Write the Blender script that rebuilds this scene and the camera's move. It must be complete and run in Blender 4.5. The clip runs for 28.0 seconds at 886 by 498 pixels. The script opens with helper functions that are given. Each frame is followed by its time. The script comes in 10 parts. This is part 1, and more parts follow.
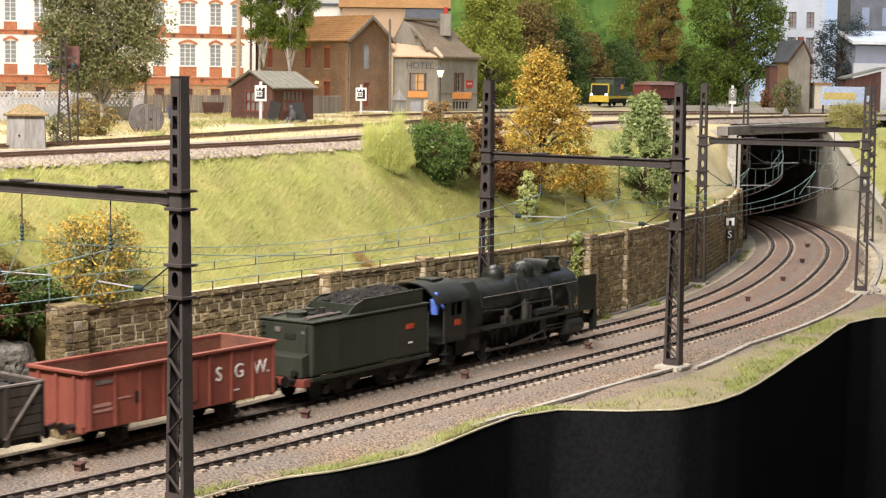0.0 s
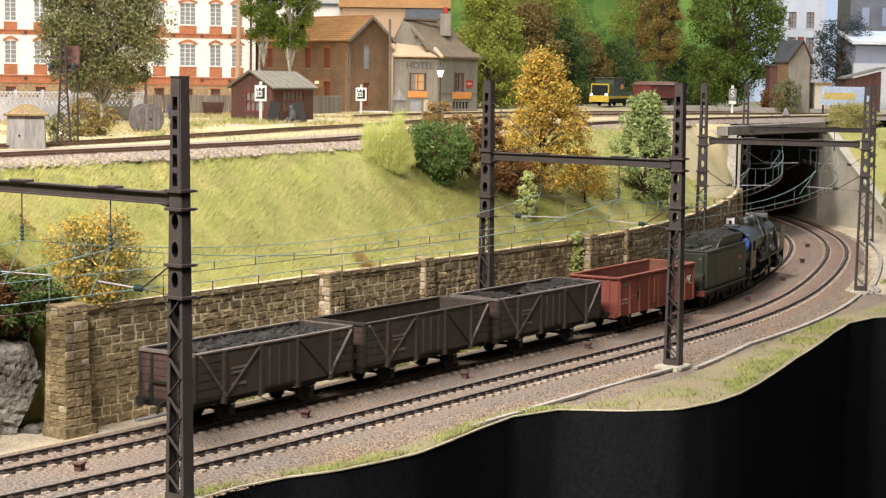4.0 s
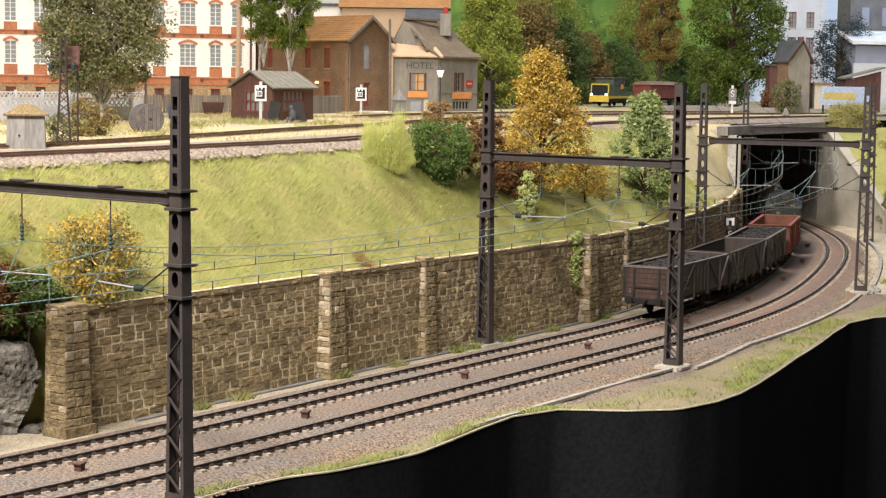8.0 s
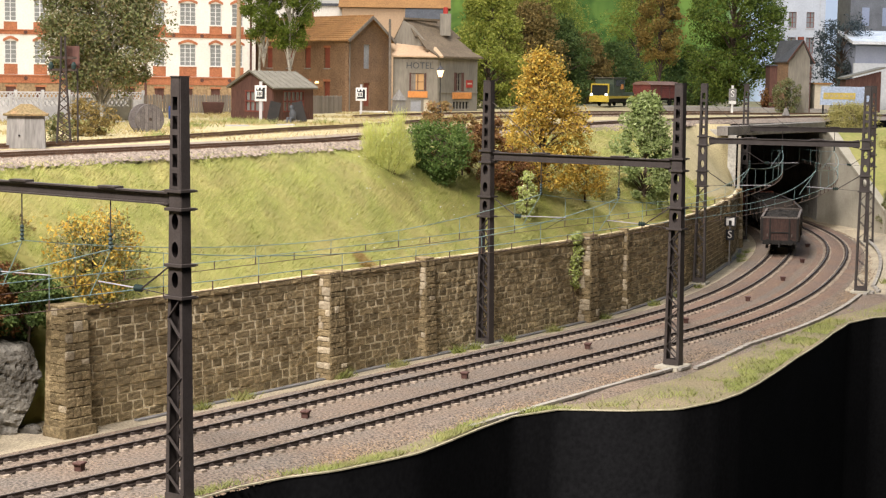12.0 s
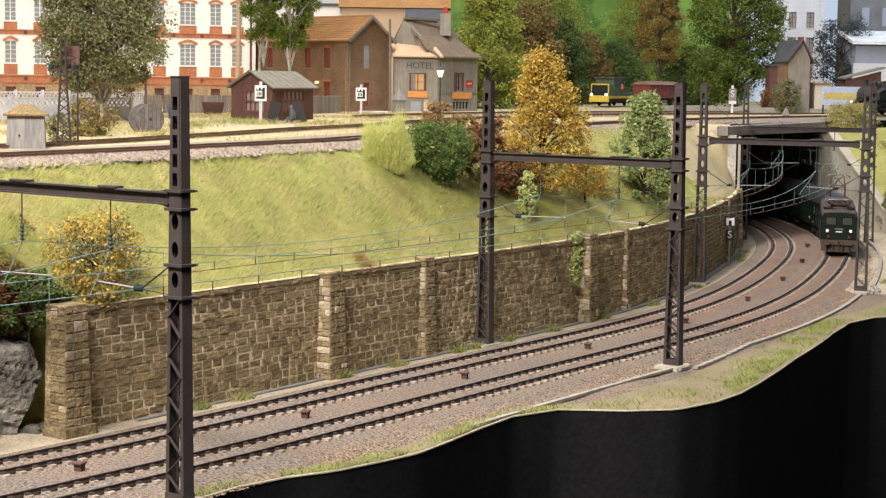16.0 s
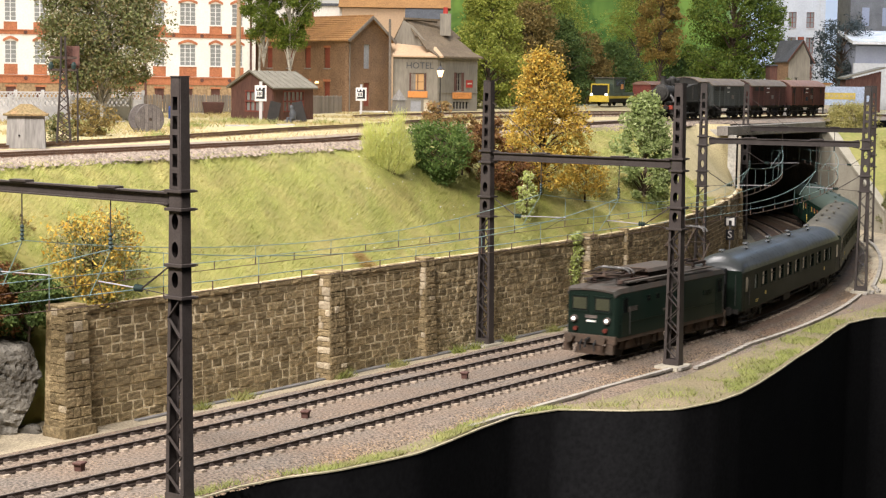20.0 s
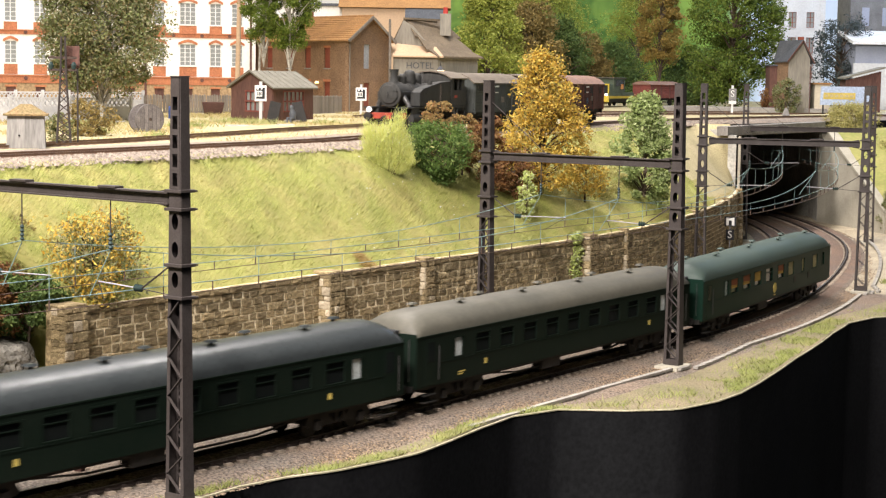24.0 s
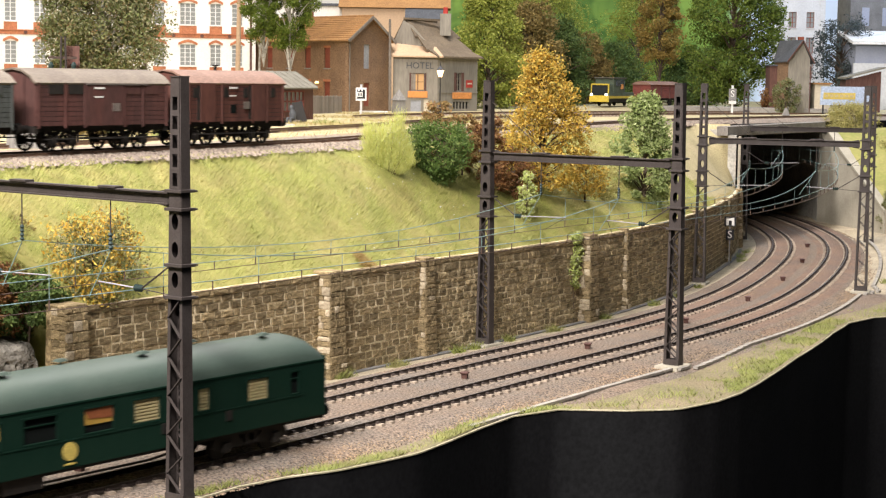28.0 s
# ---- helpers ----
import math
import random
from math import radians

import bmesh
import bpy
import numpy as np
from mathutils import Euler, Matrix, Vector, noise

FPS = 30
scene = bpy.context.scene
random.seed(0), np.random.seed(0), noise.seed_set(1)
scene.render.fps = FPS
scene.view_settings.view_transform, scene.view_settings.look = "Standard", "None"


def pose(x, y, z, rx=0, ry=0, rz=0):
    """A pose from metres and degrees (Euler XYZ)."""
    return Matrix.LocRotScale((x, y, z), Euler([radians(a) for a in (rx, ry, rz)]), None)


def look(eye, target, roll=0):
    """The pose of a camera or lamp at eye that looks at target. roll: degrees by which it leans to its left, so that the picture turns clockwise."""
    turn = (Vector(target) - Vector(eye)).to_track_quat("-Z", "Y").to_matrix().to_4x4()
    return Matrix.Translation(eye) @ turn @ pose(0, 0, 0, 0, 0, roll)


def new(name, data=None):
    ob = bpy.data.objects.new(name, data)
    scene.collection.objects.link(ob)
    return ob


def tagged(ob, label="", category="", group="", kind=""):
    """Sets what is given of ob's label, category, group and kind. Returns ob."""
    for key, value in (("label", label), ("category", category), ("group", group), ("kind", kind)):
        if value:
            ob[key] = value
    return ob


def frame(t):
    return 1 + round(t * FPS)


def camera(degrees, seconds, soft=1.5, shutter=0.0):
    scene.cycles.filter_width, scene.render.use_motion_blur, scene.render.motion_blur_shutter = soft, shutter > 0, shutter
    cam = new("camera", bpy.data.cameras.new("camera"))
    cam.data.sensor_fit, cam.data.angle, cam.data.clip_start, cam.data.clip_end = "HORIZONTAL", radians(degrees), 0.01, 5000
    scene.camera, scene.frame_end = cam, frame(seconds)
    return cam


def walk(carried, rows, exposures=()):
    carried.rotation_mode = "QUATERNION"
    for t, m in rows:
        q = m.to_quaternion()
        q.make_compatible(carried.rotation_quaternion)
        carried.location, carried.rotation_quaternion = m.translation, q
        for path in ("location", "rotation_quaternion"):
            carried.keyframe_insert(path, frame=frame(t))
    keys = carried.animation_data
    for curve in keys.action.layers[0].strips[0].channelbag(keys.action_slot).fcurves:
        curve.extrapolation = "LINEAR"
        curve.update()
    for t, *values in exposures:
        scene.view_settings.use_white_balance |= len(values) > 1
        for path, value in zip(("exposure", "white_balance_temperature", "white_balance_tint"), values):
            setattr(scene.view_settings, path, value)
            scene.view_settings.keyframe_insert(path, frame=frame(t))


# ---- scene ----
# A model railway at 1:87. All lengths below are prototype metres; U turns them into true metres.
U = 1 / 87

cam = camera(28.43, 28.0, soft=1.25, shutter=0.5)
EYE = (0.0, 0.0, 13.385)
PITCH, ROLL = 5.55, 0.8515
cam_pose = Matrix.Translation(Vector(EYE) * U) @ pose(0, 0, 0, 90 - PITCH) @ pose(0, 0, 0, 0, 0, ROLL)
walk(cam, [(0.0, cam_pose), (28.0, cam_pose)], exposures=[(0.0, .06), (3.0, 0.02), (7.0, -.04), (10.0, -.12), (18.0, -.12), (21.0, .06), (24.0, .22), (27.0, .22), (28.0, .14)])

# ---- light: a dim exhibition hall, with a lighting gantry over the layout ----
world = bpy.data.worlds.new("hall")
scene.world = world
world.use_nodes = True
bg = world.node_tree.nodes["Background"]
bg.inputs[0].default_value = (0.93, 0.97, 1.0, 1)
bg.inputs[1].default_value = 0.3


def gantry_lamp(name, at, to, watts, size, colour):
    lamp = bpy.data.lights.new(name, "AREA")
    lamp.energy, lamp.shape, lamp.size, lamp.size_y, lamp.color = watts, "RECTANGLE", size[0] * U, size[1] * U, colour
    ob = new(name, lamp)
    ob.matrix_world = look(Vector(at) * U, Vector(to) * U)
    return ob


gantry_lamp("gantry_lamp", (-30, 2, 82), (10, 88, 0), 46, (60, 14), (1.0, 0.934, 0.905))
gantry_lamp("gantry_lamp", (-10, 140, 110), (0, 135, 6), 30, (110, 16), (1.0, 0.934, 0.905))
gantry_lamp("gantry_lamp", (70, 215, 70), (66, 235, 10), 4.6, (30, 14), (0.46, 0.66, 1.0))


# ---- building helpers ----
class Shape:
    """Collects corners and faces in prototype metres."""

    def __init__(self):
        self.v, self.f = [], []

    def add(self, verts, faces):
        n = len(self.v)
        self.v += [tuple(q) for q in verts]
        self.f += [tuple(n + i for i in q) for q in faces]
        return self

    def hexa(self, q):
        return self.add(q, [(0, 3, 2, 1), (4, 5, 6, 7), (0, 1, 5, 4), (1, 2, 6, 5), (2, 3, 7, 6), (3, 0, 4, 7)])

    def box(self, x0, x1, y0, y1, z0, z1):
        return self.hexa([(x0, y0, z0), (x1, y0, z0), (x1, y1, z0), (x0, y1, z0), (x0, y0, z1), (x1, y0, z1), (x1, y1, z1), (x0, y1, z1)])

    def taper(self, a, z0, b, z1):
        """Frustum between rectangle a = (x0, x1, y0, y1) at z0 and b at z1."""
        return self.hexa([(a[0], a[2], z0), (a[1], a[2], z0), (a[1], a[3], z0), (a[0], a[3], z0),
                          (b[0], b[2], z1), (b[1], b[2], z1), (b[1], b[3], z1), (b[0], b[3], z1)])

    def beam(self, a, b, w, h, up=(0, 0, 1)):
        """A square bar from a to b, w wide and h high."""
        a, b = Vector(a), Vector(b)
        d = (b - a).normalized()
        side = d.cross(Vector(up))
        if side.length < 1e-4:
            side = d.cross(Vector((1, 0, 0)))
        side.normalize()
        top = side.cross(d)
        c = [side * (-w / 2) + top * (-h / 2), side * (w / 2) + top * (-h / 2), side * (w / 2) + top * (h / 2), side * (-w / 2) + top * (h / 2)]
        return self.add([a + k for k in c] + [b + k for k in c], [(0, 1, 2, 3), (7, 6, 5, 4), (0, 4, 5, 1), (1, 5, 6, 2), (2, 6, 7, 3), (3, 7, 4, 0)])

    def tube(self, path, r, n=6, caps=True):
        """A round bar along a path; r is one radius or one for each point."""
        path = [Vector(q) for q in path]
        rs = r if isinstance(r, (list, tuple)) else [r] * len(path)
        ring = []
        ref = None
        for i, q in enumerate(path):
            d = (path[min(i + 1, len(path) - 1)] - path[max(i - 1, 0)]).normalized()
            if ref is None:
                ref = d.orthogonal().normalized()
            ref = (ref - d * ref.dot(d)).normalized()
            o = d.cross(ref)
            ring.append([q + (ref * math.cos(k * math.tau / n) + o * math.sin(k * math.tau / n)) * rs[i] for k in range(n)])
        verts = [w for c in ring for w in c]
        faces = [(i * n + k, i * n + (k + 1) % n, (i + 1) * n + (k + 1) % n, (i + 1) * n + k) for i in range(len(path) - 1) for k in range(n)]
        if caps:
            faces += [tuple(reversed(range(n))), tuple((len(path) - 1) * n + k for k in range(n))]
        return self.add(verts, faces)

    def cyl(self, a, b, r, n=16):
        return self.tube([a, b], r, n)

    def loft(self, rings, caps=True):
        n = len(rings[0])
        verts = [w for c in rings for w in c]
        faces = [(i * n + k, i * n + (k + 1) % n, (i + 1) * n + (k + 1) % n, (i + 1) * n + k) for i in range(len(rings) - 1) for k in range(n)]
        if caps:
            faces += [tuple(reversed(range(n))), tuple((len(rings) - 1) * n + k for k in range(n))]
        return self.add(verts, faces)

    def dome(self, c, r, h, n=14, m=5):
        rings = [[(c[0] + r * math.cos(a * math.pi / 2 / m) * math.cos(k * math.tau / n), c[1] + r * math.cos(a * math.pi / 2 / m) * math.sin(k * math.tau / n),
                   c[2] + h * math.sin(a * math.pi / 2 / m)) for k in range(n)] for a in range(m)]
        self.loft(rings, caps=False)
        k0 = len(self.v)
        self.v.append((c[0], c[1], c[2] + h))
        self.f += [(k0 - n + k, k0 - n + (k + 1) % n, k0) for k in range(n)]
        return self

    def extrude(self, outline, axis, a, b):
        """A prism of a 2D outline (other two axes in order) from a to b along axis 'x', 'y' or 'z'."""
        def at(q, t):
            return {"x": (t, q[0], q[1]), "y": (q[0], t, q[1]), "z": (q[0], q[1], t)}[axis]
        return self.loft([[at(q, a) for q in outline], [at(q, b) for q in outline]])

    def wall(self, x0, x1, z0, z1, y0, y1, holes):
        """One wall with openings (x0, x1, z0, z1) cut through, as a single closed shell."""
        xs = sorted({x0, x1, *[min(max(q, x0), x1) for h in holes for q in h[:2]]})
        zs = sorted({z0, z1, *[min(max(q, z0), z1) for h in holes for q in h[2:]]})
        nx, nz = len(xs), len(zs)
        solid = [[not any(h[0] < (xs[i] + xs[i + 1]) / 2 < h[1] and h[2] < (zs[k] + zs[k + 1]) / 2 < h[3] for h in holes) for k in range(nz - 1)] for i in range(nx - 1)]
        n = lambda i, k, b: (i * nz + k) * 2 + b
        v = [(x, y, z) for x in xs for z in zs for y in (y0, y1)]
        f = []
        for i in range(nx - 1):
            for k in range(nz - 1):
                if not solid[i][k]:
                    continue
                f += [(n(i, k, 0), n(i + 1, k, 0), n(i + 1, k + 1, 0), n(i, k + 1, 0)), (n(i, k, 1), n(i, k + 1, 1), n(i + 1, k + 1, 1), n(i + 1, k, 1))]
                for di, dk, a, b in ((-1, 0, (i, k), (i, k + 1)), (1, 0, (i + 1, k + 1), (i + 1, k)), (0, -1, (i + 1, k), (i, k)), (0, 1, (i, k + 1), (i + 1, k + 1))):
                    u, w = i + di, k + dk
                    if not (0 <= u < nx - 1 and 0 <= w < nz - 1 and solid[u][w]):
                        f.append((n(*a, 0), n(*b, 0), n(*b, 1), n(*a, 1)))
        used = sorted({q for face in f for q in face})
        new_id = {q: j for j, q in enumerate(used)}
        return self.add([v[q] for q in used], [tuple(new_id[q] for q in face) for face in f])

    def moved(self, m):
        self.v = [tuple(m @ Vector(q)) for q in self.v]
        return self


def mesh_of(name, shape, mat, bev=0.0, smooth=0.0):
    me = bpy.data.meshes.new(name)
    me.from_pydata([(a * U, b * U, c * U) for a, b, c in shape.v], [], shape.f)
    bm = bmesh.new()
    bm.from_mesh(me)
    bmesh.ops.recalc_face_normals(bm, faces=bm.faces)
    if bev:
        sharp = [e for e in bm.edges if len(e.link_faces) == 2 and e.calc_face_angle(0) > 0.5]
        bmesh.ops.bevel(bm, geom=sharp, offset=bev * U, segments=2, affect="EDGES", profile=0.6, clamp_overlap=True)
    bm.to_mesh(me)
    bm.free()
    if smooth:
        me.polygons.foreach_set("use_smooth", [True] * len(me.polygons))
        me.set_sharp_from_angle(angle=radians(smooth))
    for one in (mat if isinstance(mat, (list, tuple)) else [mat]):
        me.materials.append(one)
    return me


def part(name, shape, mat, parent=None, label="", at=None, bev=0.0, smooth=0.0):
    """One mesh object, top-level or under a thing or part. at: its own pivot, in prototype metres."""
    ob = new(name, mesh_of(name, shape, mat, bev, smooth))
    if at is not None:
        ob.matrix_basis = at if isinstance(at, Matrix) else Matrix.Translation(Vector(at) * U)
    if parent is not None:
        ob.parent = parent
    if label:
        ob["label"] = label
    return ob


def at(x, y, z, rz=0.0, rx=0.0, ry=0.0):
    return pose(x * U, y * U, z * U, rx, ry, rz)


def thing(name, m, label, category, group="", kind=""):
    ob = new(name)
    ob.empty_display_size = 0.01
    ob.matrix_basis = m
    return tagged(ob, label, category, group, kind)


def raw(name, verts, faces, mat, parent=None, smooth=False, mats=None):
    """Fast mesh from arrays in prototype metres."""
    me = bpy.data.meshes.new(name)
    verts = np.asarray(verts, dtype=np.float32) * U
    faces = np.asarray(faces, dtype=np.int32)
    k = faces.shape[1]
    me.vertices.add(len(verts))
    me.vertices.foreach_set("co", verts.ravel())
    me.loops.add(faces.size)
    me.loops.foreach_set("vertex_index", faces.ravel())
    me.polygons.add(len(faces))
    me.polygons.foreach_set("loop_start", np.arange(0, faces.size, k, dtype=np.int32))
    if smooth:
        me.polygons.foreach_set("use_smooth", np.ones(len(faces), dtype=bool))
    for one in (mat if isinstance(mat, (list, tuple)) else [mat]):
        me.materials.append(one)
    if mats is not None:
        me.polygons.foreach_set("material_index", np.asarray(mats, dtype=np.int32))
    me.update(calc_edges=True)
    me.validate()
    ob = new(name, me)
    if parent is not None:
        ob.parent = parent
    return ob


# ---- the plan: the middle line between the two lower tracks, by its curvature every 12 m ----
BEND = (0.0007, 0.0040, 0.0062, -0.0017, -0.0008, 0.0065, 0.0105, 0.0068, 0.0026, 0.0067, 0.0102, 0.0071, 0.0050)
HALF = 2.229  # half the spacing of the two tracks
STEP = 0.25
S_GRID = np.arange(0.0, 340.0, STEP)
K_GRID = np.where(S_GRID < 144, np.interp(S_GRID, np.arange(13) * 12.0, BEND), 0.0085)
H_GRID = 0.8728 + np.concatenate([[0], np.cumsum((K_GRID[1:] + K_GRID[:-1]) / 2 * STEP)])
X_GRID = -23.44 + np.concatenate([[0], np.cumsum((np.cos(H_GRID[1:]) + np.cos(H_GRID[:-1])) / 2 * STEP)])
Y_GRID = 45.25 + np.concatenate([[0], np.cumsum((np.sin(H_GRID[1:]) + np.sin(H_GRID[:-1])) / 2 * STEP)])


def line(s, off=0.0):
    """Place and heading at s metres along the lower line, off metres to its left."""
    if s < 0:
        x, y, h = -23.44 + s * math.cos(0.8728), 45.25 + s * math.sin(0.8728), 0.8728
    else:
        x, y, h = (float(np.interp(s, S_GRID, g)) for g in (X_GRID, Y_GRID, H_GRID))
    return x - off * math.sin(h), y + off * math.cos(h), h


def bezier_path(points, step=1.0):
    """A dense smooth path through points (Catmull-Rom), with its length so far."""
    pts = [Vector(q) for q in points]
    out = []
    for i in range(len(pts) - 1):
        p0, p1, p2, p3 = pts[max(i - 1, 0)], pts[i], pts[i + 1], pts[min(i + 2, len(pts) - 1)]
        n = max(2, int((p2 - p1).length / step))
        for k in range(n):
            t = k / n
            out.append(0.5 * (2 * p1 + (p2 - p0) * t + (2 * p0 - 5 * p1 + 4 * p2 - p3) * t * t + (3 * p1 - p0 - 3 * p2 + p3) * t ** 3))
    out.append(pts[-1])
    arr = np.array([tuple(q) for q in out])
    return arr, np.concatenate([[0], np.cumsum(np.linalg.norm(np.diff(arr, axis=0), axis=1))])


UPPER, UPPER_S = bezier_path([(-60, 8), (-37, 43), (-27, 60), (-18.7, 74), (-14.2, 80.8), (-6.75, 93.2), (-4.3, 98.8), (4, 117.5), (11.7, 136), (17.7, 149),
                              (24.3, 161), (31.5, 172), (39.2, 182), (60, 206), (98, 243), (138, 280)])


def up_z(y):
    """Rail level of the upper station, on a slight grade."""
    return float(np.interp(y, (74, 110), (9.98, 10.2)))


def up_line(s, off=0.0, path=None):
    arr, ln = path or (UPPER, UPPER_S)
    x, y = (float(np.interp(s, ln, arr[:, i])) for i in (0, 1))
    x2, y2 = (float(np.interp(s + 0.5, ln, arr[:, i])) for i in (0, 1))
    x1, y1 = (float(np.interp(s - 0.5, ln, arr[:, i])) for i in (0, 1))
    h = math.atan2(y2 - y1, x2 - x1)
    return x - off * math.sin(h), y + off * math.cos(h), h


# ---- materials ----
def material(name, c1, c2=None, rough=0.75, metal=0.0, big=2.0, fine=0.06, bump=0.25, depth=0.03, rand=0.0, island=0.0, spec=0.3, mix=(0.35, 0.65), speck=0.25, streak=False):
    """Two colours mixed by broad patches (big, metres), with fine grain (fine, metres), relief and roughness change."""
    m = bpy.data.materials.new(name)
    m.use_nodes = True
    nt = m.node_tree
    nd, lk = nt.nodes, nt.links
    out = nd["Principled BSDF"]
    c2 = c2 or tuple(k * 0.7 for k in c1)
    co = nd.new("ShaderNodeTexCoord")
    mp = nd.new("ShaderNodeMapping")
    mp.inputs["Scale"].default_value = (87, 87, 87 * (0.15 if streak else 1))
    lk.new(co.outputs["Object"], mp.inputs["Vector"])
    a = nd.new("ShaderNodeTexNoise")
    a.inputs["Scale"].default_value, a.inputs["Detail"].default_value, a.inputs["Roughness"].default_value = 1 / big, 6, 0.65
    lk.new(mp.outputs[0], a.inputs["Vector"])
    b = nd.new("ShaderNodeTexNoise")
    b.inputs["Scale"].default_value, b.inputs["Detail"].default_value = 1 / fine, 3
    lk.new(mp.outputs[0], b.inputs["Vector"])
    r = nd.new("ShaderNodeMapRange")
    r.inputs["From Min"].default_value, r.inputs["From Max"].default_value = mix
    lk.new(a.outputs["Fac"], r.inputs["Value"])
    x = nd.new("ShaderNodeMix")
    x.data_type = "RGBA"
    x.inputs[6].default_value, x.inputs[7].default_value = (*c1, 1), (*c2, 1)
    lk.new(r.outputs[0], x.inputs[0])
    hs = nd.new("ShaderNodeHueSaturation")
    lk.new(x.outputs[2], hs.inputs["Color"])
    v = nd.new("ShaderNodeMapRange")
    v.inputs["From Min"].default_value, v.inputs["From Max"].default_value = 0.3, 0.7
    v.inputs["To Min"].default_value, v.inputs["To Max"].default_value = 1 - speck, 1 + speck
    lk.new(b.outputs["Fac"], v.inputs["Value"])
    value = v.outputs[0]
    for amount, node, socket in ((rand, "ShaderNodeObjectInfo", "Random"), (island, "ShaderNodeNewGeometry", "Random Per Island")):
        if amount:
            o = nd.new(node)
            w = nd.new("ShaderNodeMapRange")
            w.inputs["To Min"].default_value, w.inputs["To Max"].default_value = 1 - amount, 1 + amount
            lk.new(o.outputs[socket], w.inputs["Value"])
            mu = nd.new("ShaderNodeMath")
            mu.operation = "MULTIPLY"
            lk.new(value, mu.inputs[0])
            lk.new(w.outputs[0], mu.inputs[1])
            value = mu.outputs[0]
    lk.new(value, hs.inputs["Value"])
    lk.new(hs.outputs[0], out.inputs["Base Color"])
    q = nd.new("ShaderNodeMapRange")
    q.inputs["To Min"].default_value, q.inputs["To Max"].default_value = max(rough - 0.12, 0.05), min(rough + 0.12, 1)
    lk.new(a.outputs["Fac"], q.inputs["Value"])
    lk.new(q.outputs[0], out.inputs["Roughness"])
    out.inputs["Metallic"].default_value = metal
    out.inputs["Specular IOR Level"].default_value = spec
    if bump:
        bp = nd.new("ShaderNodeBump")
        bp.inputs["Strength"].default_value, bp.inputs["Distance"].default_value = bump, depth * U
        lk.new(b.outputs["Fac"], bp.inputs["Height"])
        lk.new(bp.outputs[0], out.inputs["Normal"])
    return m


def leaf_material(name, colours, rough=0.6):
    """Foliage: each leaf takes one of the colours along a ramp, and lets some light through."""
    m = bpy.data.materials.new(name)
    m.use_nodes = True
    nd, lk = m.node_tree.nodes, m.node_tree.links
    out = nd["Principled BSDF"]
    g = nd.new("ShaderNodeNewGeometry")
    ramp = nd.new("ShaderNodeValToRGB")
    for i, c in enumerate(colours):
        e = ramp.color_ramp.elements[i] if i < 2 else ramp.color_ramp.elements.new(1.0)
        e.position = i / (len(colours) - 1)
        e.color = (*c, 1)
    lk.new(g.outputs["Random Per Island"], ramp.inputs[0])
    lk.new(ramp.outputs[0], out.inputs["Base Color"])
    out.inputs["Roughness"].default_value = rough
    out.inputs["Specular IOR Level"].default_value = 0.2
    tr = nd.new("ShaderNodeBsdfTranslucent")
    lk.new(ramp.outputs[0], tr.inputs[0])
    mx = nd.new("ShaderNodeMixShader")
    mx.inputs[0].default_value = 0.3
    lk.new(out.outputs[0], mx.inputs[1])
    lk.new(tr.outputs[0], mx.inputs[2])
    lk.new(mx.outputs[0], nd["Material Output"].inputs[0])
    return m


def glow(name, colour, strength):
    m = bpy.data.materials.new(name)
    m.use_nodes = True
    b = m.node_tree.nodes["Principled BSDF"]
    b.inputs["Base Color"].default_value = (*colour, 1)
    b.inputs["Emission Color"].default_value = (*colour, 1)
    b.inputs["Emission Strength"].default_value = strength
    return m


def glass_material(name, tint=(0.05, 0.06, 0.06), rough=0.08, spec=0.6):
    m = bpy.data.materials.new(name)
    m.use_nodes = True
    b = m.node_tree.nodes["Principled BSDF"]
    b.inputs["Base Color"].default_value = (*tint, 1)
    b.inputs["Roughness"].default_value = rough
    b.inputs["Specular IOR Level"].default_value = spec
    return m


BALLAST = material("ballast", (0.185, 0.134, 0.096), (0.15, 0.126, 0.104), 0.95, big=5, fine=0.11, bump=1.0, depth=0.12, speck=0.75)
BALLAST_RUST = material("rust_stained_ballast", (0.18, 0.115, 0.079), (0.145, 0.105, 0.082), 0.95, big=3, fine=0.13, bump=0.9, depth=0.10, speck=0.5)
BALLAST_STONE = material("ballast_stone", (0.22, 0.148, 0.088), (0.16, 0.128, 0.092), 0.95, big=6, fine=0.2, bump=0.3, island=0.75, speck=0.2)
BALLAST_PALE = material("pale_ballast", (0.265, 0.215, 0.17), (0.215, 0.175, 0.14), 0.95, big=4, fine=0.15, bump=0.8, depth=0.08, speck=0.4)
PALE_STONE = material("pale_ballast_stone", (0.25, 0.20, 0.155), (0.175, 0.14, 0.115), 0.95, big=4, fine=0.2, bump=0.2, island=0.4)
SAND = material("sandy_cess", (0.42, 0.355, 0.245), (0.30, 0.255, 0.185), 0.95, big=2.5, fine=0.09, bump=0.7, depth=0.05, speck=0.35)
EARTH = material("dry_earth", (0.215, 0.17, 0.105), (0.15, 0.135, 0.07), 0.95, big=3.5, fine=0.1, bump=0.7, depth=0.06, speck=0.35)
TURF = material("turf", (0.23, 0.24, 0.062), (0.32, 0.28, 0.10), 0.95, big=1.6, fine=0.3, bump=0.15, depth=0.06, speck=0.12)
RAIL = material("rail_side", (0.04, 0.028, 0.022), (0.028, 0.02, 0.016), 0.7, 0.1, big=1, fine=0.05, bump=0.2)
RAIL_TOP = material("rail_head", (0.16, 0.14, 0.13), (0.09, 0.08, 0.075), 0.45, 0.7, big=2, fine=0.1, bump=0.05)
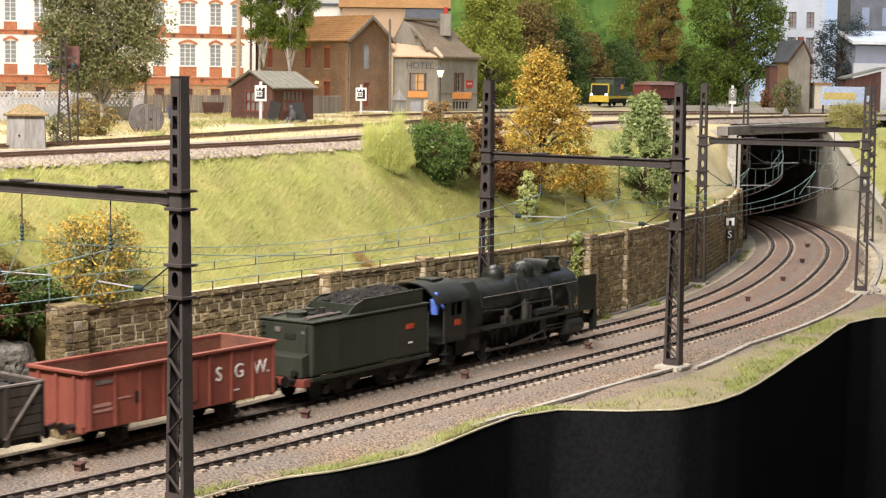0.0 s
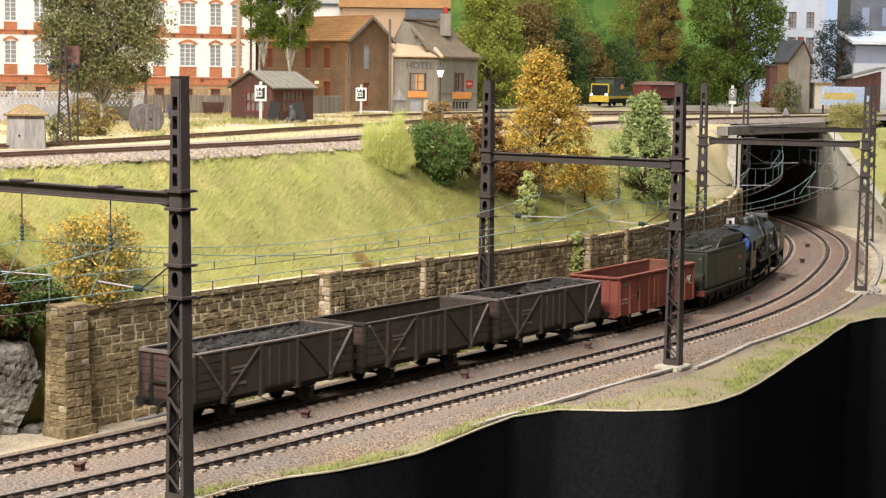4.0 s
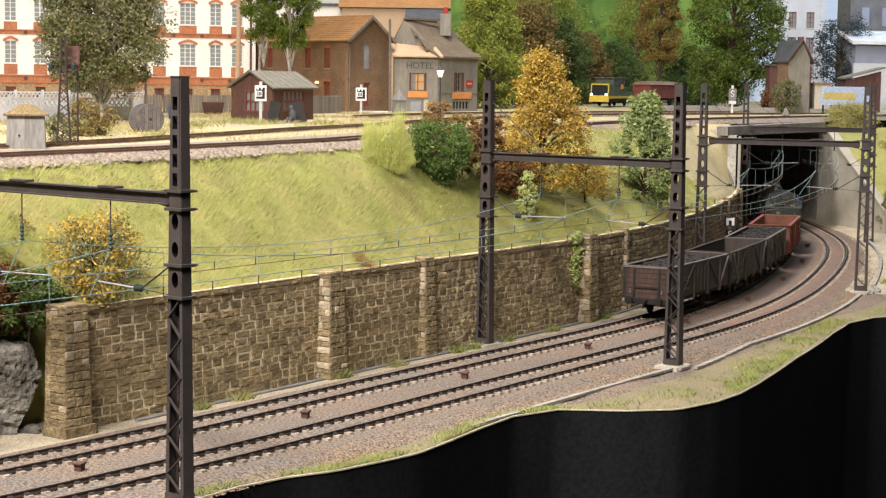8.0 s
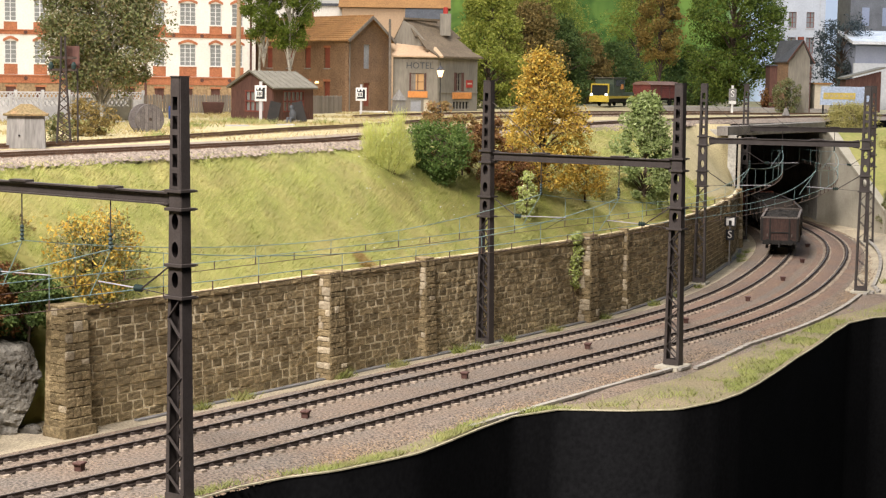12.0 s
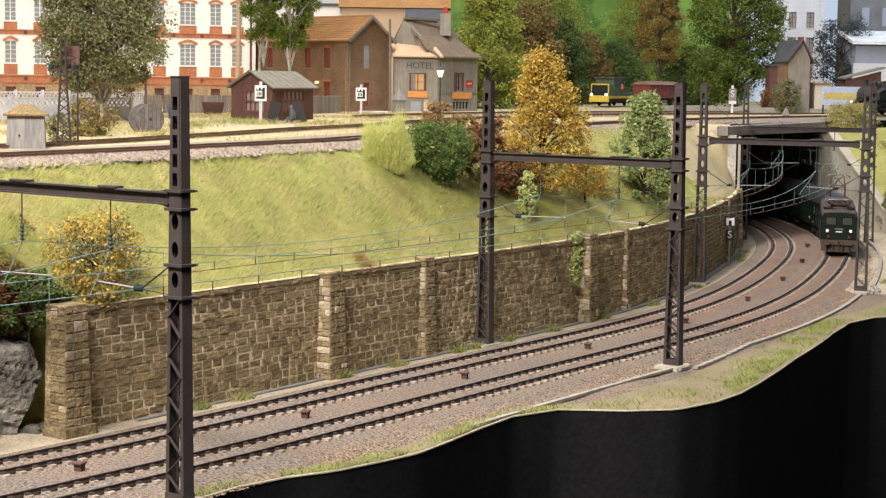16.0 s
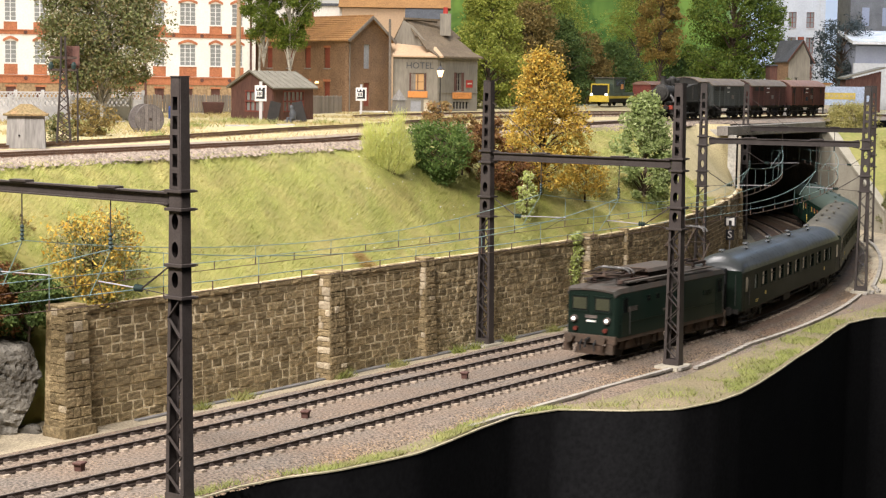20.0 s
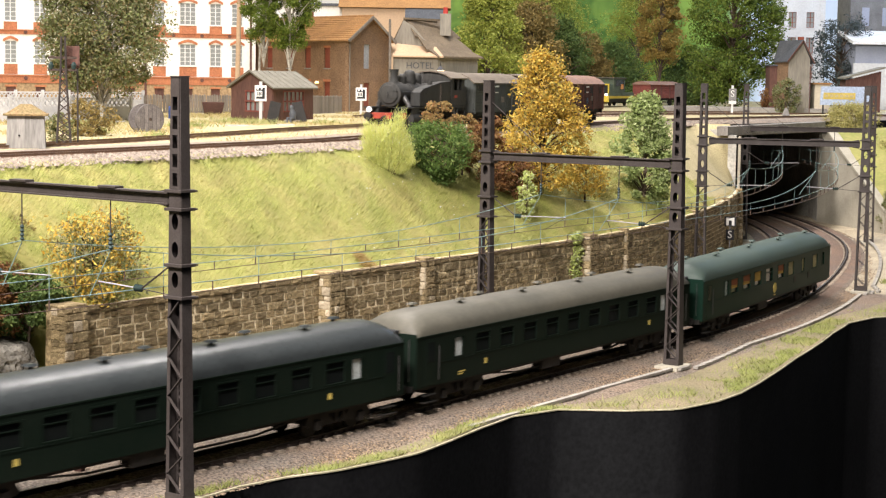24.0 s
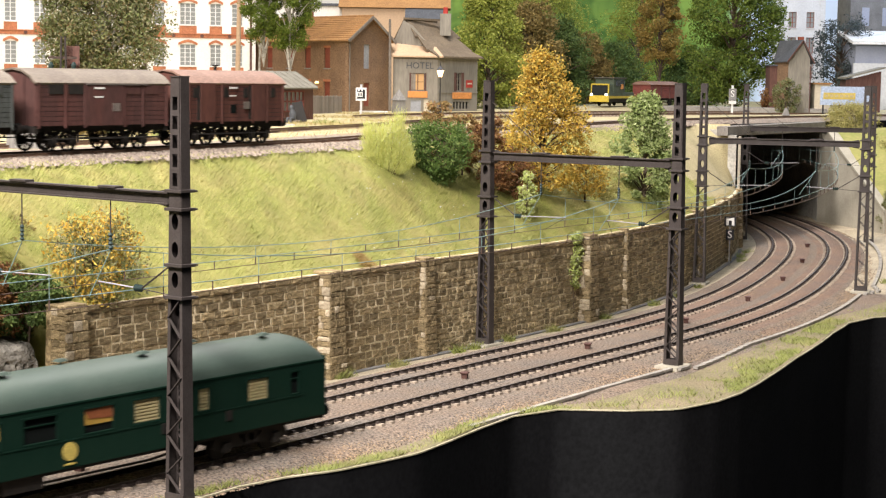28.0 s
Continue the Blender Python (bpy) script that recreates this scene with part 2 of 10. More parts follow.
SLEEPER = material("sleeper_concrete", (0.30, 0.243, 0.185), (0.21, 0.168, 0.128), 0.9, big=0.5, fine=0.08, bump=0.4, rand=0.2)
STONE = material("wall_stone", (0.18, 0.134, 0.068), (0.43, 0.33, 0.185), 0.92, big=0.55, fine=0.11, bump=1.0, depth=0.09, rand=0.3, speck=0.45, mix=(0.44, 0.72))
STONE_FAR = material("wall_stone_far", (0.19, 0.145, 0.078), (0.45, 0.355, 0.205), 0.92, big=0.55, fine=0.11, bump=1.0, depth=0.09, island=0.3, speck=0.45, mix=(0.44, 0.72))
STONE_PALE = material("pale_stone_and_lit_face", (0.54, 0.46, 0.33), (0.25, 0.195, 0.12), 0.92, big=0.45, fine=0.1, bump=0.7, depth=0.05, rand=0.25, speck=0.4)
MORTAR = material("mortar", (0.80, 0.69, 0.48), (0.46, 0.37, 0.22), 0.95, big=0.8, fine=0.08, bump=0.4, speck=0.35)
CONCRETE = material("concrete", (0.41, 0.375, 0.295), (0.325, 0.295, 0.23), 0.9, big=3, fine=0.12, bump=0.25, speck=0.15)
CONCRETE_DARK = material("weathered_concrete", (0.30, 0.28, 0.25), (0.20, 0.18, 0.16), 0.9, big=2, fine=0.12, bump=0.4)
TUNNEL = material("sooty_tunnel_lining", (0.50, 0.48, 0.42), (0.36, 0.34, 0.30), 0.95, big=2, fine=0.2, bump=0.3)
MAST = material("brown_grey_painted_steel", (0.060, 0.050, 0.046), (0.044, 0.035, 0.031), 0.6, 0.1, big=0.9, fine=0.06, bump=0.15, speck=0.15)
WIRE = material("verdigris_wire", (0.26, 0.40, 0.39), (0.20, 0.28, 0.27), 0.5, 0.2, big=2, fine=0.1, bump=0)
WIRE_DARK = material("brown_wire", (0.17, 0.115, 0.09), None, 0.5, 0.4, big=2, fine=0.1, bump=0)
INSULATOR = material("dark_green_insulator", (0.025, 0.045, 0.04), None, 0.5, bump=0, spec=0.3)
BLACK_CLOTH = material("black_fascia_cloth", (0.011, 0.011, 0.0115), (0.009, 0.009, 0.0095), 0.95, big=6, fine=0.2, bump=0.1, spec=0.05)
ROCK = material("grey_rock", (0.20, 0.185, 0.155), (0.075, 0.068, 0.056), 0.9, big=0.9, fine=0.22, bump=1.0, depth=0.2, speck=0.4, mix=(0.40, 0.66))
HALL = material("hall_floor", (0.03, 0.03, 0.032), None, 0.8, big=10, fine=1, bump=0)
STRAW = material("dry_straw_ground", (0.46, 0.385, 0.225), (0.38, 0.33, 0.18), 0.95, big=3, fine=0.1, bump=0.7, depth=0.06, speck=0.25)
RAIL_RUST = material("rusty_rail_side", (0.19, 0.12, 0.08), (0.14, 0.085, 0.06), 0.7, 0.2, big=1, fine=0.05, bump=0.2)
CHAIR = material("dark_rail_chair", (0.05, 0.035, 0.028), None, 0.8, bump=0.1)
EDGE_TRIM = material("pale_edge_strip", (0.42, 0.37, 0.26), (0.28, 0.26, 0.15), 0.9, big=1.5, fine=0.1, bump=0.3)
ARM_GREY = material("lilac_grey_arm", (0.34, 0.33, 0.34), (0.26, 0.25, 0.26), 0.6, big=1, fine=0.1, bump=0)


# ---- ground, wall, tunnel and embankment ----
EDGE_S = (-80, 10, 18.5, 20, 22, 23.8, 26, 27.8, 30, 33, 36, 38.5, 40, 41.7, 44.5, 47, 50, 54, 58, 63, 67, 71.5, 74.5, 76, 80, 90, 100, 150, 160, 340)
EDGE_O = (-5.0, -5.2, -5.25, -5.15, -5.45, -6.15, -6.5, -6.75, -6.5, -6.1, -5.85, -6.6, -9.0, -10.6, -11.1, -11.05, -10.6, -9.85, -9.05, -8.3, -7.68, -7.32, -8.1, -9.4, -11.2, -16, -21, -30, -9.0, -9.0)
WALL_OFF, WALL_TOP = 6.1, 4.4


def bed_height(o, s):
    """Cross-section of the lower track bed."""
    a = abs(o)
    z = -0.22 if a < 4.1 else -0.22 - 0.2 * min((a - 4.1) / 0.9, 1)
    if abs(a - HALF) < .5:
        z = -.15
    return z + 0.03 * noise.noise(Vector((s * 0.35, o * 0.5, 1.0)))


def build_lower_ground():
    rows, zones = [], []
    ss = list(np.arange(-80, 0, 4.0)) + list(np.arange(0, 150, 0.75)) + list(np.arange(150, 340, 4.0))
    offs_in = [6.6, 6.3, 6.0, 5.6, 5.2, 4.8, 4.4, 4.1, 3.4, 2.80, 2.66, 2.2, 1.8, 1.66, 0.6, 0.0, -0.6, -1.66, -1.8, -2.2, -2.66, -2.80, -3.4, -4.1, -4.4, -4.8, -5.0]
    for s in ss:
        e = float(np.interp(s, EDGE_S, EDGE_O))
        left = [12.0, 9.0, 7.5] if s < 24.5 else [6.64, 6.62, 6.61]
        row = []
        for o in left + offs_in + [-5.0 + (e + 5.0) * k / 6 for k in range(1, 7)]:
            x, y, _ = line(s, o)
            z = bed_height(o, s)
            if o < -5.7:
                z += 0.10 * noise.noise(Vector((x * 0.3, y * 0.3, 4.0)))
            if o < -4.8 and 95 < s < 150:
                z += 0.45 * min(1, (s - 95) / 20) * min(1, (-o - 4.8) / 1.2)
            if o > 6.7:
                z += (o - 6.7) * 0.15
            row.append((x, y, z))
        rows.append(row)
    n = len(rows[0])
    verts = [q for r in rows for q in r]
    faces, mats = [], []
    for i in range(len(rows) - 1):
        for k in range(n - 1):
            faces.append((i * n + k, i * n + k + 1, (i + 1) * n + k + 1, (i + 1) * n + k))
            bed = 3 if (rows[i][k][1] > 96 and (11 <= k <= 17 or 19 <= k <= 25)) or (64 < ss[i] < 70 and 27 <= k <= 29) else 0
            mats.append(1 if ss[i] > 86 and k >= 27 else bed if 9 <= k <= 30 else (1 if k < 9 or ss[i] > 84 else 2))
    ob = raw("ground", verts, faces, [BALLAST, SAND, EARTH, BALLAST_RUST], smooth=True, mats=mats)
    tagged(ob, "brown ballast track bed with sandy cess and dry verge", "ground", kind="structure")
    # black fascia below the scenic edge
    sh = Shape()
    top = [line(s, float(np.interp(s, EDGE_S, EDGE_O))) for s in np.arange(-80, 150.1, 0.5)]
    a = [(x, y, -0.40) for x, y, _ in top]
    hs = [h for _, _, h in top]
    b = [(x + 0.12 * math.sin(h), y - 0.12 * math.cos(h), -0.40) for (x, y, _), h in zip(top, hs)]
    tagged(part("edge_trim", Shape().tube([(x, y, -.37) for x, y, _ in b[70:]], .045, 6), EDGE_TRIM), "thin pale strip along the scenic edge", "trim", kind="structure")
    v = a + b + [(x, y, -60) for x, y, _ in b] + [(x, y, -60) for x, y, _ in a]
    m = len(a)
    f = []
    for i in range(m - 1):
        for k in range(3):
            f.append((k * m + i, k * m + i + 1, (k + 1) * m + i + 1, (k + 1) * m + i))
    sh.add(v, f)
    tagged(part("fascia", sh, BLACK_CLOTH, smooth=70), "black cloth fascia below the wavy scenic edge", "fascia", kind="structure")
    sh = Shape().box(-700, 700, -500, 900, -75, -60)
    tagged(part("floor", sh, HALL), "dark hall floor", "floor", kind="structure")
    # unseen dark walls, added to keep sideways ambient light off the trains
    for i, q in enumerate(((-420, -400, -300, 620), (400, 420, -300, 620), (-400, 400, -320, -300), (-400, 400, 600, 620))):
        tagged(part("wall_hall_%d" % (i + 1), Shape().box(*q, -60, 260), HALL), "unseen dark hall wall added to block ambient light", "wall", kind="structure")


build_lower_ground()

# the upper edge of the grass bank runs 3 m in front of the upper track
CREST, CREST_S = bezier_path([up_line(s, -2.42)[:2] for s in np.arange(20, 168, 6.0)] + [(24.4, 150.0)])
crest_lo = float(CREST_S[np.argmin(np.hypot(CREST[:, 0] + 24, CREST[:, 1] - 58))])


def bank_point(u, v):
    """u from 0 (left) to 1 (tunnel), v from 0 (wall top) to 1 (upper level)."""
    s = -4 + u * 121.5
    steep = min(1, max(0, (23.9 - s) / .5))  # past the end of the wall the bank falls to the ground as a rocky face
    wx, wy, _ = line(s, WALL_OFF + 0.15 + 1.6 * steep)
    c = crest_lo - 22 + u * (CREST_S[-1] - crest_lo + 22)
    cx, cy = float(np.interp(c, CREST_S, CREST[:, 0])), float(np.interp(c, CREST_S, CREST[:, 1]))
    x, y = wx + (cx - wx) * v, wy + (cy - wy) * v
    low = WALL_TOP - 0.05
    f = v ** 0.85
    f = f * f * (3 - 2 * f) * 0.45 + f * 0.55
    z = low + (up_z(cy) - 0.31 - low) * f - 4.9 * steep * max(0, 1 - v / .09) ** 1.5
    z += (0.22 * noise.noise(Vector((x * 0.16, y * 0.16, 2.0))) + 0.08 * noise.noise(Vector((x * 0.6, y * 0.6, 7.0)))) * min(1, v * 5) * min(1, (1 - v) * 6)
    return x, y, z


def build_bank():
    nu, nv = 200, 36
    verts = [bank_point(i / nu, k / nv) for i in range(nu + 1) for k in range(nv + 1)]
    faces = [(i * (nv + 1) + k, i * (nv + 1) + k + 1, (i + 1) * (nv + 1) + k + 1, (i + 1) * (nv + 1) + k) for i in range(nu) for k in range(nv)]
    mats = [1 if (i / nu > .80 + .06 * math.sin(k * .9)) else 0 for i in range(nu) for k in range(nv)]
    ob = raw("ground_bank", verts, faces, [TURF, STRAW], smooth=True, mats=mats)
    tagged(ob, "grassy embankment between retaining wall and station level", "ground", kind="structure")


build_bank()


def build_upper_ground():
    verts, faces = [], []
    xs = [up_line(s, -2.75) for s in np.arange(4, UPPER_S[-1], 2.0)]
    cols = [-2.75, -2.2, -1.5, 1.5, 2.2, 3.0, 5, 8, 12, 20, 30, 45, 70, 110, 170, 260]
    rows = []
    for s in np.arange(4, UPPER_S[-1], 3.0):
        row = []
        for o in cols:
            x, y, h = up_line(s, o)
            if o > 12:  # straight back, so that the sheet does not fold
                x0, y0, _ = up_line(s, 12)
                x, y = x0 - (o - 12) * 0.75, y0 + (o - 12) * 0.66
            z = up_z(y) - (0.19 if o < 12 else 0.3)
            z = up_z(y) - 0.5 if o == -2.75 else z
            if y > 195:
                z += min((y - 195) / 45, 1) * 0.55
            row.append((x, y, z + 0.03 * noise.noise(Vector((x * 0.4, y * 0.4, 0)))))
        rows.append(row)
    n = len(cols)
    verts = [q for r in rows for q in r]
    mats = []
    for i in range(len(rows) - 1):
        for k in range(n - 1):
            faces.append((i * n + k, i * n + k + 1, (i + 1) * n + k + 1, (i + 1) * n + k))
            mats.append(0 if k < 6 else 1)
    ob = raw("ground_upper", verts, faces, [BALLAST_PALE, STRAW], smooth=True, mats=mats)
    tagged(ob, "pale ballasted ground of the upper station", "ground", kind="structure")


build_upper_ground()


def build_wall():
    """Retaining wall in panels between piers; every stone is a piece of its own near the camera."""
    rnd = random.Random(4)
    # place along the line, width, how far it stands out
    piers = [(22.5, 1.15, .75), (39.05, 1.05, .75), (47.0, 0.8, .45), (63.9, 1.0, .75), (70.1, 0.35, .35), (88.0, 0.7, .4), (103.0, 0.7, .4), (116.6, 1.2, .5)]
    stone_meshes = []
    j = lambda a: (rnd.random() - 0.5) * a
    for k in range(18):
        sh = Shape()
        corner = [(-.485, -.475), (0, -.5), (.485, -.475), (.5, 0), (.485, .475), (0, .5), (-.485, .475), (-.5, 0)]
        jit = [(j(.045), j(.07)) for _ in corner]
        back = [(x + u, .1, z + v) for (x, z), (u, v) in zip(corner, jit)]
        mid = [(x + u, -.03 + j(.03), z + v) for (x, z), (u, v) in zip(corner, jit)]
        c = rnd.uniform(.74, .86)
        front = [(x * c + j(.04), -.090 + j(.025), z * c + j(.05)) for x, z in corner]
        sh.loft([back, mid, front], caps=False)
        n = len(sh.v)
        sh.v.append((j(.2), -.105 + j(.03), j(.2)))
        sh.f += [(n - 8 + q, n - 8 + (q + 1) % 8, n) for q in range(8)]
        stone_meshes.append(mesh_of("stone", sh, STONE))
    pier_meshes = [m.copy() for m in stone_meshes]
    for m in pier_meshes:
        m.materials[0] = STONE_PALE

    def lay(parent, s0, s1, z0, z1, off, course, length, meshes, joined, lean=0.0):
        z = z0
        while z < z1 - 0.1:
            hh = course * rnd.uniform(0.82, 1.18)
            hh = min(hh, z1 - z)
            if z1 - z - hh < 0.12:
                hh = z1 - z
            s = s0 - (rnd.random() * 0.4 * length if s1 - s0 > 3 else 0)
            while s < s1:
                ll = length * rnd.uniform(0.6, 1.5)
                a, b = max(s, s0), min(s + ll, s1)
                if s1 - b < 0.25:
                    b = s1
                s = b
                if b - a < 0.12:
                    continue
                x, y, h = line((a + b) / 2, off + lean * (z + hh / 2))
                m = at(x, y, z + hh / 2, math.degrees(h)) @ Matrix.Diagonal((b - a - 0.03, rnd.uniform(0.7, 1.3), hh - 0.028, 1))
                me = rnd.choice(meshes)
                if joined is None:
                    o = new("stone", me)
                    o.parent = parent
                    o.matrix_basis = m
                else:
                    n = len(joined.v)
                    mm = Matrix.Diagonal((1 / U, 1 / U, 1 / U, 1)) @ m
                    joined.v += [tuple(mm @ q.co) for q in me.vertices]
                    joined.f += [tuple(n + i for i in q.vertices) for q in me.polygons]
            z += hh

    ends = [p[0] for p in piers]
    for i in range(len(ends) - 1):
        s0, s1 = ends[i] + piers[i][1] / 2, ends[i + 1] - piers[i + 1][1] / 2
        sh = Shape()
        ss = np.linspace(s0 - 0.3, s1 + 0.3, max(3, int((s1 - s0) / 1.5)))
        f = [line(s, WALL_OFF - 0.069)[:2] for s in ss]
        b = [line(s, WALL_OFF + 0.62)[:2] for s in ss]
        m = len(ss)
        sh.add([(x, y, -0.5) for x, y in f] + [(x, y, WALL_TOP) for x, y in f] + [(x, y, WALL_TOP) for x, y in b] + [(x, y, -0.5) for x, y in b],
               [(k * m + j, k * m + j + 1, (k + 1) % 4 * m + j + 1, (k + 1) % 4 * m + j) for k in range(4) for j in range(m - 1)] + [(0, m, 2 * m, 3 * m), (m - 1, 4 * m - 1, 3 * m - 1, 2 * m - 1)])
        wall = tagged(part("wall_%d" % (i + 1), sh, MORTAR), "brown rubble stone retaining wall with pale mortar joints", "wall", kind="structure")
        near = s0 < 46
        joined = None if near else Shape()
        lay(wall, s0, s1, -0.42, WALL_TOP - 0.28, WALL_OFF - 0.02, 0.37 if near else .31, 0.66 if near else .56, stone_meshes, joined)
        if joined:
            o = part("stonework", joined, STONE_FAR, wall)
            o["kind"] = "stuff"
        lay(wall, s0, s1, WALL_TOP - 0.26, WALL_TOP + 0.02, WALL_OFF - 0.06, 0.28, 1.0, stone_meshes, None)
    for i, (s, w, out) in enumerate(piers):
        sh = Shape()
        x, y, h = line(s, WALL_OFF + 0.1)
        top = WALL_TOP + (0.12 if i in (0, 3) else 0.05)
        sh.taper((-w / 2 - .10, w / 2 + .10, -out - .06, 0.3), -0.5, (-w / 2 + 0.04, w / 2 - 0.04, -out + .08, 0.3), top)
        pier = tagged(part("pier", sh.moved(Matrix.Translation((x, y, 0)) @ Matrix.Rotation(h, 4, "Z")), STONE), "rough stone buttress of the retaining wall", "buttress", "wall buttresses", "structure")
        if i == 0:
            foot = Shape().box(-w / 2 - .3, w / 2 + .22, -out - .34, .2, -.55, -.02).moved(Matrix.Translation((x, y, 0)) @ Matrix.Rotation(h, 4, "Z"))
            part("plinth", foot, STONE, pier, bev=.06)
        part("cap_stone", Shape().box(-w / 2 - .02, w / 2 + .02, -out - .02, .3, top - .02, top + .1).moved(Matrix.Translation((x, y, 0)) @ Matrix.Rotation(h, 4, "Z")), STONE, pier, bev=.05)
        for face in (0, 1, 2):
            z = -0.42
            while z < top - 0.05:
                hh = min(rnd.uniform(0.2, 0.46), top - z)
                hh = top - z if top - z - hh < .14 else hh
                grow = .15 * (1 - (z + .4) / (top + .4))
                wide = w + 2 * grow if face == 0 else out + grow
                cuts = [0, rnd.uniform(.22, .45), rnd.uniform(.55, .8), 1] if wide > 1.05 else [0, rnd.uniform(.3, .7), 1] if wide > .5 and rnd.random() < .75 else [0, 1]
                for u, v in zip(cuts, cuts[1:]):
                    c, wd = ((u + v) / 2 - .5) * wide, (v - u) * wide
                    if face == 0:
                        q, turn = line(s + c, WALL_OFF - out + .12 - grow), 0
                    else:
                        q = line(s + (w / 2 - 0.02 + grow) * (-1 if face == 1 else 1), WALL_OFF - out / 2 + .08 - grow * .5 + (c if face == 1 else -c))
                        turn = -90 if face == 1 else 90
                    # extra pale stones put the light on the left face into its colour
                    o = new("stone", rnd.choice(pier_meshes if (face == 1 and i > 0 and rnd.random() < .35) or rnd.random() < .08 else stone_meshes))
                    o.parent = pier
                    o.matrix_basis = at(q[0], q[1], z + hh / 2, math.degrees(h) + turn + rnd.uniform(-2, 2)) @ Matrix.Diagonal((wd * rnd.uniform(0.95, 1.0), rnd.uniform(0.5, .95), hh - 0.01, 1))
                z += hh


def build_tunnel():
    # deck beam, skew over the lower tracks
    a, b = Vector((24.4, 149.0, 0)), Vector((37.2, 172.5, 0))
    d = (b - a).normalized()
    n = Vector((-d.y, d.x, 0))
    sh = Shape()
    q0, q1 = a - d * 1.0, b + d * 0.9
    w = n * 1.0
    sh.hexa([(*(q0).xy, 8.95), (*(q1).xy, 8.75), (*(q1 + w).xy, 8.75), (*(q0 + w).xy, 8.95), (*q0.xy, 9.75), (*q1.xy, 9.75), (*(q1 + w).xy, 9.75), (*(q0 + w).xy, 9.75)])
    beam = tagged(part("deck_beam", sh, CONCRETE_DARK, bev=0.06), "weathered concrete edge beam of the bridge deck over the tunnel mouth", "bridge beam", kind="structure")
    sh = Shape()
    c = b + d * 2
    sh.hexa([(*(a + n * .9).xy, 8.9), (*(c + n * .9).xy, 8.75), (*(c + n * 70).xy, 8.75), (*(a + n * 70).xy, 8.9),
             (*(a + n * .9).xy, 9.45), (*(c + n * .9).xy, 9.45), (*(c + n * 70).xy, 9.45), (*(a + n * 70).xy, 9.45)])
    tagged(part("tunnel_roof", sh, TUNNEL), "sooty underside of the deck over the tunnel", "tunnel roof", kind="structure")
    # left abutment and inner wall
    sh = Shape()
    ss = np.arange(116.9, 215, 3.0)
    f = [line(s, 6.3)[:2] for s in ss]
    bk = [line(s, 7.0)[:2] for s in ss]
    m = len(ss)
    sh.add([(x, y, -0.5) for x, y in f] + [(x, y, 9.0) for x, y in f] + [(x, y, 9.0) for x, y in bk] + [(x, y, -0.5) for x, y in bk],
           [(k * m + j, k * m + j + 1, (k + 1) % 4 * m + j + 1, (k + 1) % 4 * m + j) for k in range(4) for j in range(m - 1)] + [(0, m, 2 * m, 3 * m), (m - 1, 4 * m - 1, 3 * m - 1, 2 * m - 1)])
    tagged(part("tunnel_wall_left", sh, TUNNEL), "sooty inner wall of the tunnel", "tunnel wall", kind="structure")
    x, y, h = line(116.3, 6.3)
    sh = Shape().box(-0.2, 0.25, -0.4, -0.16, -0.5, 8.95).moved(Matrix.Translation((x, y, 0)) @ Matrix.Rotation(h, 4, "Z"))
    tagged(part("abutment", sh, CONCRETE, bev=0.04), "pale concrete abutment at the tunnel mouth", "abutment", kind="structure")
    # right wing wall with sloping coping, then the dark inner wall
    pts = [(37.5, 175.3, 8.85), (38.0, 173.6, 8.7), (38.6, 170, 6.85), (39.3, 165.5, 4.85), (39.75, 161.5, 3.25), (40.1, 158.5, 1.9)]
    sh, cop = Shape(), Shape()
    for i in range(len(pts) - 1):
        (x0, y0, z0), (x1, y1, z1) = pts[i], pts[i + 1]
        sh.hexa([(x0, y0, -0.5), (x1, y1, -0.5), (x1 + .7, y1 + .15, -0.5), (x0 + .7, y0 + .15, -0.5), (x0, y0, z0), (x1, y1, z1), (x1 + .7, y1 + .15, z1), (x0 + .7, y0 + .15, z0)])
        cop.hexa([(x0 - .15, y0 - .03, z0), (x1 - .15, y1 - .03, z1), (x1 + .85, y1 + .18, z1), (x0 + .85, y0 + .18, z0),
                  (x0 - .15, y0 - .03, z0 + .25), (x1 - .15, y1 - .03, z1 + .25), (x1 + .85, y1 + .18, z1 + .25), (x0 + .85, y0 + .18, z0 + .25)])
    wing = tagged(part("wing_wall", sh, CONCRETE), "pale concrete wing wall with sloping coping beside the tunnel", "wing wall", kind="structure")
    part("coping", cop, CONCRETE, wing)
    sh = Shape()
    ss = np.arange(143, 225, 3.0)
    f = [(37.5, 175.25)] + [line(s, -6.3)[:2] for s in ss if line(s, -6.3)[1] > 180]
    bk = [(x + 1.4, y + 0.2) for x, y in f]
    m = len(f)
    sh.add([(x, y, -0.5) for x, y in f] + [(x, y, 9.0) for x, y in f] + [(x, y, 9.0) for x, y in bk] + [(x, y, -0.5) for x, y in bk],
           [(k * m + j, k * m + j + 1, (k + 1) % 4 * m + j + 1, (k + 1) % 4 * m + j) for k in range(4) for j in range(m - 1)] + [(0, m, 2 * m, 3 * m), (m - 1, 4 * m - 1, 3 * m - 1, 2 * m - 1)])
    tagged(part("tunnel_wall_right", sh, TUNNEL), "sooty inner wall of the tunnel", "tunnel wall", kind="structure")
    # the hillside behind the wing wall
    hill = []
    faces = []
    prof = list(zip(pts, pts))
    rows = []
    for (x, y, z), _ in prof:
        rows.append([(x + 0.6 + k * 3.0 * (1 + k * .25), y + k * 1.2, max(z + 0.1 + (9.4 - z) * min(k / 3, 1) * 0.92, 0.0) + 0.3 * noise.noise(Vector((x + k, y, 3)))) for k in range(8)])
    rows.append([(x + 3, y - 9, -0.4) for x, y, z in rows[-1]])
    n2 = len(rows[0])
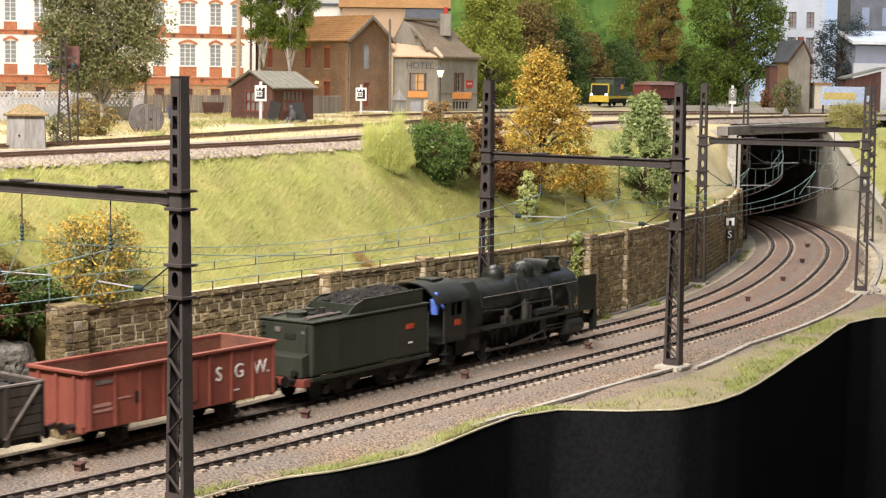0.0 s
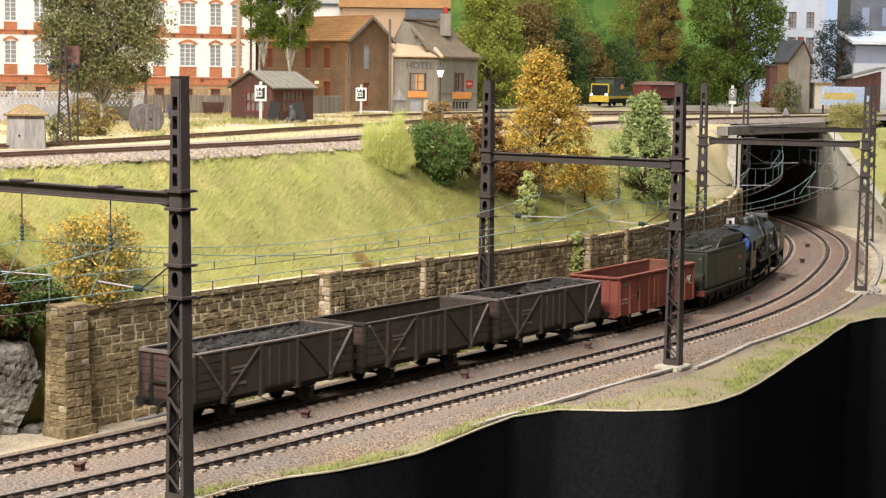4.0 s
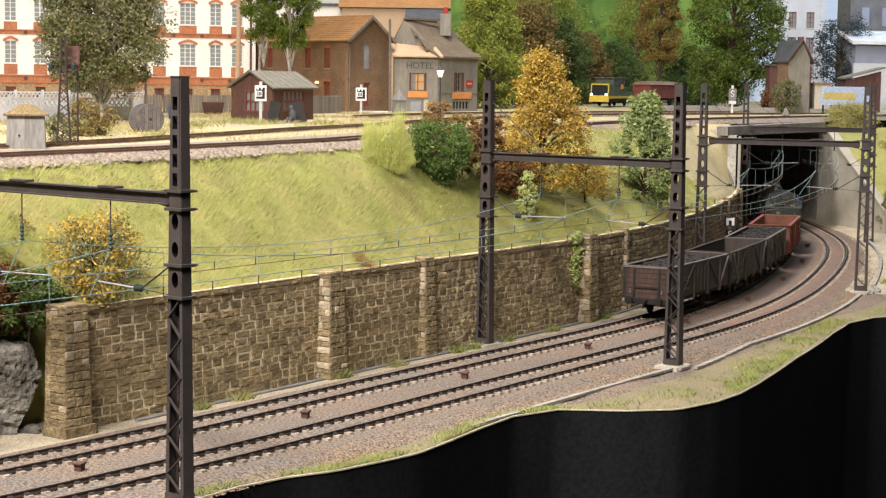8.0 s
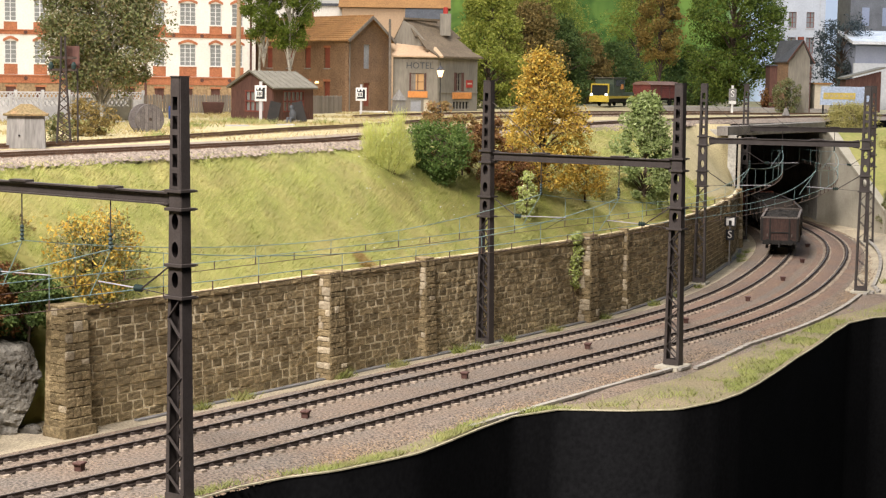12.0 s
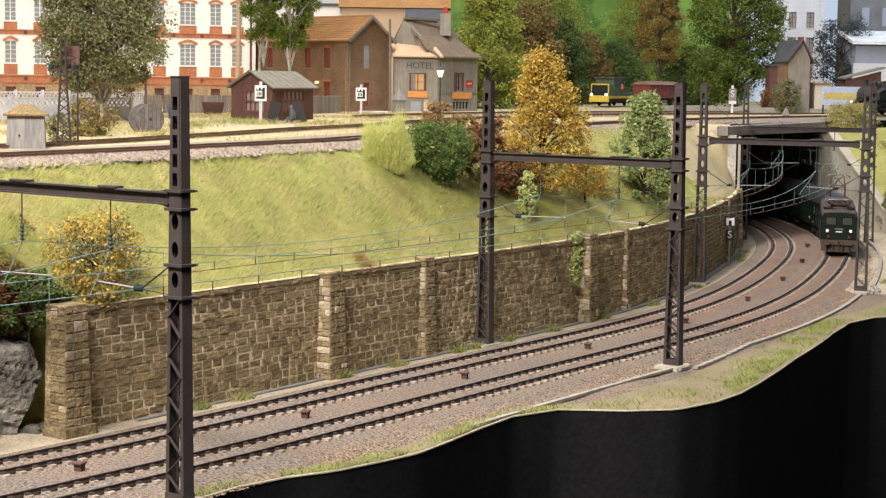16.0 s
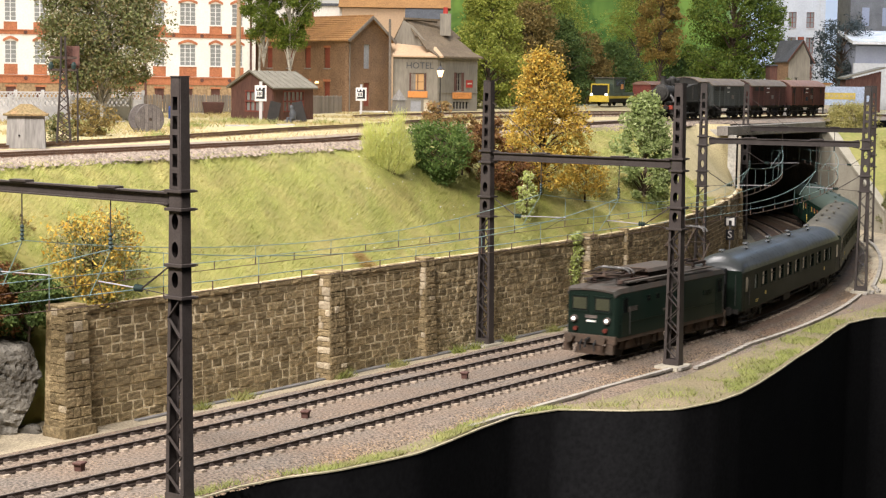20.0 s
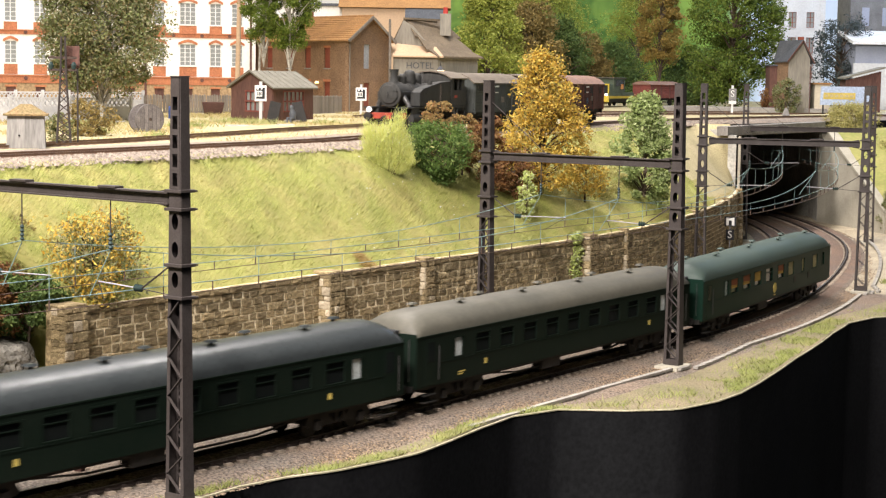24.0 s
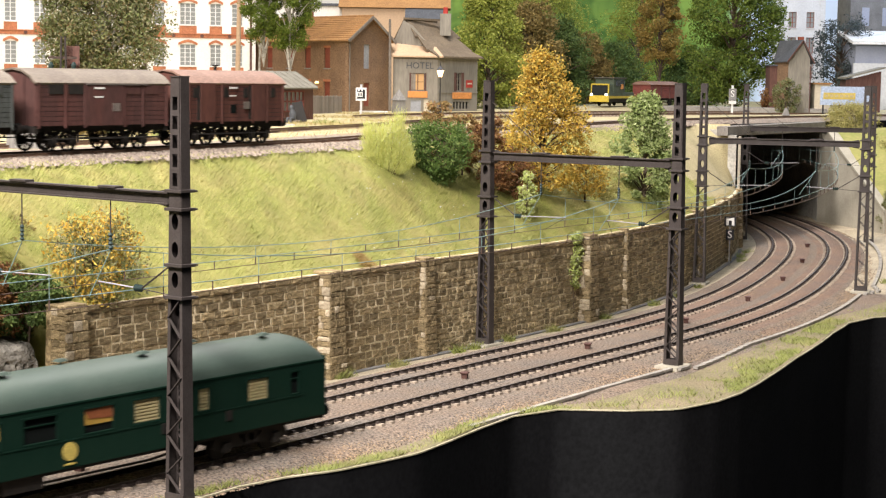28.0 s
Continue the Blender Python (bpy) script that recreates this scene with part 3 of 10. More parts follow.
    for i in range(len(rows) - 1):
        for k in range(n2 - 1):
            faces.append((i * n2 + k, i * n2 + k + 1, (i + 1) * n2 + k + 1, (i + 1) * n2 + k))
    tagged(raw("ground_hill", [q for r in rows for q in r], faces, TURF, smooth=True), "grassy hillside behind the wing wall", "ground", kind="structure")


build_tunnel()


def build_track(name, where, s0, s1, z, label, sleepers=(0, 150), side=None):
    """Two rails on twin-block concrete sleepers. where(s, off) gives the plan."""
    tr = thing(name, Matrix.Identity(4), label, "railway track", "railway tracks", "structure")
    rail_mat = side or RAIL
    for side in (-1, 1):
        for nm, prof, mt in (("rail", [(-.075, -.17), (.075, -.17), (.06, -.13), (.025, -.11), (.025, -.05), (.04, -.035), (.04, -.003), (-.04, -.003), (-.04, -.035), (-.025, -.05), (-.025, -.11), (-.06, -.13)], rail_mat),
                             ("railhead", [(-.036, -.004), (.036, -.004), (.036, .004), (-.036, .004)], RAIL_TOP)):
            rings = []
            for s in np.arange(s0, s1, 1.5):
                rings.append([(*where(s, side * 0.7535 + q[0])[:2], z(where(s)[1]) + q[1]) for q in prof])
            part(nm, Shape().loft(rings), mt, tr)
    rnd = random.Random(2)
    base = Shape().box(-.05, .05, -.6, .6, -.36, -.3)
    for k in (-1, 1):
        lo, hi = sorted((k * .45, k * 1.14))
        base.taper((-.15, .15, lo, hi), -.34, (-.12, .12, lo + .03, hi - .03), -.135)
    me = mesh_of("sleeper", base, SLEEPER)
    chair = Shape().taper((-.11, .11, -.17, .17), -.136, (-.08, .08, -.12, .12), -.06)
    cm = mesh_of("chair", chair, CHAIR)
    for s in np.arange(sleepers[0], sleepers[1], 0.68):
        x, y, h = where(s, rnd.uniform(-.03, .03))
        o = new("sleeper", me)
        o.parent = tr
        o.matrix_basis = at(x, y, z(y), math.degrees(h) + rnd.uniform(-1, 1))
        for k in (-.7535, .7535):
            if rail_mat is RAIL:
                c = new("chair", cm)
                c.parent = o
                c.matrix_basis = at(0, k, 0)
    return tr


# ---- catenary portals ----
PORTALS = (17.1, 51.7, 86.5, 122.6)
MAST_H = 13.32


def mast_parts(parent, x, side):
    """One lattice mast at x across the track, in the portal's space (x across, y along)."""
    def width(z):
        return 0.41 - 0.19 * z / MAST_H  # half width across
    dp = 0.235
    for k in (-1, 1):  # the two channels, open towards the middle
        rings = []
        for z in (-0.35, MAST_H):
            o, d = x + k * width(z), dp * (1 if z < 0 else .8)
            i1, i2 = o - k * .05, o - k * (.14 if z < 0 else .10)
            rings.append([(o, -d, z), (o, d, z), (i2, d, z), (i2, d - .045, z), (i1, d - .045, z), (i1, -d + .045, z), (i2, -d + .045, z), (i2, -d, z)])
        part("channel", Shape().loft(rings), MAST, parent)
    for e in (-1, 1):  # lattice below, pierced plates above
        z, flip = 0.0, 1
        while z < 6.2:
            z2 = z + 0.632
            sh = Shape().beam((x - flip * (width(z) - .05), e * dp * .96, z), (x + flip * (width(z2) - .05), e * dp * .96, z2), 0.03, 0.10, (0, 1, 0))
            part("lattice_bar", sh, MAST, parent)
            z, flip = z2, -flip
        part("batten", Shape().box(x - width(-.2), x + width(-.2), e * dp - .03, e * dp + .03, -.34, 0.02), MAST, parent)
        zs = [6.4, 7.42, 8.33, 9.2, 9.8, 10.4, 11.0, 11.6, 12.2, 12.8]
        for i, z in enumerate(zs):
            hole = 0.52 if z < 9 else 0.42
            r = 0.15 if z < 9 else 0.11
            z1 = zs[i + 1] if i + 1 < len(zs) else MAST_H
            w0, w1 = width(z) - .04, width(z1) - .04
            if i + 1 == len(zs) or i == 3:  # solid plates at the crossbeam and at the top
                part("plate", Shape().taper((x - w0, x + w0, e * dp * .85 - .012, e * dp * .85 + .012), z, (x - w1, x + w1, e * dp * .85 - .012, e * dp * .85 + .012), z1), MAST, parent)
                continue
            zm, hh = (z + z1) / 2, hole / 2
            n = 12
            inner, outer = [], []
            for q in range(n):
                t = q * math.tau / n + math.tau / (2 * n)
                cx, cz = math.cos(t), math.sin(t)
                if z < 9:
                    inner.append((x + r * cx, zm + hh * cz))
                else:
                    k = 1 / max(abs(cx), abs(cz))
                    inner.append((x + r * cx * k, zm + hh * cz * k))
                k = 1 / max(abs(cx), abs(cz))
                zz = zm + (z1 - z) / 2 * cz * k
                ww = w0 + (w1 - w0) * (zz - z) / (z1 - z)
                outer.append((x + ww * cx * k, zz))
            y0, y1 = e * dp * .88 - .012, e * dp * .88 + .012
            v = [(a, y0, b) for a, b in inner] + [(a, y0, b) for a, b in outer] + [(a, y1, b) for a, b in inner] + [(a, y1, b) for a, b in outer]
            f = []
            for q in range(n):
                r2 = (q + 1) % n
                f += [(q, r2, n + r2, n + q), (2 * n + r2, 2 * n + q, 3 * n + q, 3 * n + r2), (r2, q, 2 * n + q, 2 * n + r2), (n + q, n + r2, 3 * n + r2, 3 * n + q)]
            part("pierced_plate", Shape().add(v, f), MAST, parent)
    for z in (6.35, 7.38, 9.16, 9.74):
        w = width(z)
        sh = Shape().box(x - w - .10, x + w + .10, -dp - .09, dp + .09, z - .05, z + .05)
        for k in (-1, 1):
            sh.box(x + k * (w + .05) - .07, x + k * (w + .05) + .07, -dp - .17, -dp - .05, z - .03, z + .03)
        part("collar", sh, MAST, parent, bev=0.015)
    part("mast_cap", Shape().box(x - .21, x + .21, -.24, .24, MAST_H, MAST_H + .04), MAST, parent)


def build_portal(s, first):
    x, y, h = line(s)
    label = "brown-grey lattice steel catenary portal spanning both tracks"
    po = thing("catenary_portal", at(x, y, 0, math.degrees(h) + 90), label, "catenary portal", "catenary portals")
    # local x runs to the left of the line, local y back along it
    for off in (5.45, -5.45):
        mast_parts(po, off, 1)
    sh = Shape()
    for z in (9.30, 9.66):
        sh.box(-5.05, 5.05, -.16, .16, z - .025, z + .025)
    sh.box(-5.05, 5.05, -.03, .03, 9.30, 9.66)
    part("crossbeam", sh, MAST, po)
    for off in (5.45, -5.45):
        k = 1 if off > 0 else -1
        part("gusset", Shape().extrude([(off - k * .45, 9.18), (off - k * 1.3, 9.34), (off - k * 1.3, 9.62), (off - k * .45, 9.78)], "y", -.035, .035), MAST, po)
    for off in (HALF, -HALF):
        k = 1 if off > 0 else -1
        # hanger and insulator for the messenger wire
        part("bracket", Shape().box(off - .42, off + .42, -.2, .2, 9.68, 9.76), MAST, po, bev=.02)
        part("hanger", Shape().tube([(off, 0, 9.3), (off, 0, 8.2)], .025, 5), MAST, po)
        ins = Shape()
        for i in range(4):
            ins.tube([(off, 0, 8.2 - i * .14), (off, 0, 8.12 - i * .14), (off, 0, 8.06 - i * .14)], [.04, .085, .04], 8)
        part("insulator", ins, INSULATOR, po)
        # steady arm from the mast to the contact wire
        m = k * 4.98
        part("stay", Shape().tube([(m, 0, 7.3), (m - k * 1.25, 0, 6.5)], .03, 5), MAST, po)
        ins = Shape()
        for i in range(3):
            ins.tube([(m - k * (1.25 + i * .12), 0, 6.48), (m - k * (1.31 + i * .12), 0, 6.48), (m - k * (1.37 + i * .12), 0, 6.48)], [.05, .13, .05], 8)
        part("insulator", ins, INSULATOR, po)
        part("steady_arm", Shape().tube([(m - k * 1.6, 0, 6.48), (off - k * (1.5 if k > 0 else .6), 0, 6.55)], .024, 5), ARM_GREY, po, "pale grey steady arm")
        part("arm_strut", Shape().tube([(off, 0, 7.62), (off + 1.05, 0, 6.0)], .016, 4), WIRE, po)
        part("arm_strut", Shape().tube([(off - k * .3, 0, 5.9), (off - k * (1.5 if k > 0 else .6), 0, 6.55)], .014, 4), MAST, po)
        part("arm_tie", Shape().tube([(m - k * .0, 0, 6.38), (m - k * 1.25, 0, 6.46)], .02, 4), MAST, po)
    # slanting guy from mast top
    if first:
        part("guy_wire", Shape().tube([(5.3, 0, 12.3), (2.0, 0, 9.75)], .02, 4), MAST, po)
    for off in (5.45, -5.45):
        q = line(s, off)
        sh = Shape().taper((-.85, .85, -.65, .65), -.55, (-.8, .8, -.6, .6), -.26)
        base = tagged(part("mast_footing", sh, CONCRETE, None, at=at(q[0], q[1], 0, math.degrees(h)), bev=.03), "pale concrete footing under a catenary mast", "footing", "mast footings")
    return po


for i, s in enumerate(PORTALS):
    build_portal(s, i > 0)


def build_wires():
    """Contact wire, auxiliary and sagging messenger over each track, with droppers."""
    stops = [-18.0] + list(PORTALS) + [159.0]
    for off, kind in ((HALF, "inner"), (-HALF, "outer")):
        cat = thing("overhead_line", Matrix.Identity(4), "verdigris copper overhead line with droppers above the track", "overhead line", "overhead lines")
        for i in range(len(stops) - 1):
            a, b = stops[i], stops[i + 1]
            ax, ay, _ = line(a, off)
            bx, by, _ = line(b, off)
            pull = 0.9 if i > 1 else 0.35  # the curve pulls the span outwards a little
            mx, my, _ = line((a + b) / 2, off)

            def spot(t):
                x, y = ax + (bx - ax) * t, ay + (by - ay) * t
                k = 4 * t * (1 - t) * pull
                return x + (mx - (ax + bx) / 2) * k, y + (my - (ay + by) / 2) * k
            n = 14
            mess = [(*spot(k / n), 7.65 - (1.15 if i < len(stops) - 3 else .5) * 4 * (k / n) * (1 - k / n)) for k in range(n + 1)]
            aux = [(*spot(k / n), 6.22 - 0.08 * 4 * (k / n) * (1 - k / n)) for k in range(n + 1)]
            con = [(*spot(k / n), 5.85) for k in range(n + 1)]
            part("messenger_wire", Shape().tube(mess, .019, 4), WIRE, cat)
            part("auxiliary_wire", Shape().tube(aux, .018, 4), WIRE, cat)
            part("contact_wire", Shape().tube(con, .018, 4), WIRE_DARK, cat)
            for k in range(1, n):
                if k % 2:
                    part("dropper", Shape().tube([mess[k], aux[k]], .013, 3), WIRE, cat)
                part("clip", Shape().box(con[k][0] - .022, con[k][0] + .022, con[k][1] - .022, con[k][1] + .022, 5.84, aux[k][2] + .01), WIRE_DARK, cat)


build_wires()


# ---- rolling stock; in every vehicle x runs along the line, z = 0 is the rail top ----
PUMP_STEEL = material("grimy_pump_steel", (0.05, 0.046, 0.04), (0.022, 0.02, 0.018), 0.55, 0.3, big=.3, fine=.05, bump=.2)
LOCO_BLACK = material("oily_green_black_paint", (0.0085, 0.0105, 0.0085), (0.019, 0.019, 0.0155), 0.42, 0.0, spec=0.35, big=1.2, fine=0.08, bump=0.1, speck=0.2)
TENDER_GREEN = material("dull_dark_green_paint", (0.021, 0.0255, 0.018), (0.034, 0.0355, 0.026), 0.5, 0, spec=0.2, big=1.4, fine=0.08, bump=0.1, speck=0.15, streak=True)
CHASSIS = material("grimy_black_running_gear", (0.012, 0.011, 0.010), (0.026, 0.022, 0.018), 0.7, 0.1, big=0.5, fine=0.06, bump=0.3)
COAL = material("coal", (0.013, 0.0125, 0.012), (0.04, 0.036, 0.032), 0.75, 0, spec=0.15, big=0.5, fine=0.1, bump=0.8, depth=.08, speck=0.5)
RED_WAGON = material("faded_red_paint", (0.23, 0.063, 0.040), (0.165, 0.048, 0.034), 0.6, 0, big=1.2, fine=0.07, bump=0.1, speck=0.15, streak=True)
RUST_IN = material("rusty_inside", (0.17, 0.068, 0.042), (0.115, 0.05, 0.034), 0.85, 0, big=1, fine=0.09, bump=0.3)
WAGON_BROWN = material("dark_brown_weathered_paint", (0.052, 0.04, 0.031), (0.034, 0.028, 0.023), 0.65, 0, big=1, fine=0.08, bump=0.2, speck=0.25, streak=True)
WAGON_WOOD = material("reddish_brown_planks", (0.075, 0.042, 0.033), (0.04, 0.025, 0.02), 0.85, 0, big=.6, fine=0.06, bump=0.3, speck=0.3, streak=True)
PALE_STEEL = material("worn_pale_steel", (0.17, 0.145, 0.125), (0.10, 0.08, 0.07), 0.7, 0.1, big=.5, fine=0.06, bump=0.2)
COACH_GREEN = material("dark_green_coach_paint", (0.0062, 0.0115, 0.0078), (0.0095, 0.0145, 0.010), 0.5, 0, spec=0.05, big=3, fine=0.1, bump=0.03, speck=0.08)
COACH_ROOF = material("grey_green_coach_roof", (0.095, 0.087, 0.066), (0.068, 0.064, 0.05), 0.6, 0, big=3, fine=0.15, bump=0.06, speck=0.08)
VAN_GREEN = material("bottle_green_van_paint", (0.007, 0.022, 0.0145), (0.0095, 0.026, 0.017), 0.45, 0, spec=0.05, big=3, fine=0.1, bump=0.03, speck=0.06)
VAN_ROOF = material("green_van_roof", (0.040, 0.060, 0.048), (0.055, 0.075, 0.060), 0.58, 0, big=3, fine=0.1, bump=0.05, speck=0.06)
BB_GREEN = material("electric_loco_green", (0.0062, 0.0145, 0.0105), (0.0088, 0.0155, 0.0115), 0.4, 0, spec=0.15, big=2, fine=0.08, bump=0.06, speck=0.12, streak=True)
BB_ROOF = material("dusty_roof", (0.042, 0.042, 0.036), (0.065, 0.046, 0.036), 0.75, 0, big=1.2, fine=0.08, bump=0.3)
ROOF_RUST = material("rust_brown_roof_gear", (0.075, 0.046, 0.034), (0.04, 0.033, 0.028), 0.85, 0, big=.7, fine=0.07, bump=0.3)
RUSTY_FRAME = material("rusty_grey_frames", (0.055, 0.043, 0.032), (0.095, 0.062, 0.043), 0.8, 0.1, big=.6, fine=0.06, bump=0.4)
STEEL_WORN = material("worn_steel", (0.16, 0.155, 0.15), (0.08, 0.075, 0.07), 0.4, 0.7, big=.5, fine=0.05, bump=0.1)
BUFFER_RED = material("buffer_beam_red", (0.36, 0.055, 0.03), (0.25, 0.05, 0.03), 0.6, big=.5, fine=0.05, bump=0.1)
DARK_GLASS = glass_material("dark_window_glass", (0.010, 0.012, 0.011), 0.12, 0.12)
WHITE_GLASS = material("frosted_white_glass", (0.62, 0.64, 0.62), (0.55, 0.57, 0.56), 0.4, big=1, fine=.1, bump=0)
YELLOW_PAINT = material("yellow_lettering", (0.62, 0.48, 0.12), None, 0.6, bump=0)
WHITE_PAINT = material("white_lettering", (0.72, 0.70, 0.66), (0.6, 0.58, 0.54), 0.7, bump=0)
RED_MARK = material("faint_pink_marking", (0.42, 0.22, 0.18), None, 0.8, bump=0)
CURTAIN_RED = material("red_curtain", (0.27, 0.085, 0.03), None, 0.9, bump=0)
CURTAIN_YELLOW = material("yellow_curtain", (0.48, 0.29, 0.055), None, 0.9, bump=0)
HUT_LAMP = material("dull_red_lamp_glass", (0.12, 0.028, 0.02), None, 0.4, bump=0)
BLIND = material("straw_slatted_blind", (0.50, 0.42, 0.22), (0.42, 0.35, 0.18), 0.8, bump=0)
ORANGE_PLATE = material("orange_number_plate", (0.42, 0.06, 0.022), None, 0.6, bump=0)
BLUE_OVERALL = material("blue_overall", (0.09, 0.17, 0.55), None, 0.9, bump=0)
LAMP_GLOW = glow("lit_lamp", (1.0, 0.97, 0.9), 1.2)
CAB_REFLECTION = material("olive_cab_reflection", (0.045, 0.047, 0.025), (0.03, 0.032, 0.018), 0.6, bump=0)
RIB_ROOF = material("blue_grey_ribbed_roof", (0.034, 0.038, 0.038), (0.024, 0.028, 0.029), 0.36, big=3, fine=0.15, bump=0.05, speck=0.08)
RUBBER = material("bellows_rubber", (0.018, 0.018, 0.018), None, 0.8, bump=0)


def wheelset(parent, x, r=0.48, spokes=0, at_y=0.72, mat=None):
    sh = Shape()
    if spokes:
        for k in (-1, 1):
            n = 20
            for ra, rb, w in ((r, r * .86, .07),):
                ring = []
                for q in range(n):
                    c, s_ = math.cos(q * math.tau / n), math.sin(q * math.tau / n)
                    ring.append([(c * ra, k * at_y - w, s_ * ra), (c * ra, k * at_y + w, s_ * ra), (c * rb, k * at_y + w, s_ * rb), (c * rb, k * at_y - w, s_ * rb)])
                sh.loft(ring + [ring[0]], caps=False)
            for q in range(spokes):
                c, s_ = math.cos(q * math.tau / spokes), math.sin(q * math.tau / spokes)
                sh.beam((c * r * .1, k * at_y, s_ * r * .1), (c * r * .9, k * at_y, s_ * r * .9), .06, .07, (0, 1, 0))
            sh.cyl((0, k * at_y - .09, 0), (0, k * at_y + .09, 0), r * .2, 10)
    else:
        for k in (-1, 1):
            sh.tube([(0, k * (at_y - .08), 0), (0, k * (at_y - .05), 0), (0, k * (at_y + .05), 0), (0, k * (at_y + .06), 0)], [r + .03, r, r, r * .8], 18)
    sh.cyl((0, -at_y, 0), (0, at_y, 0), .08, 8)
    return part("wheelset", sh, mat or CHASSIS, parent, at=(x, 0, r), smooth=35)


def buffers(parent, x, d, z=1.05, mat=None):
    """A pair of buffers and a coupling at one end; d is +1 or -1 along x."""
    for k in (-1, 1):
        sh = Shape().tube([(x, k * .88, z), (x + d * .28, k * .88, z)], [.13, .11], 10).tube([(x + d * .28, k * .88, z), (x + d * .48, k * .88, z)], .07, 8)
        sh.tube([(x + d * .48, k * .88, z), (x + d * .55, k * .88, z)], .23, 14)
        part("buffer", sh, mat or CHASSIS, parent, smooth=40)
    sh = Shape().beam((x, 0, z - .02), (x + d * .42, 0, z - .12), .12, .16).beam((x + d * .42, 0, z - .1), (x + d * .5, 0, z - .42), .10, .08)
    part("coupling", sh, CHASSIS, parent)


def axlebox(parent, x, y, r, mat=None):
    sh = Shape().box(x - .16, x + .16, y - .10, y + .10, r - .18, r + .2)
    sh.extrude([(x - .55, r + .46), (x - .3, r + .3), (x, r + .24), (x + .3, r + .3), (x + .55, r + .46), (x + .5, r + .52), (x, r + .36), (x - .5, r + .52)], "y", y - .06, y + .06)
    for k in (-1, 1):
        sh.beam((x + k * .18, y, r - .1), (x + k * .34, y, r + .6), .06, .07)
    part("axlebox", sh, mat or CHASSIS, parent)


def bars(parent, name, x0, z0, y, widths, mat, hgt=.1, gap=.05, nx=0):
    """Unreadable lettering as plain bars on a side wall."""
    x = x0
    for w in widths:
        d = .012
        part(name, Shape().box(x, x + w, y - d, y + d, z0, z0 + hgt), mat, parent)
        x += w + gap


def heap(x0, x1, y0, y1, z, height, seed, lumps=260, size=.16):
    """A rough heap of coal lumps on a mound."""
    rnd = random.Random(seed)
    sh = Shape()
    nx, ny = 22, 10

    def top(x, y):
        a, b = (x - x0) / (x1 - x0), (y - y0) / (y1 - y0)
        e = min(1, 6 * min(a, 1 - a)) * min(1, 4 * min(b, 1 - b))
        return z + height * (0.45 + 0.55 * e) * (0.8 + 0.35 * noise.noise(Vector((x * .9 + seed, y * .9, 1)))) + .07 * noise.noise(Vector((x * 4, y * 4, seed)))
    v = [(x0 + (x1 - x0) * i / nx, y0 + (y1 - y0) * k / ny, top(x0 + (x1 - x0) * i / nx, y0 + (y1 - y0) * k / ny)) for i in range(nx + 1) for k in range(ny + 1)]
    f = [(i * (ny + 1) + k, (i + 1) * (ny + 1) + k, (i + 1) * (ny + 1) + k + 1, i * (ny + 1) + k + 1) for i in range(nx) for k in range(ny)]
    sh.add(v, f)
    for _ in range(lumps):
        x, y = rnd.uniform(x0 + .1, x1 - .1), rnd.uniform(y0 + .1, y1 - .1)
        r = size * rnd.uniform(.4, 1.1)
        c = Vector((x, y, top(x, y) + r * .2))
        q = [c + Vector((rnd.uniform(-1, 1), rnd.uniform(-1, 1), rnd.uniform(-.8, .8))).normalized() * r for _ in range(4)]
        q = [c + Vector((r, r * rnd.uniform(-.4, .4), 0)), c + Vector((-r * .5, r, 0)), c + Vector((-r * .6, -r * .9, 0)), c + Vector((rnd.uniform(-.3, .3) * r, 0, r * .9)), c - Vector((0, 0, r * .6))]
        sh.add(q, [(0, 1, 3), (1, 2, 3), (2, 0, 3), (1, 0, 4), (2, 1, 4), (0, 2, 4)])
    return sh


def lettering(parent, text, size, m, mat, name="lettering"):
    cu = bpy.data.curves.new(name, "FONT")
    cu.body, cu.size, cu.extrude, cu.align_x, cu.align_y = text, size * U, .012 * U, "CENTER", "CENTER"
    cu.resolution_u = 3
    cu.materials.append(mat)
    ob = new(name, cu)
    ob.parent = parent
    ob.matrix_basis = m
    return ob


FACE = pose(0, 0, 0, 90)  # lettering upright, read from -y


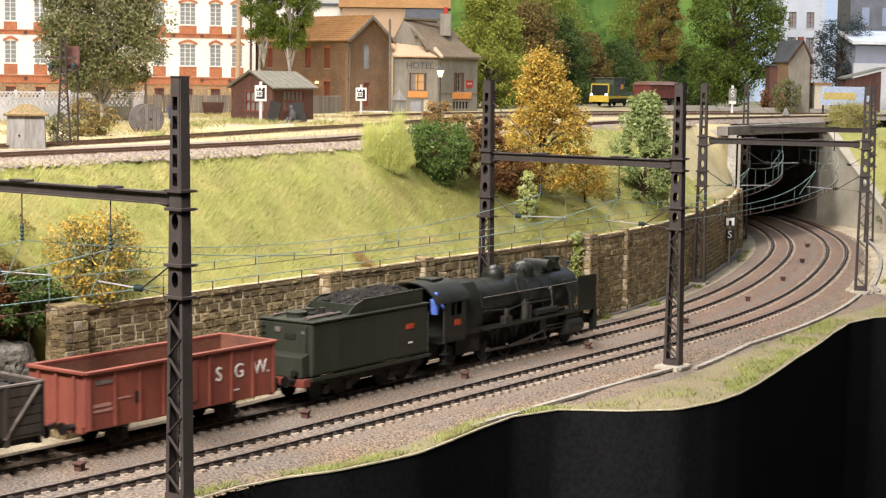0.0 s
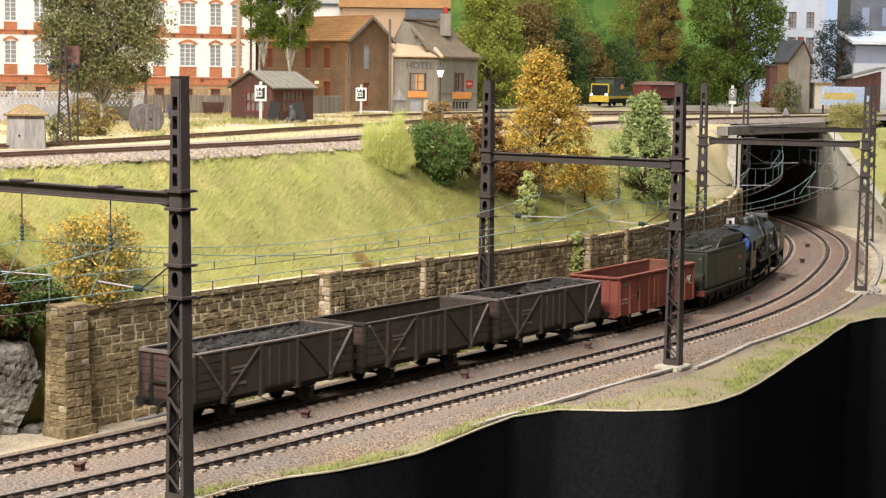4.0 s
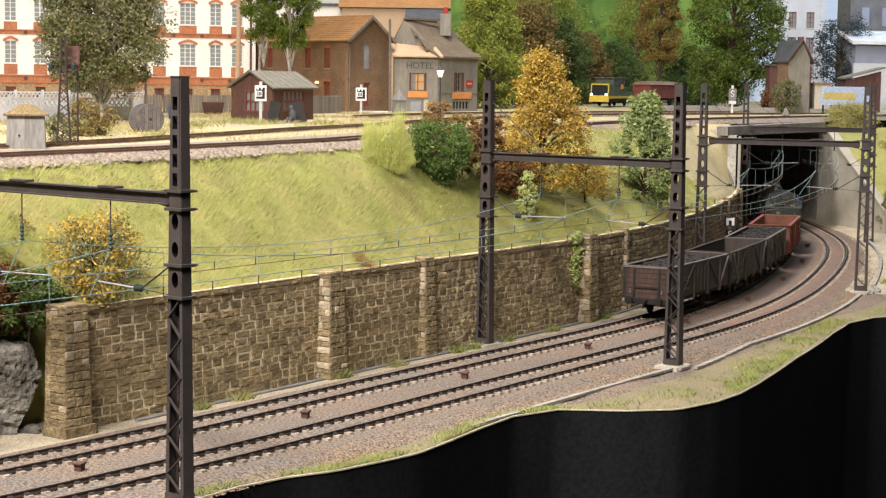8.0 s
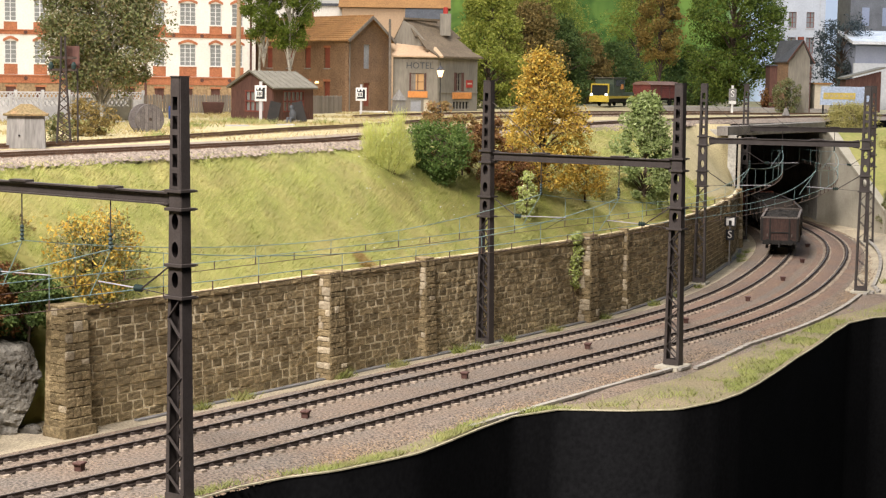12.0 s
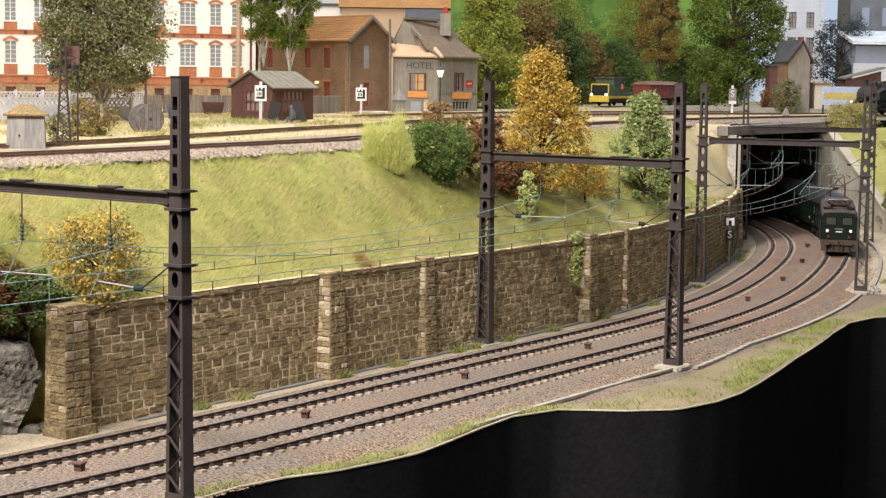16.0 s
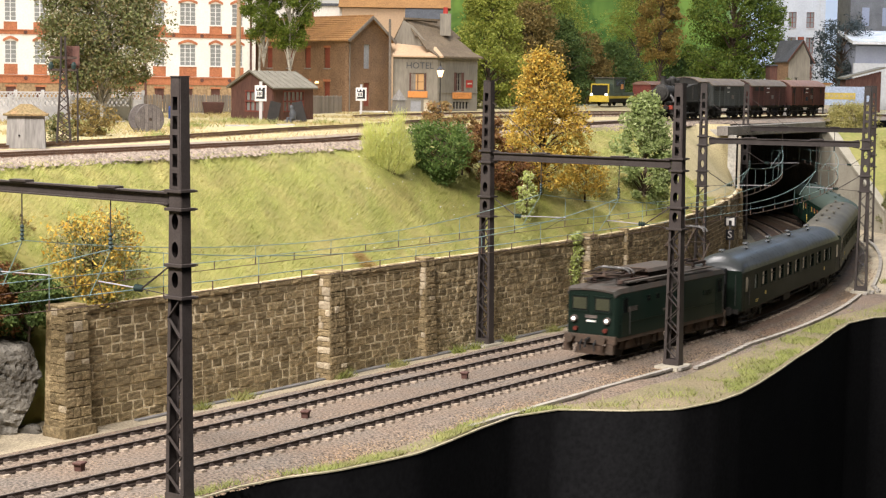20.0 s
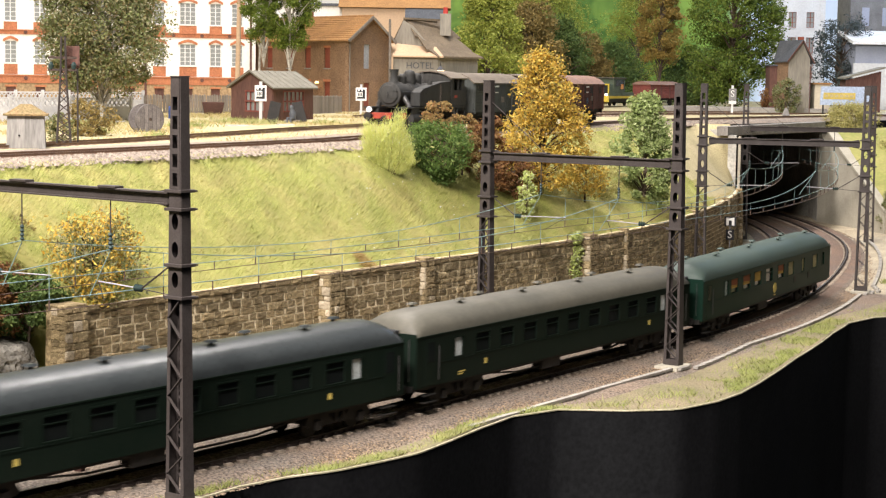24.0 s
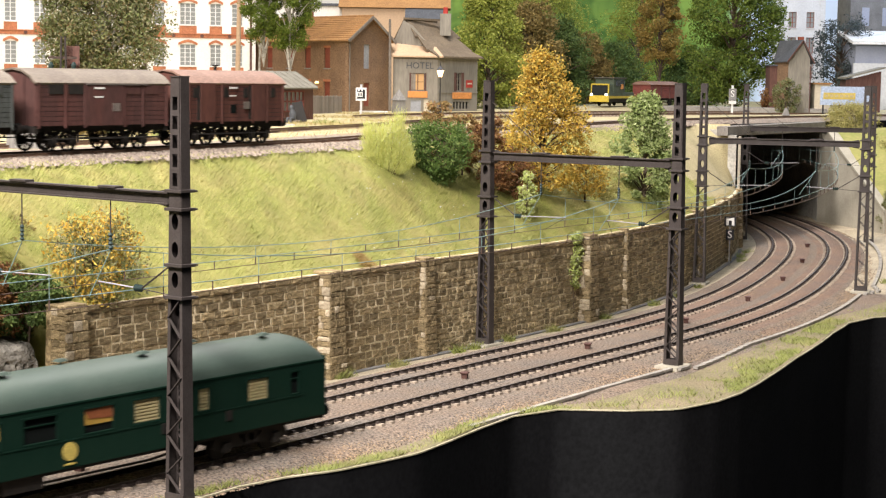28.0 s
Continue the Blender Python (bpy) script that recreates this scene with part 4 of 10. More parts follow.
def coal_wagon(name, label, load, end_wood=True):
    L, W, z0, z1 = 9.7, 1.4, 1.22, 2.98
    w = thing(name, Matrix.Identity(4), label, "goods wagon", "coal wagons")
    h = L / 2
    part("wagon_floor", Shape().box(-h + .02, h - .02, -W + .02, W - .02, z0 - .12, z0), WAGON_BROWN, w)
    for k in (-1, 1):
        part("side_panel", Shape().box(-h, h, k * W - .05, k * W + .05, z0 - .1, z1 - .06), WAGON_BROWN, w, bev=.012)
        part("top_rail", Shape().box(-h, h, k * W - .09, k * W + .09, z1 - .06, z1 + .02), PALE_STEEL if load != "empty" else WAGON_BROWN, w, bev=.015)
        for x in (-3.35, -1.15, 1.15, 3.35):
            part("post", Shape().taper((x - .09, x + .09, k * W - .06, k * W + .15 * k if k > 0 else k * W + .06), z0 - .3, (x - .07, x + .07, k * W - .06 if k > 0 else k * W - .12, k * W + .12 if k > 0 else k * W + .06), z1 - .04) if k > 0
                 else Shape().taper((x - .09, x + .09, -W - .15, -W + .06), z0 - .3, (x - .07, x + .07, -W - .12, -W + .06), z1 - .04), WAGON_BROWN, w)
        for a, b in ((-3.25, -h + .12), (3.25, h - .12)):
            part("brace", Shape().beam((a, k * (W + .08), z0 - .05), (b, k * (W + .08), z1 - .1), .07, .14, (0, 1, 0)), PALE_STEEL, w, "worn pale diagonal brace")
        for a, b in ((-1.3, -3.2), (1.3, 3.2)):
            part("brace", Shape().beam((a, k * (W + .075), z1 - .15), (b, k * (W + .075), z0), .05, .12, (0, 1, 0)), WAGON_BROWN, w)
        sh = Shape().box(-1.05, 1.05, k * (W + .055) - .03, k * (W + .055) + .03, z0 + .02, z1 - .2)
        for x in (-.6, 0, .6):
            sh.box(x - .05, x + .05, k * (W + .09) - .03, k * (W + .09) + .03, z0, z1 - .25)
        part("door", sh, WAGON_BROWN, w)
        for i in range(5):
            z = z0 + .04 + i * .33
            for xa, xb in ((-h + .05, -3.45), (3.45, h - .05)):
                part("plank", Shape().box(xa, xb, k * (W + .055) - .02, k * (W + .055) + .02, z, z + .29), WAGON_BROWN, w)
        bars(w, "marking", -2.9, z0 + .95, k * (W + .075), (.5, .3), PALE_STEEL, .09)
        bars(w, "marking", -2.9, z0 + .78, k * (W + .075), (.7,), PALE_STEEL, .09)
        bars(w, "marking", -2.9, z0 + .3, k * (W + .075), (.45, .35), PALE_STEEL, .12)
        part("solebar", Shape().box(-h, h, k * 1.12 - .06, k * 1.12 + .06, .86, 1.12), CHASSIS, w)
    for k in (-1, 1):
        part("end_panel", Shape().box(k * h - .05, k * h + .05, -W, W, z0 - .1, z1), WAGON_BROWN, w)
        for i in range(6):
            z = z0 - .08 + i * .29
            part("end_plank", Shape().box(k * (h + .06) - .025, k * (h + .06) + .025, -W + .1, W - .1, z, z + .265), WAGON_WOOD, w, "worn reddish-brown end plank")
        for y in (-.75, .75):
            part("end_post", Shape().taper((k * h + (.03 if k > 0 else -.2), k * h + (.2 if k > 0 else -.03), y - .07, y + .07), .9, (k * h + (.03 if k > 0 else -.14), k * h + (.14 if k > 0 else -.03), y - .06, y + .06), z1 - .05), CHASSIS, w)
        for y in (-W + .03, W - .03):
            part("corner_post", Shape().box(k * h - .10, k * h + .10, y - .09, y + .09, z0 - .12, z1), CHASSIS, w, "grimy black corner post")
        part("end_rail", Shape().box(k * (h + .11) - .04, k * (h + .11) + .04, -W, W, z1 - .1, z1 + .03), PALE_STEEL if load != "empty" else WAGON_BROWN, w)
        part("end_step", Shape().box(k * (h + .13) - .05, k * (h + .13) + .05, -.7, .7, 1.72, 1.81), CHASSIS, w)
        for y in (-.95, .95):
            part("lamp_iron", Shape().box(k * (h + .14) - .04, k * (h + .14) + .04, y - .03, y + .03, 1.42, 1.66), PALE_STEEL, w)
        part("headstock", Shape().box(k * h - .1, k * h + .1, -1.3, 1.3, .82, 1.14), CHASSIS, w)
        buffers(w, k * (h + .1), k)
    for x in (-2.5, 2.5):
        wheelset(w, x)
        for k in (-1, 1):
            axlebox(w, x, k * 1.05, .48)
    part("brake_rod", Shape().beam((-2.0, -1.0, .45), (2.0, -1.0, .45), .05, .05).beam((0, -1.0, .45), (-1.2, -1.0, 1.0), .04, .04), CHASSIS, w)
    if load == "coal":
        part("coal_load", heap(-h + .08, h - .08, -W + .07, W - .07, 2.62, .36, len(name) + 3, 420, .13), COAL, w)
    elif load == "ends":
        part("coal_load", heap(-h + .08, -h + 2.6, -W + .07, W - .07, 2.35, .78, 5, 170, .13), COAL, w)
        part("coal_load", heap(h - 4.3, h - .08, -W + .07, W - .07, 2.35, .74, 9, 220, .13), COAL, w)
        part("coal_load", heap(-h + 2.4, h - 4.1, -W + .06, W - .06, 1.7, .3, 15, 120, .13), COAL, w)
    return w


def red_wagon():
    L, W, z0, z1 = 10.05, 1.42, 1.2, 3.02
    h = L / 2
    w = thing("open_wagon", Matrix.Identity(4), "faded red steel open wagon with white letters and ribbed sides", "goods wagon")
    part("wagon_floor", Shape().box(-h + .02, h - .02, -W + .02, W - .02, z0 - .1, z0 + .02), RED_WAGON, w)
    for k in (-1, 1):
        part("side_panel", Shape().box(-h, h, k * W - .04, k * W + .04, z0 - .15, z1 - .08), RED_WAGON, w, bev=.01)
        part("inner_lining", Shape().box(-h + .05, h - .05, k * (W - .065) - .02, k * (W - .065) + .02, z0, z1 - .09), RUST_IN, w, "rusty inner lining")
        part("rim", Shape().box(-h - .1, h + .1, k * (W + .02) - .12, k * (W + .02) + .12, z1 - .10, z1), RED_WAGON, w, bev=.02)
        for x in np.linspace(-h + .12, h - .12, 9):
            part("rib", Shape().taper((x - .06, x + .06, min(k * W, k * (W + .14)), max(k * W, k * (W + .14))), z0 - .25, (x - .05, x + .05, min(k * W, k * (W + .09)), max(k * W, k * (W + .09))), z1 - .1), RED_WAGON, w)
        part("door", Shape().box(-.55, .55, k * (W + .06) - .03, k * (W + .06) + .03, z0 + .02, z1 - .25), RED_WAGON, w, bev=.01)
        part("sill", Shape().box(-h, h, k * (W - .02) - .06, k * (W - .02) + .06, z0 - .3, z0 - .12), RED_WAGON, w, bev=.02)
        part("plate", Shape().box(-2.7, -2.3, k * (W + .045) - .02, k * (W + .045) + .02, z0 + .42, z0 + .85), CHASSIS, w, "dark label plate")
        bars(w, "marking", -4.6, z0 + 1.3, k * (W + .05), (.8,), PALE_STEEL, .16)
        bars(w, "marking", -4.7, z0 + .5, k * (W + .05), (.5, .3), RED_MARK, .12)
        bars(w, "marking", -4.7, z0 + .32, k * (W + .05), (.9,), RED_MARK, .1)
        bars(w, "marking", -3.6, z0 + .66, k * (W + .05), (.7,), RED_MARK, .07)
        bars(w, "marking", 2.4, z0 + .12, k * (W + .05), (.5,), WHITE_PAINT, .06)
        part("solebar", Shape().box(-h + .1, h - .1, k * 1.12 - .06, k * 1.12 + .06, .84, 1.08), CHASSIS, w)
    for letter, x in (("S", 1.75), ("G", 2.9), ("W.", 4.2)):
        lettering(w, letter, .78, at(x, -W - .055, 2.05) @ FACE, WHITE_PAINT, "letter")
        lettering(w, letter, .78, at(-x, W + .055, 2.05, 180) @ FACE, WHITE_PAINT, "letter")
    for k in (-1, 1):
        part("end_panel", Shape().box(k * h - .04, k * h + .04, -W, W, z0 - .15, z1), RED_WAGON, w)
        part("inner_end", Shape().box(k * (h - .065) - .02, k * (h - .065) + .02, -W + .09, W - .09, z0, z1 - .02), RUST_IN, w, "rusty inner end")
        part("end_rim", Shape().box(k * (h + .06) - .12, k * (h + .06) + .12, -W, W, z1 - .1, z1 + .004), RED_WAGON, w, bev=.02)
        for y in (-.9, 0, .9):
            part("end_rib", Shape().box(min(k * h, k * (h + .12)), max(k * h, k * (h + .12)), y - .06, y + .06, z0 - .2, z1 - .1), RED_WAGON, w)
        part("headstock", Shape().box(k * h - .08, k * h + .12, -1.32, 1.32, .82, 1.1), RED_WAGON, w)
        buffers(w, k * (h + .1), k)
    for x in (-2.9, 2.9):
        wheelset(w, x)
        for k in (-1, 1):
            axlebox(w, x, k * 1.05, .48)
    part("scrap_load", heap(-h + .1, h - .1, -W + .1, W - .1, 1.75, .35, 8, 120, .14), RUST_IN, w, "low rusty load")
    return w


def tender():
    t = thing("tender", Matrix.Identity(4), "dull dark green riveted tender heaped with coal", "tender")
    W = 1.42
    # x from -4.5 (rear) to 4.5 (loco end)
    part("tank", Shape().box(-4.3, 4.1, -W, W, 1.15, 3.38), TENDER_GREEN, t, bev=.12)
    part("tank_rim", Shape().box(-4.36, 4.14, -W - .05, W + .05, 3.36, 3.43), TENDER_GREEN, t, bev=.02)
    for k in (-1, 1):
        part("bunker_side", Shape().extrude([(-1.7, 3.38), (-1.1, 3.8), (-.5, 3.98), (4.0, 4.02), (4.0, 3.38)], "y", k * 1.16 - .04, k * 1.16 + .04), TENDER_GREEN, t)
        part("bunker_lip", Shape().beam((-.5, k * 1.16, 3.98), (4.0, k * 1.16, 4.02), .1, .05), TENDER_GREEN, t)
        part("footboard", Shape().box(-4.4, 4.3, k * (W - .05) - .12, k * (W - .05) + .12, .98, 1.12), TENDER_GREEN, t)
        part("frame", Shape().extrude([(-4.3, .98), (-4.3, .7), (-3.6, .42), (-1.0, .42), (-.7, .62), (.6, .62), (.9, .42), (3.5, .42), (4.1, .7), (4.1, .98)], "y", k * 1.15 - .05, k * 1.15 + .05), CHASSIS, t)
        part("number_plate", Shape().box(2.4, 3.0, k * (W + .01) - .015, k * (W + .01) + .015, 2.4, 2.62), ORANGE_PLATE, t, "orange number plate")
        part("marking", Shape().box(2.6, 2.9, k * (W + .01) - .015, k * (W + .01) + .015, 1.75, 1.82), WHITE_PAINT, t)
        rv = Shape()
        for z in (1.3, 3.2):
            for i in range(56):
                x = -4.15 + i * .148
                rv.box(x - .018, x + .018, k * (W + .012) - .012, k * (W + .012) + .012, z - .018, z + .018)
        for x in (-2.4, .2, 2.0):
            for i in range(10):
                z = 1.4 + i * .185
                rv.box(x - .018, x + .018, k * (W + .012) - .012, k * (W + .012) + .012, z - .018, z + .018)
        o = part("rivets", rv, TENDER_GREEN, t)
        o["kind"] = "stuff"
        part("handrail", Shape().tube([(4.15, k * (W - .02), 1.2), (4.15, k * (W - .02), 3.0)], .03, 6), STEEL_WORN, t)
        part("grab_rail", Shape().tube([(-4.38, k * 1.15, 2.2), (-4.44, k * 1.15, 2.3), (-4.44, k * 1.15, 3.2), (-4.38, k * 1.15, 3.3)], .028, 6), TENDER_GREEN, t)
    part("bunker_end", Shape().box(-1.2, -1.1, -1.15, 1.15, 3.38, 3.82), TENDER_GREEN, t)
    for y, l in ((-.9, 2.4), (-.72, 2.0), (.95, 2.6)):
        part("fire_iron", Shape().tube([(-4.0, y, 3.5), (-4.0 + l, y + .08, 3.52)], .06, 6), PALE_STEEL, t)
    part("tank_vent", Shape().cyl((-2.3, -.35, 3.4), (-2.3, -.35, 3.75), .14, 10).cyl((-2.0, .5, 3.4), (-2.0, .5, 3.62), .2, 12), LOCO_BLACK, t)
    part("coal_load", heap(-1.0, 3.9, -1.1, 1.1, 3.62, .5, 3, 420, .16), COAL, t)
    part("coal_spill", heap(-3.0, -1.3, -1.1, .9, 3.25, .25, 13, 60, .15), COAL, t)
    part("water_hatch", Shape().cyl((-3.2, .3, 3.38), (-3.2, .3, 3.58), .42, 16).cyl((-3.2, .3, 3.58), (-3.2, .3, 3.64), .46, 16), TENDER_GREEN, t, smooth=40)
    part("tool_box", Shape().extrude([(-4.8, 1.16), (-4.8, 2.0), (-4.28, 2.12), (-4.28, 1.16)], "y", -1.25, 1.25), TENDER_GREEN, t, bev=.03)
    part("rear_plate", Shape().box(-4.33, -4.29, -.55, .05, 2.65, 2.88), LOCO_BLACK, t, "dark plate with number bars")
    part("rear_mark", Shape().box(-4.34, -4.3, .25, .52, 2.9, 3.12), PALE_STEEL, t)
    part("rear_mark", Shape().box(-4.34, -4.3, -1.0, -.86, 2.9, 3.02), PALE_STEEL, t)
    part("lamp", Shape().cyl((-4.8, -.95, 1.35), (-5.0, -.95, 1.35), .14, 12), LOCO_BLACK, t, smooth=40)
    part("buffer_beam", Shape().box(-4.86, -4.42, -1.4, 1.4, .78, 1.12), RED_WAGON, t, "faded red buffer beam", bev=.02)
    buffers(t, -4.86, -1)
    for i in range(4):
        part("rung", Shape().tube([(-4.4, 1.0, 2.3 + i * .28), (-4.4, 1.35, 2.3 + i * .28)], .025, 5), TENDER_GREEN, t)
    for x in (-3.2, -1.6, 1.5, 3.1):
        wheelset(t, x, .5)
        for k in (-1, 1):
            axlebox(t, x, k * 1.2, .5)
    return t


DRIVERS, COUPLING_RODS, MAIN_RODS = [], [], []


def steam_loco():
    """2-8-2 with cab towards -x, smokebox towards +x; 0 is the middle of 15.4 m."""
    e = thing("steam_locomotive", Matrix.Identity(4), "oily black and dark green steam locomotive with smoke deflectors", "steam locomotive")
    zc = 2.76
    # boiler, firebox, smokebox
    part("boiler", Shape().tube([(-3.3, 0, zc), (3.6, 0, zc), (3.65, 0, zc)], [1.12, 1.06, 1.02], 28), LOCO_BLACK, e, smooth=40)
    for x in (-2.2, -.7, .9, 2.4, 3.55):
        part("boiler_band", Shape().tube([(x - .05, 0, zc), (x + .05, 0, zc)], 1.12 - .009 * (x + 3.3) + .018, 28), LOCO_BLACK, e, smooth=40)
    part("smokebox", Shape().tube([(3.65, 0, zc), (5.9, 0, zc), (6.0, 0, zc)], [1.06, 1.06, 1.0], 28), LOCO_BLACK, e, smooth=40)
    part("smokebox_door", Shape().tube([(6.0, 0, zc), (6.12, 0, zc), (6.2, 0, zc)], [.9, .8, .3], 24), LOCO_BLACK, e, smooth=40)
    part("firebox", Shape().loft([[(x, y, z) for y, z in [(-1.05, 1.5), (-1.08, 2.6), (-.95, 3.3), (-.55, 3.85), (0, 4.02), (.55, 3.85), (.95, 3.3), (1.08, 2.6), (1.05, 1.5)]] for x in (-5.4, -3.2)]), LOCO_BLACK, e, smooth=30)
    # domes, chimney, feed heater
    part("steam_dome", Shape().cyl((-.6, 0, 3.7), (-.6, 0, 4.0), .52, 20).dome((-.6, 0, 4.0), .52, .42), LOCO_BLACK, e, smooth=40)
    part("sand_dome", Shape().cyl((2.0, 0, 3.6), (2.0, 0, 4.02), .62, 20).dome((2.0, 0, 4.02), .62, .40), LOCO_BLACK, e, smooth=40)
    part("sand_pipe", Shape().tube([(1.4, -.3, 4.2), (.7, -.55, 4.0), (.2, -.8, 3.6), (0, -1.12, 3.0)], .035, 6), LOCO_BLACK, e)
    for i in range(4):
        part("sand_pipe", Shape().tube([(1.55 - i * .08, -.35 - i * .06, 4.15 - i * .05), (1.0 - i * .14, -.62, 4.02), (.8 - i * .16, -.92, 3.6), (.75 - i * .18, -1.14, 3.0), (.7 - i * .2, -1.2, 1.75)], .026, 5), LOCO_BLACK, e)
    part("feed_heater", Shape().cyl((3.5, -.75, 4.1), (3.5, .75, 4.1), .30, 16).box(3.15, 3.85, -.5, .5, 3.75, 4.1), LOCO_BLACK, e, smooth=40)
    part("chimney", Shape().tube([(4.9, 0, 3.8), (4.9, 0, 4.05), (4.9, 0, 4.35), (4.9, 0, 4.4)], [.5, .36, .38, .44], 20), LOCO_BLACK, e, smooth=40)
    part("turbo_generator", Shape().cyl((4.2, -.55, 4.05), (4.2, .1, 4.05), .2, 12), LOCO_BLACK, e, smooth=40)
    part("lamp", Shape().cyl((6.2, 0, 3.95), (6.45, 0, 3.95), .18, 14), STEEL_WORN, e, smooth=40)
    for k in (-1, 1):
        part("handrail", Shape().tube([(-3.2, k * 1.13, 3.12), (5.9, k * 1.07, 3.12)], .03, 6), PALE_STEEL, e)
        part("clack_valve", Shape().tube([(2.9, k * 1.1, 3.0), (2.9, k * 1.2, 2.9), (3.0, k * 1.24, 2.2), (2.2, k * 1.22, 1.85)], .045, 6).cyl((2.9, k * 1.05, 3.02), (2.9, k * 1.22, 3.02), .1, 10), STEEL_WORN, e)
        part("smoke_deflector", Shape().box(5.2, 7.1, k * 1.42 - .025, k * 1.42 + .025, 1.75, 3.45), LOCO_BLACK, e, bev=.02)
        part("deflector_stay", Shape().tube([(6.0, k * 1.4, 3.0), (5.8, k * .9, 3.3)], .03, 5), LOCO_BLACK, e)
        part("running_board", Shape().box(-3.6, 7.2, k * 1.2 - .24, k * 1.2 + .24, 1.68, 1.76), LOCO_BLACK, e, bev=.01)
        part("running_edge", Shape().box(-3.6, 7.2, k * 1.43 - .02, k * 1.43 + .02, 1.62, 1.76), TENDER_GREEN, e)
        # pipework and pumps along the boiler
        part("injector_pipe", Shape().tube([(-3.2, k * 1.16, 2.5), (-1.0, k * 1.17, 2.35), (.4, k * 1.16, 2.5), (3.2, k * 1.12, 2.45)], .05, 6), LOCO_BLACK, e)
        part("air_pump", Shape().cyl((.3, k * 1.26, 1.76), (.3, k * 1.26, 2.6), .2, 12).cyl((.7, k * 1.26, 1.76), (.7, k * 1.26, 2.4), .16, 12).cyl((.3, k * 1.26, 2.6), (.3, k * 1.26, 2.72), .1, 10), PUMP_STEEL, e, smooth=40)
        part("water_pump", Shape().box(-1.7, -1.1, k * 1.28 - .15, k * 1.28 + .15, 1.76, 2.1).cyl((-1.4, k * 1.28, 2.1), (-1.4, k * 1.28, 2.45), .13, 10).cyl((-1.75, k * 1.28, 1.95), (-1.05, k * 1.28, 1.95), .09, 8), PUMP_STEEL, e)
        part("air_reservoir", Shape().cyl((1.4, k * 1.24, 1.97), (3.3, k * 1.24, 1.97), .19, 12), LOCO_BLACK, e, smooth=40)
        part("steam_pipe", Shape().tube([(4.6, k * .9, 3.3), (4.9, k * 1.15, 2.6), (5.0, k * 1.2, 1.7)], .14, 10), LOCO_BLACK, e, smooth=40)
        part("sand_tube", Shape().tube([(2.2, k * .95, 2.9), (2.35, k * 1.1, 2.2), (2.4, k * 1.2, .6)], .03, 5), STEEL_WORN, e)
        # cylinders and motion gear
        part("cylinder", Shape().cyl((4.1, k * 1.18, .95), (5.6, k * 1.18, .95), .42, 18).cyl((4.2, k * 1.1, 1.5), (5.5, k * 1.1, 1.5), .26, 14), LOCO_BLACK, e, smooth=40)
        part("slide_bar", Shape().box(2.5, 4.1, k * 1.15 - .05, k * 1.15 + .05, 1.12, 1.2), STEEL_WORN, e)
        part("piston_rod", Shape().cyl((2.9, k * 1.15, .95), (4.2, k * 1.15, .95), .045, 8), STEEL_WORN, e)
        part("expansion_link", Shape().box(1.9, 2.5, k * 1.12 - .08, k * 1.12 + .08, .95, 1.6), LOCO_BLACK, e)
        part("eccentric_rod", Shape().beam((.9, k * 1.2, .75), (2.2, k * 1.2, 1.0), .04, .07), STEEL_WORN, e)
        part("frame", Shape().box(-6.9, 7.3, k * .55 - .04, k * .55 + .04, .55, 1.5), CHASSIS, e)
        part("cab_side", Shape().box(-6.9, -5.2, k * 1.42 - .03, k * 1.42 + .03, 1.5, 2.62).box(-6.9, -6.45, k * 1.42 - .03, k * 1.42 + .03, 2.62, 3.35).box(-5.5, -5.2, k * 1.42 - .03, k * 1.42 + .03, 2.62, 3.35).box(-6.06, -5.98, k * 1.42 - .03, k * 1.42 + .03, 2.62, 3.35), LOCO_BLACK, e)
        part("number_plate", Shape().box(-6.15, -5.65, k * 1.46 - .012, k * 1.46 + .012, 2.15, 2.42), ORANGE_PLATE, e, "orange number plate")
        part("step", Shape().box(-7.0, -6.5, k * 1.3 - .14, k * 1.3 + .14, .42, .47).box(-7.0, -6.5, k * 1.3 - .14, k * 1.3 + .14, .85, .9).box(-6.78, -6.72, k * 1.3 - .1, k * 1.3 + .1, .42, 1.5), LOCO_BLACK, e)
        part("grab_rail", Shape().tube([(-6.98, k * 1.42, 1.4), (-6.98, k * 1.42, 3.2)], .03, 6), STEEL_WORN, e)
        part("front_step", Shape().box(7.0, 7.3, k * 1.25 - .14, k * 1.25 + .14, .55, 1.68), LOCO_BLACK, e)
    roof = [(-1.5, 3.3), (-1.35, 3.62), (-.95, 3.95), (-.5, 4.12), (0, 4.18), (.5, 4.12), (.95, 3.95), (1.35, 3.62), (1.5, 3.3)]
    part("cab_roof", Shape().loft([[(x, y, z) for y, z in roof] + [(x, y * .97, z - .06) for y, z in reversed(roof)] for x in (-7.7, -4.9)]), LOCO_BLACK, e, smooth=30)
    part("roof_vent", Shape().box(-6.6, -5.7, -.5, .5, 4.15, 4.25), LOCO_BLACK, e, bev=.03)
    part("cab_front", Shape().loft([[(x, y, z) for y, z in [(-1.42, 1.5)] + [(a * .97, b - .05) for a, b in roof] + [(1.42, 1.5)]] for x in (-5.22, -5.16)]), LOCO_BLACK, e)
    part("cab_floor", Shape().box(-7.2, -5.2, -1.4, 1.4, 1.4, 1.5), LOCO_BLACK, e)
    part("buffer_beam", Shape().box(7.2, 7.36, -1.38, 1.38, .8, 1.3), LOCO_BLACK, e, bev=.02)
    part("marking", Shape().box(7.34, 7.38, -1.2, -1.0, 1.35, 1.6), WHITE_PAINT, e)
    buffers(e, 7.36, 1, 1.08)
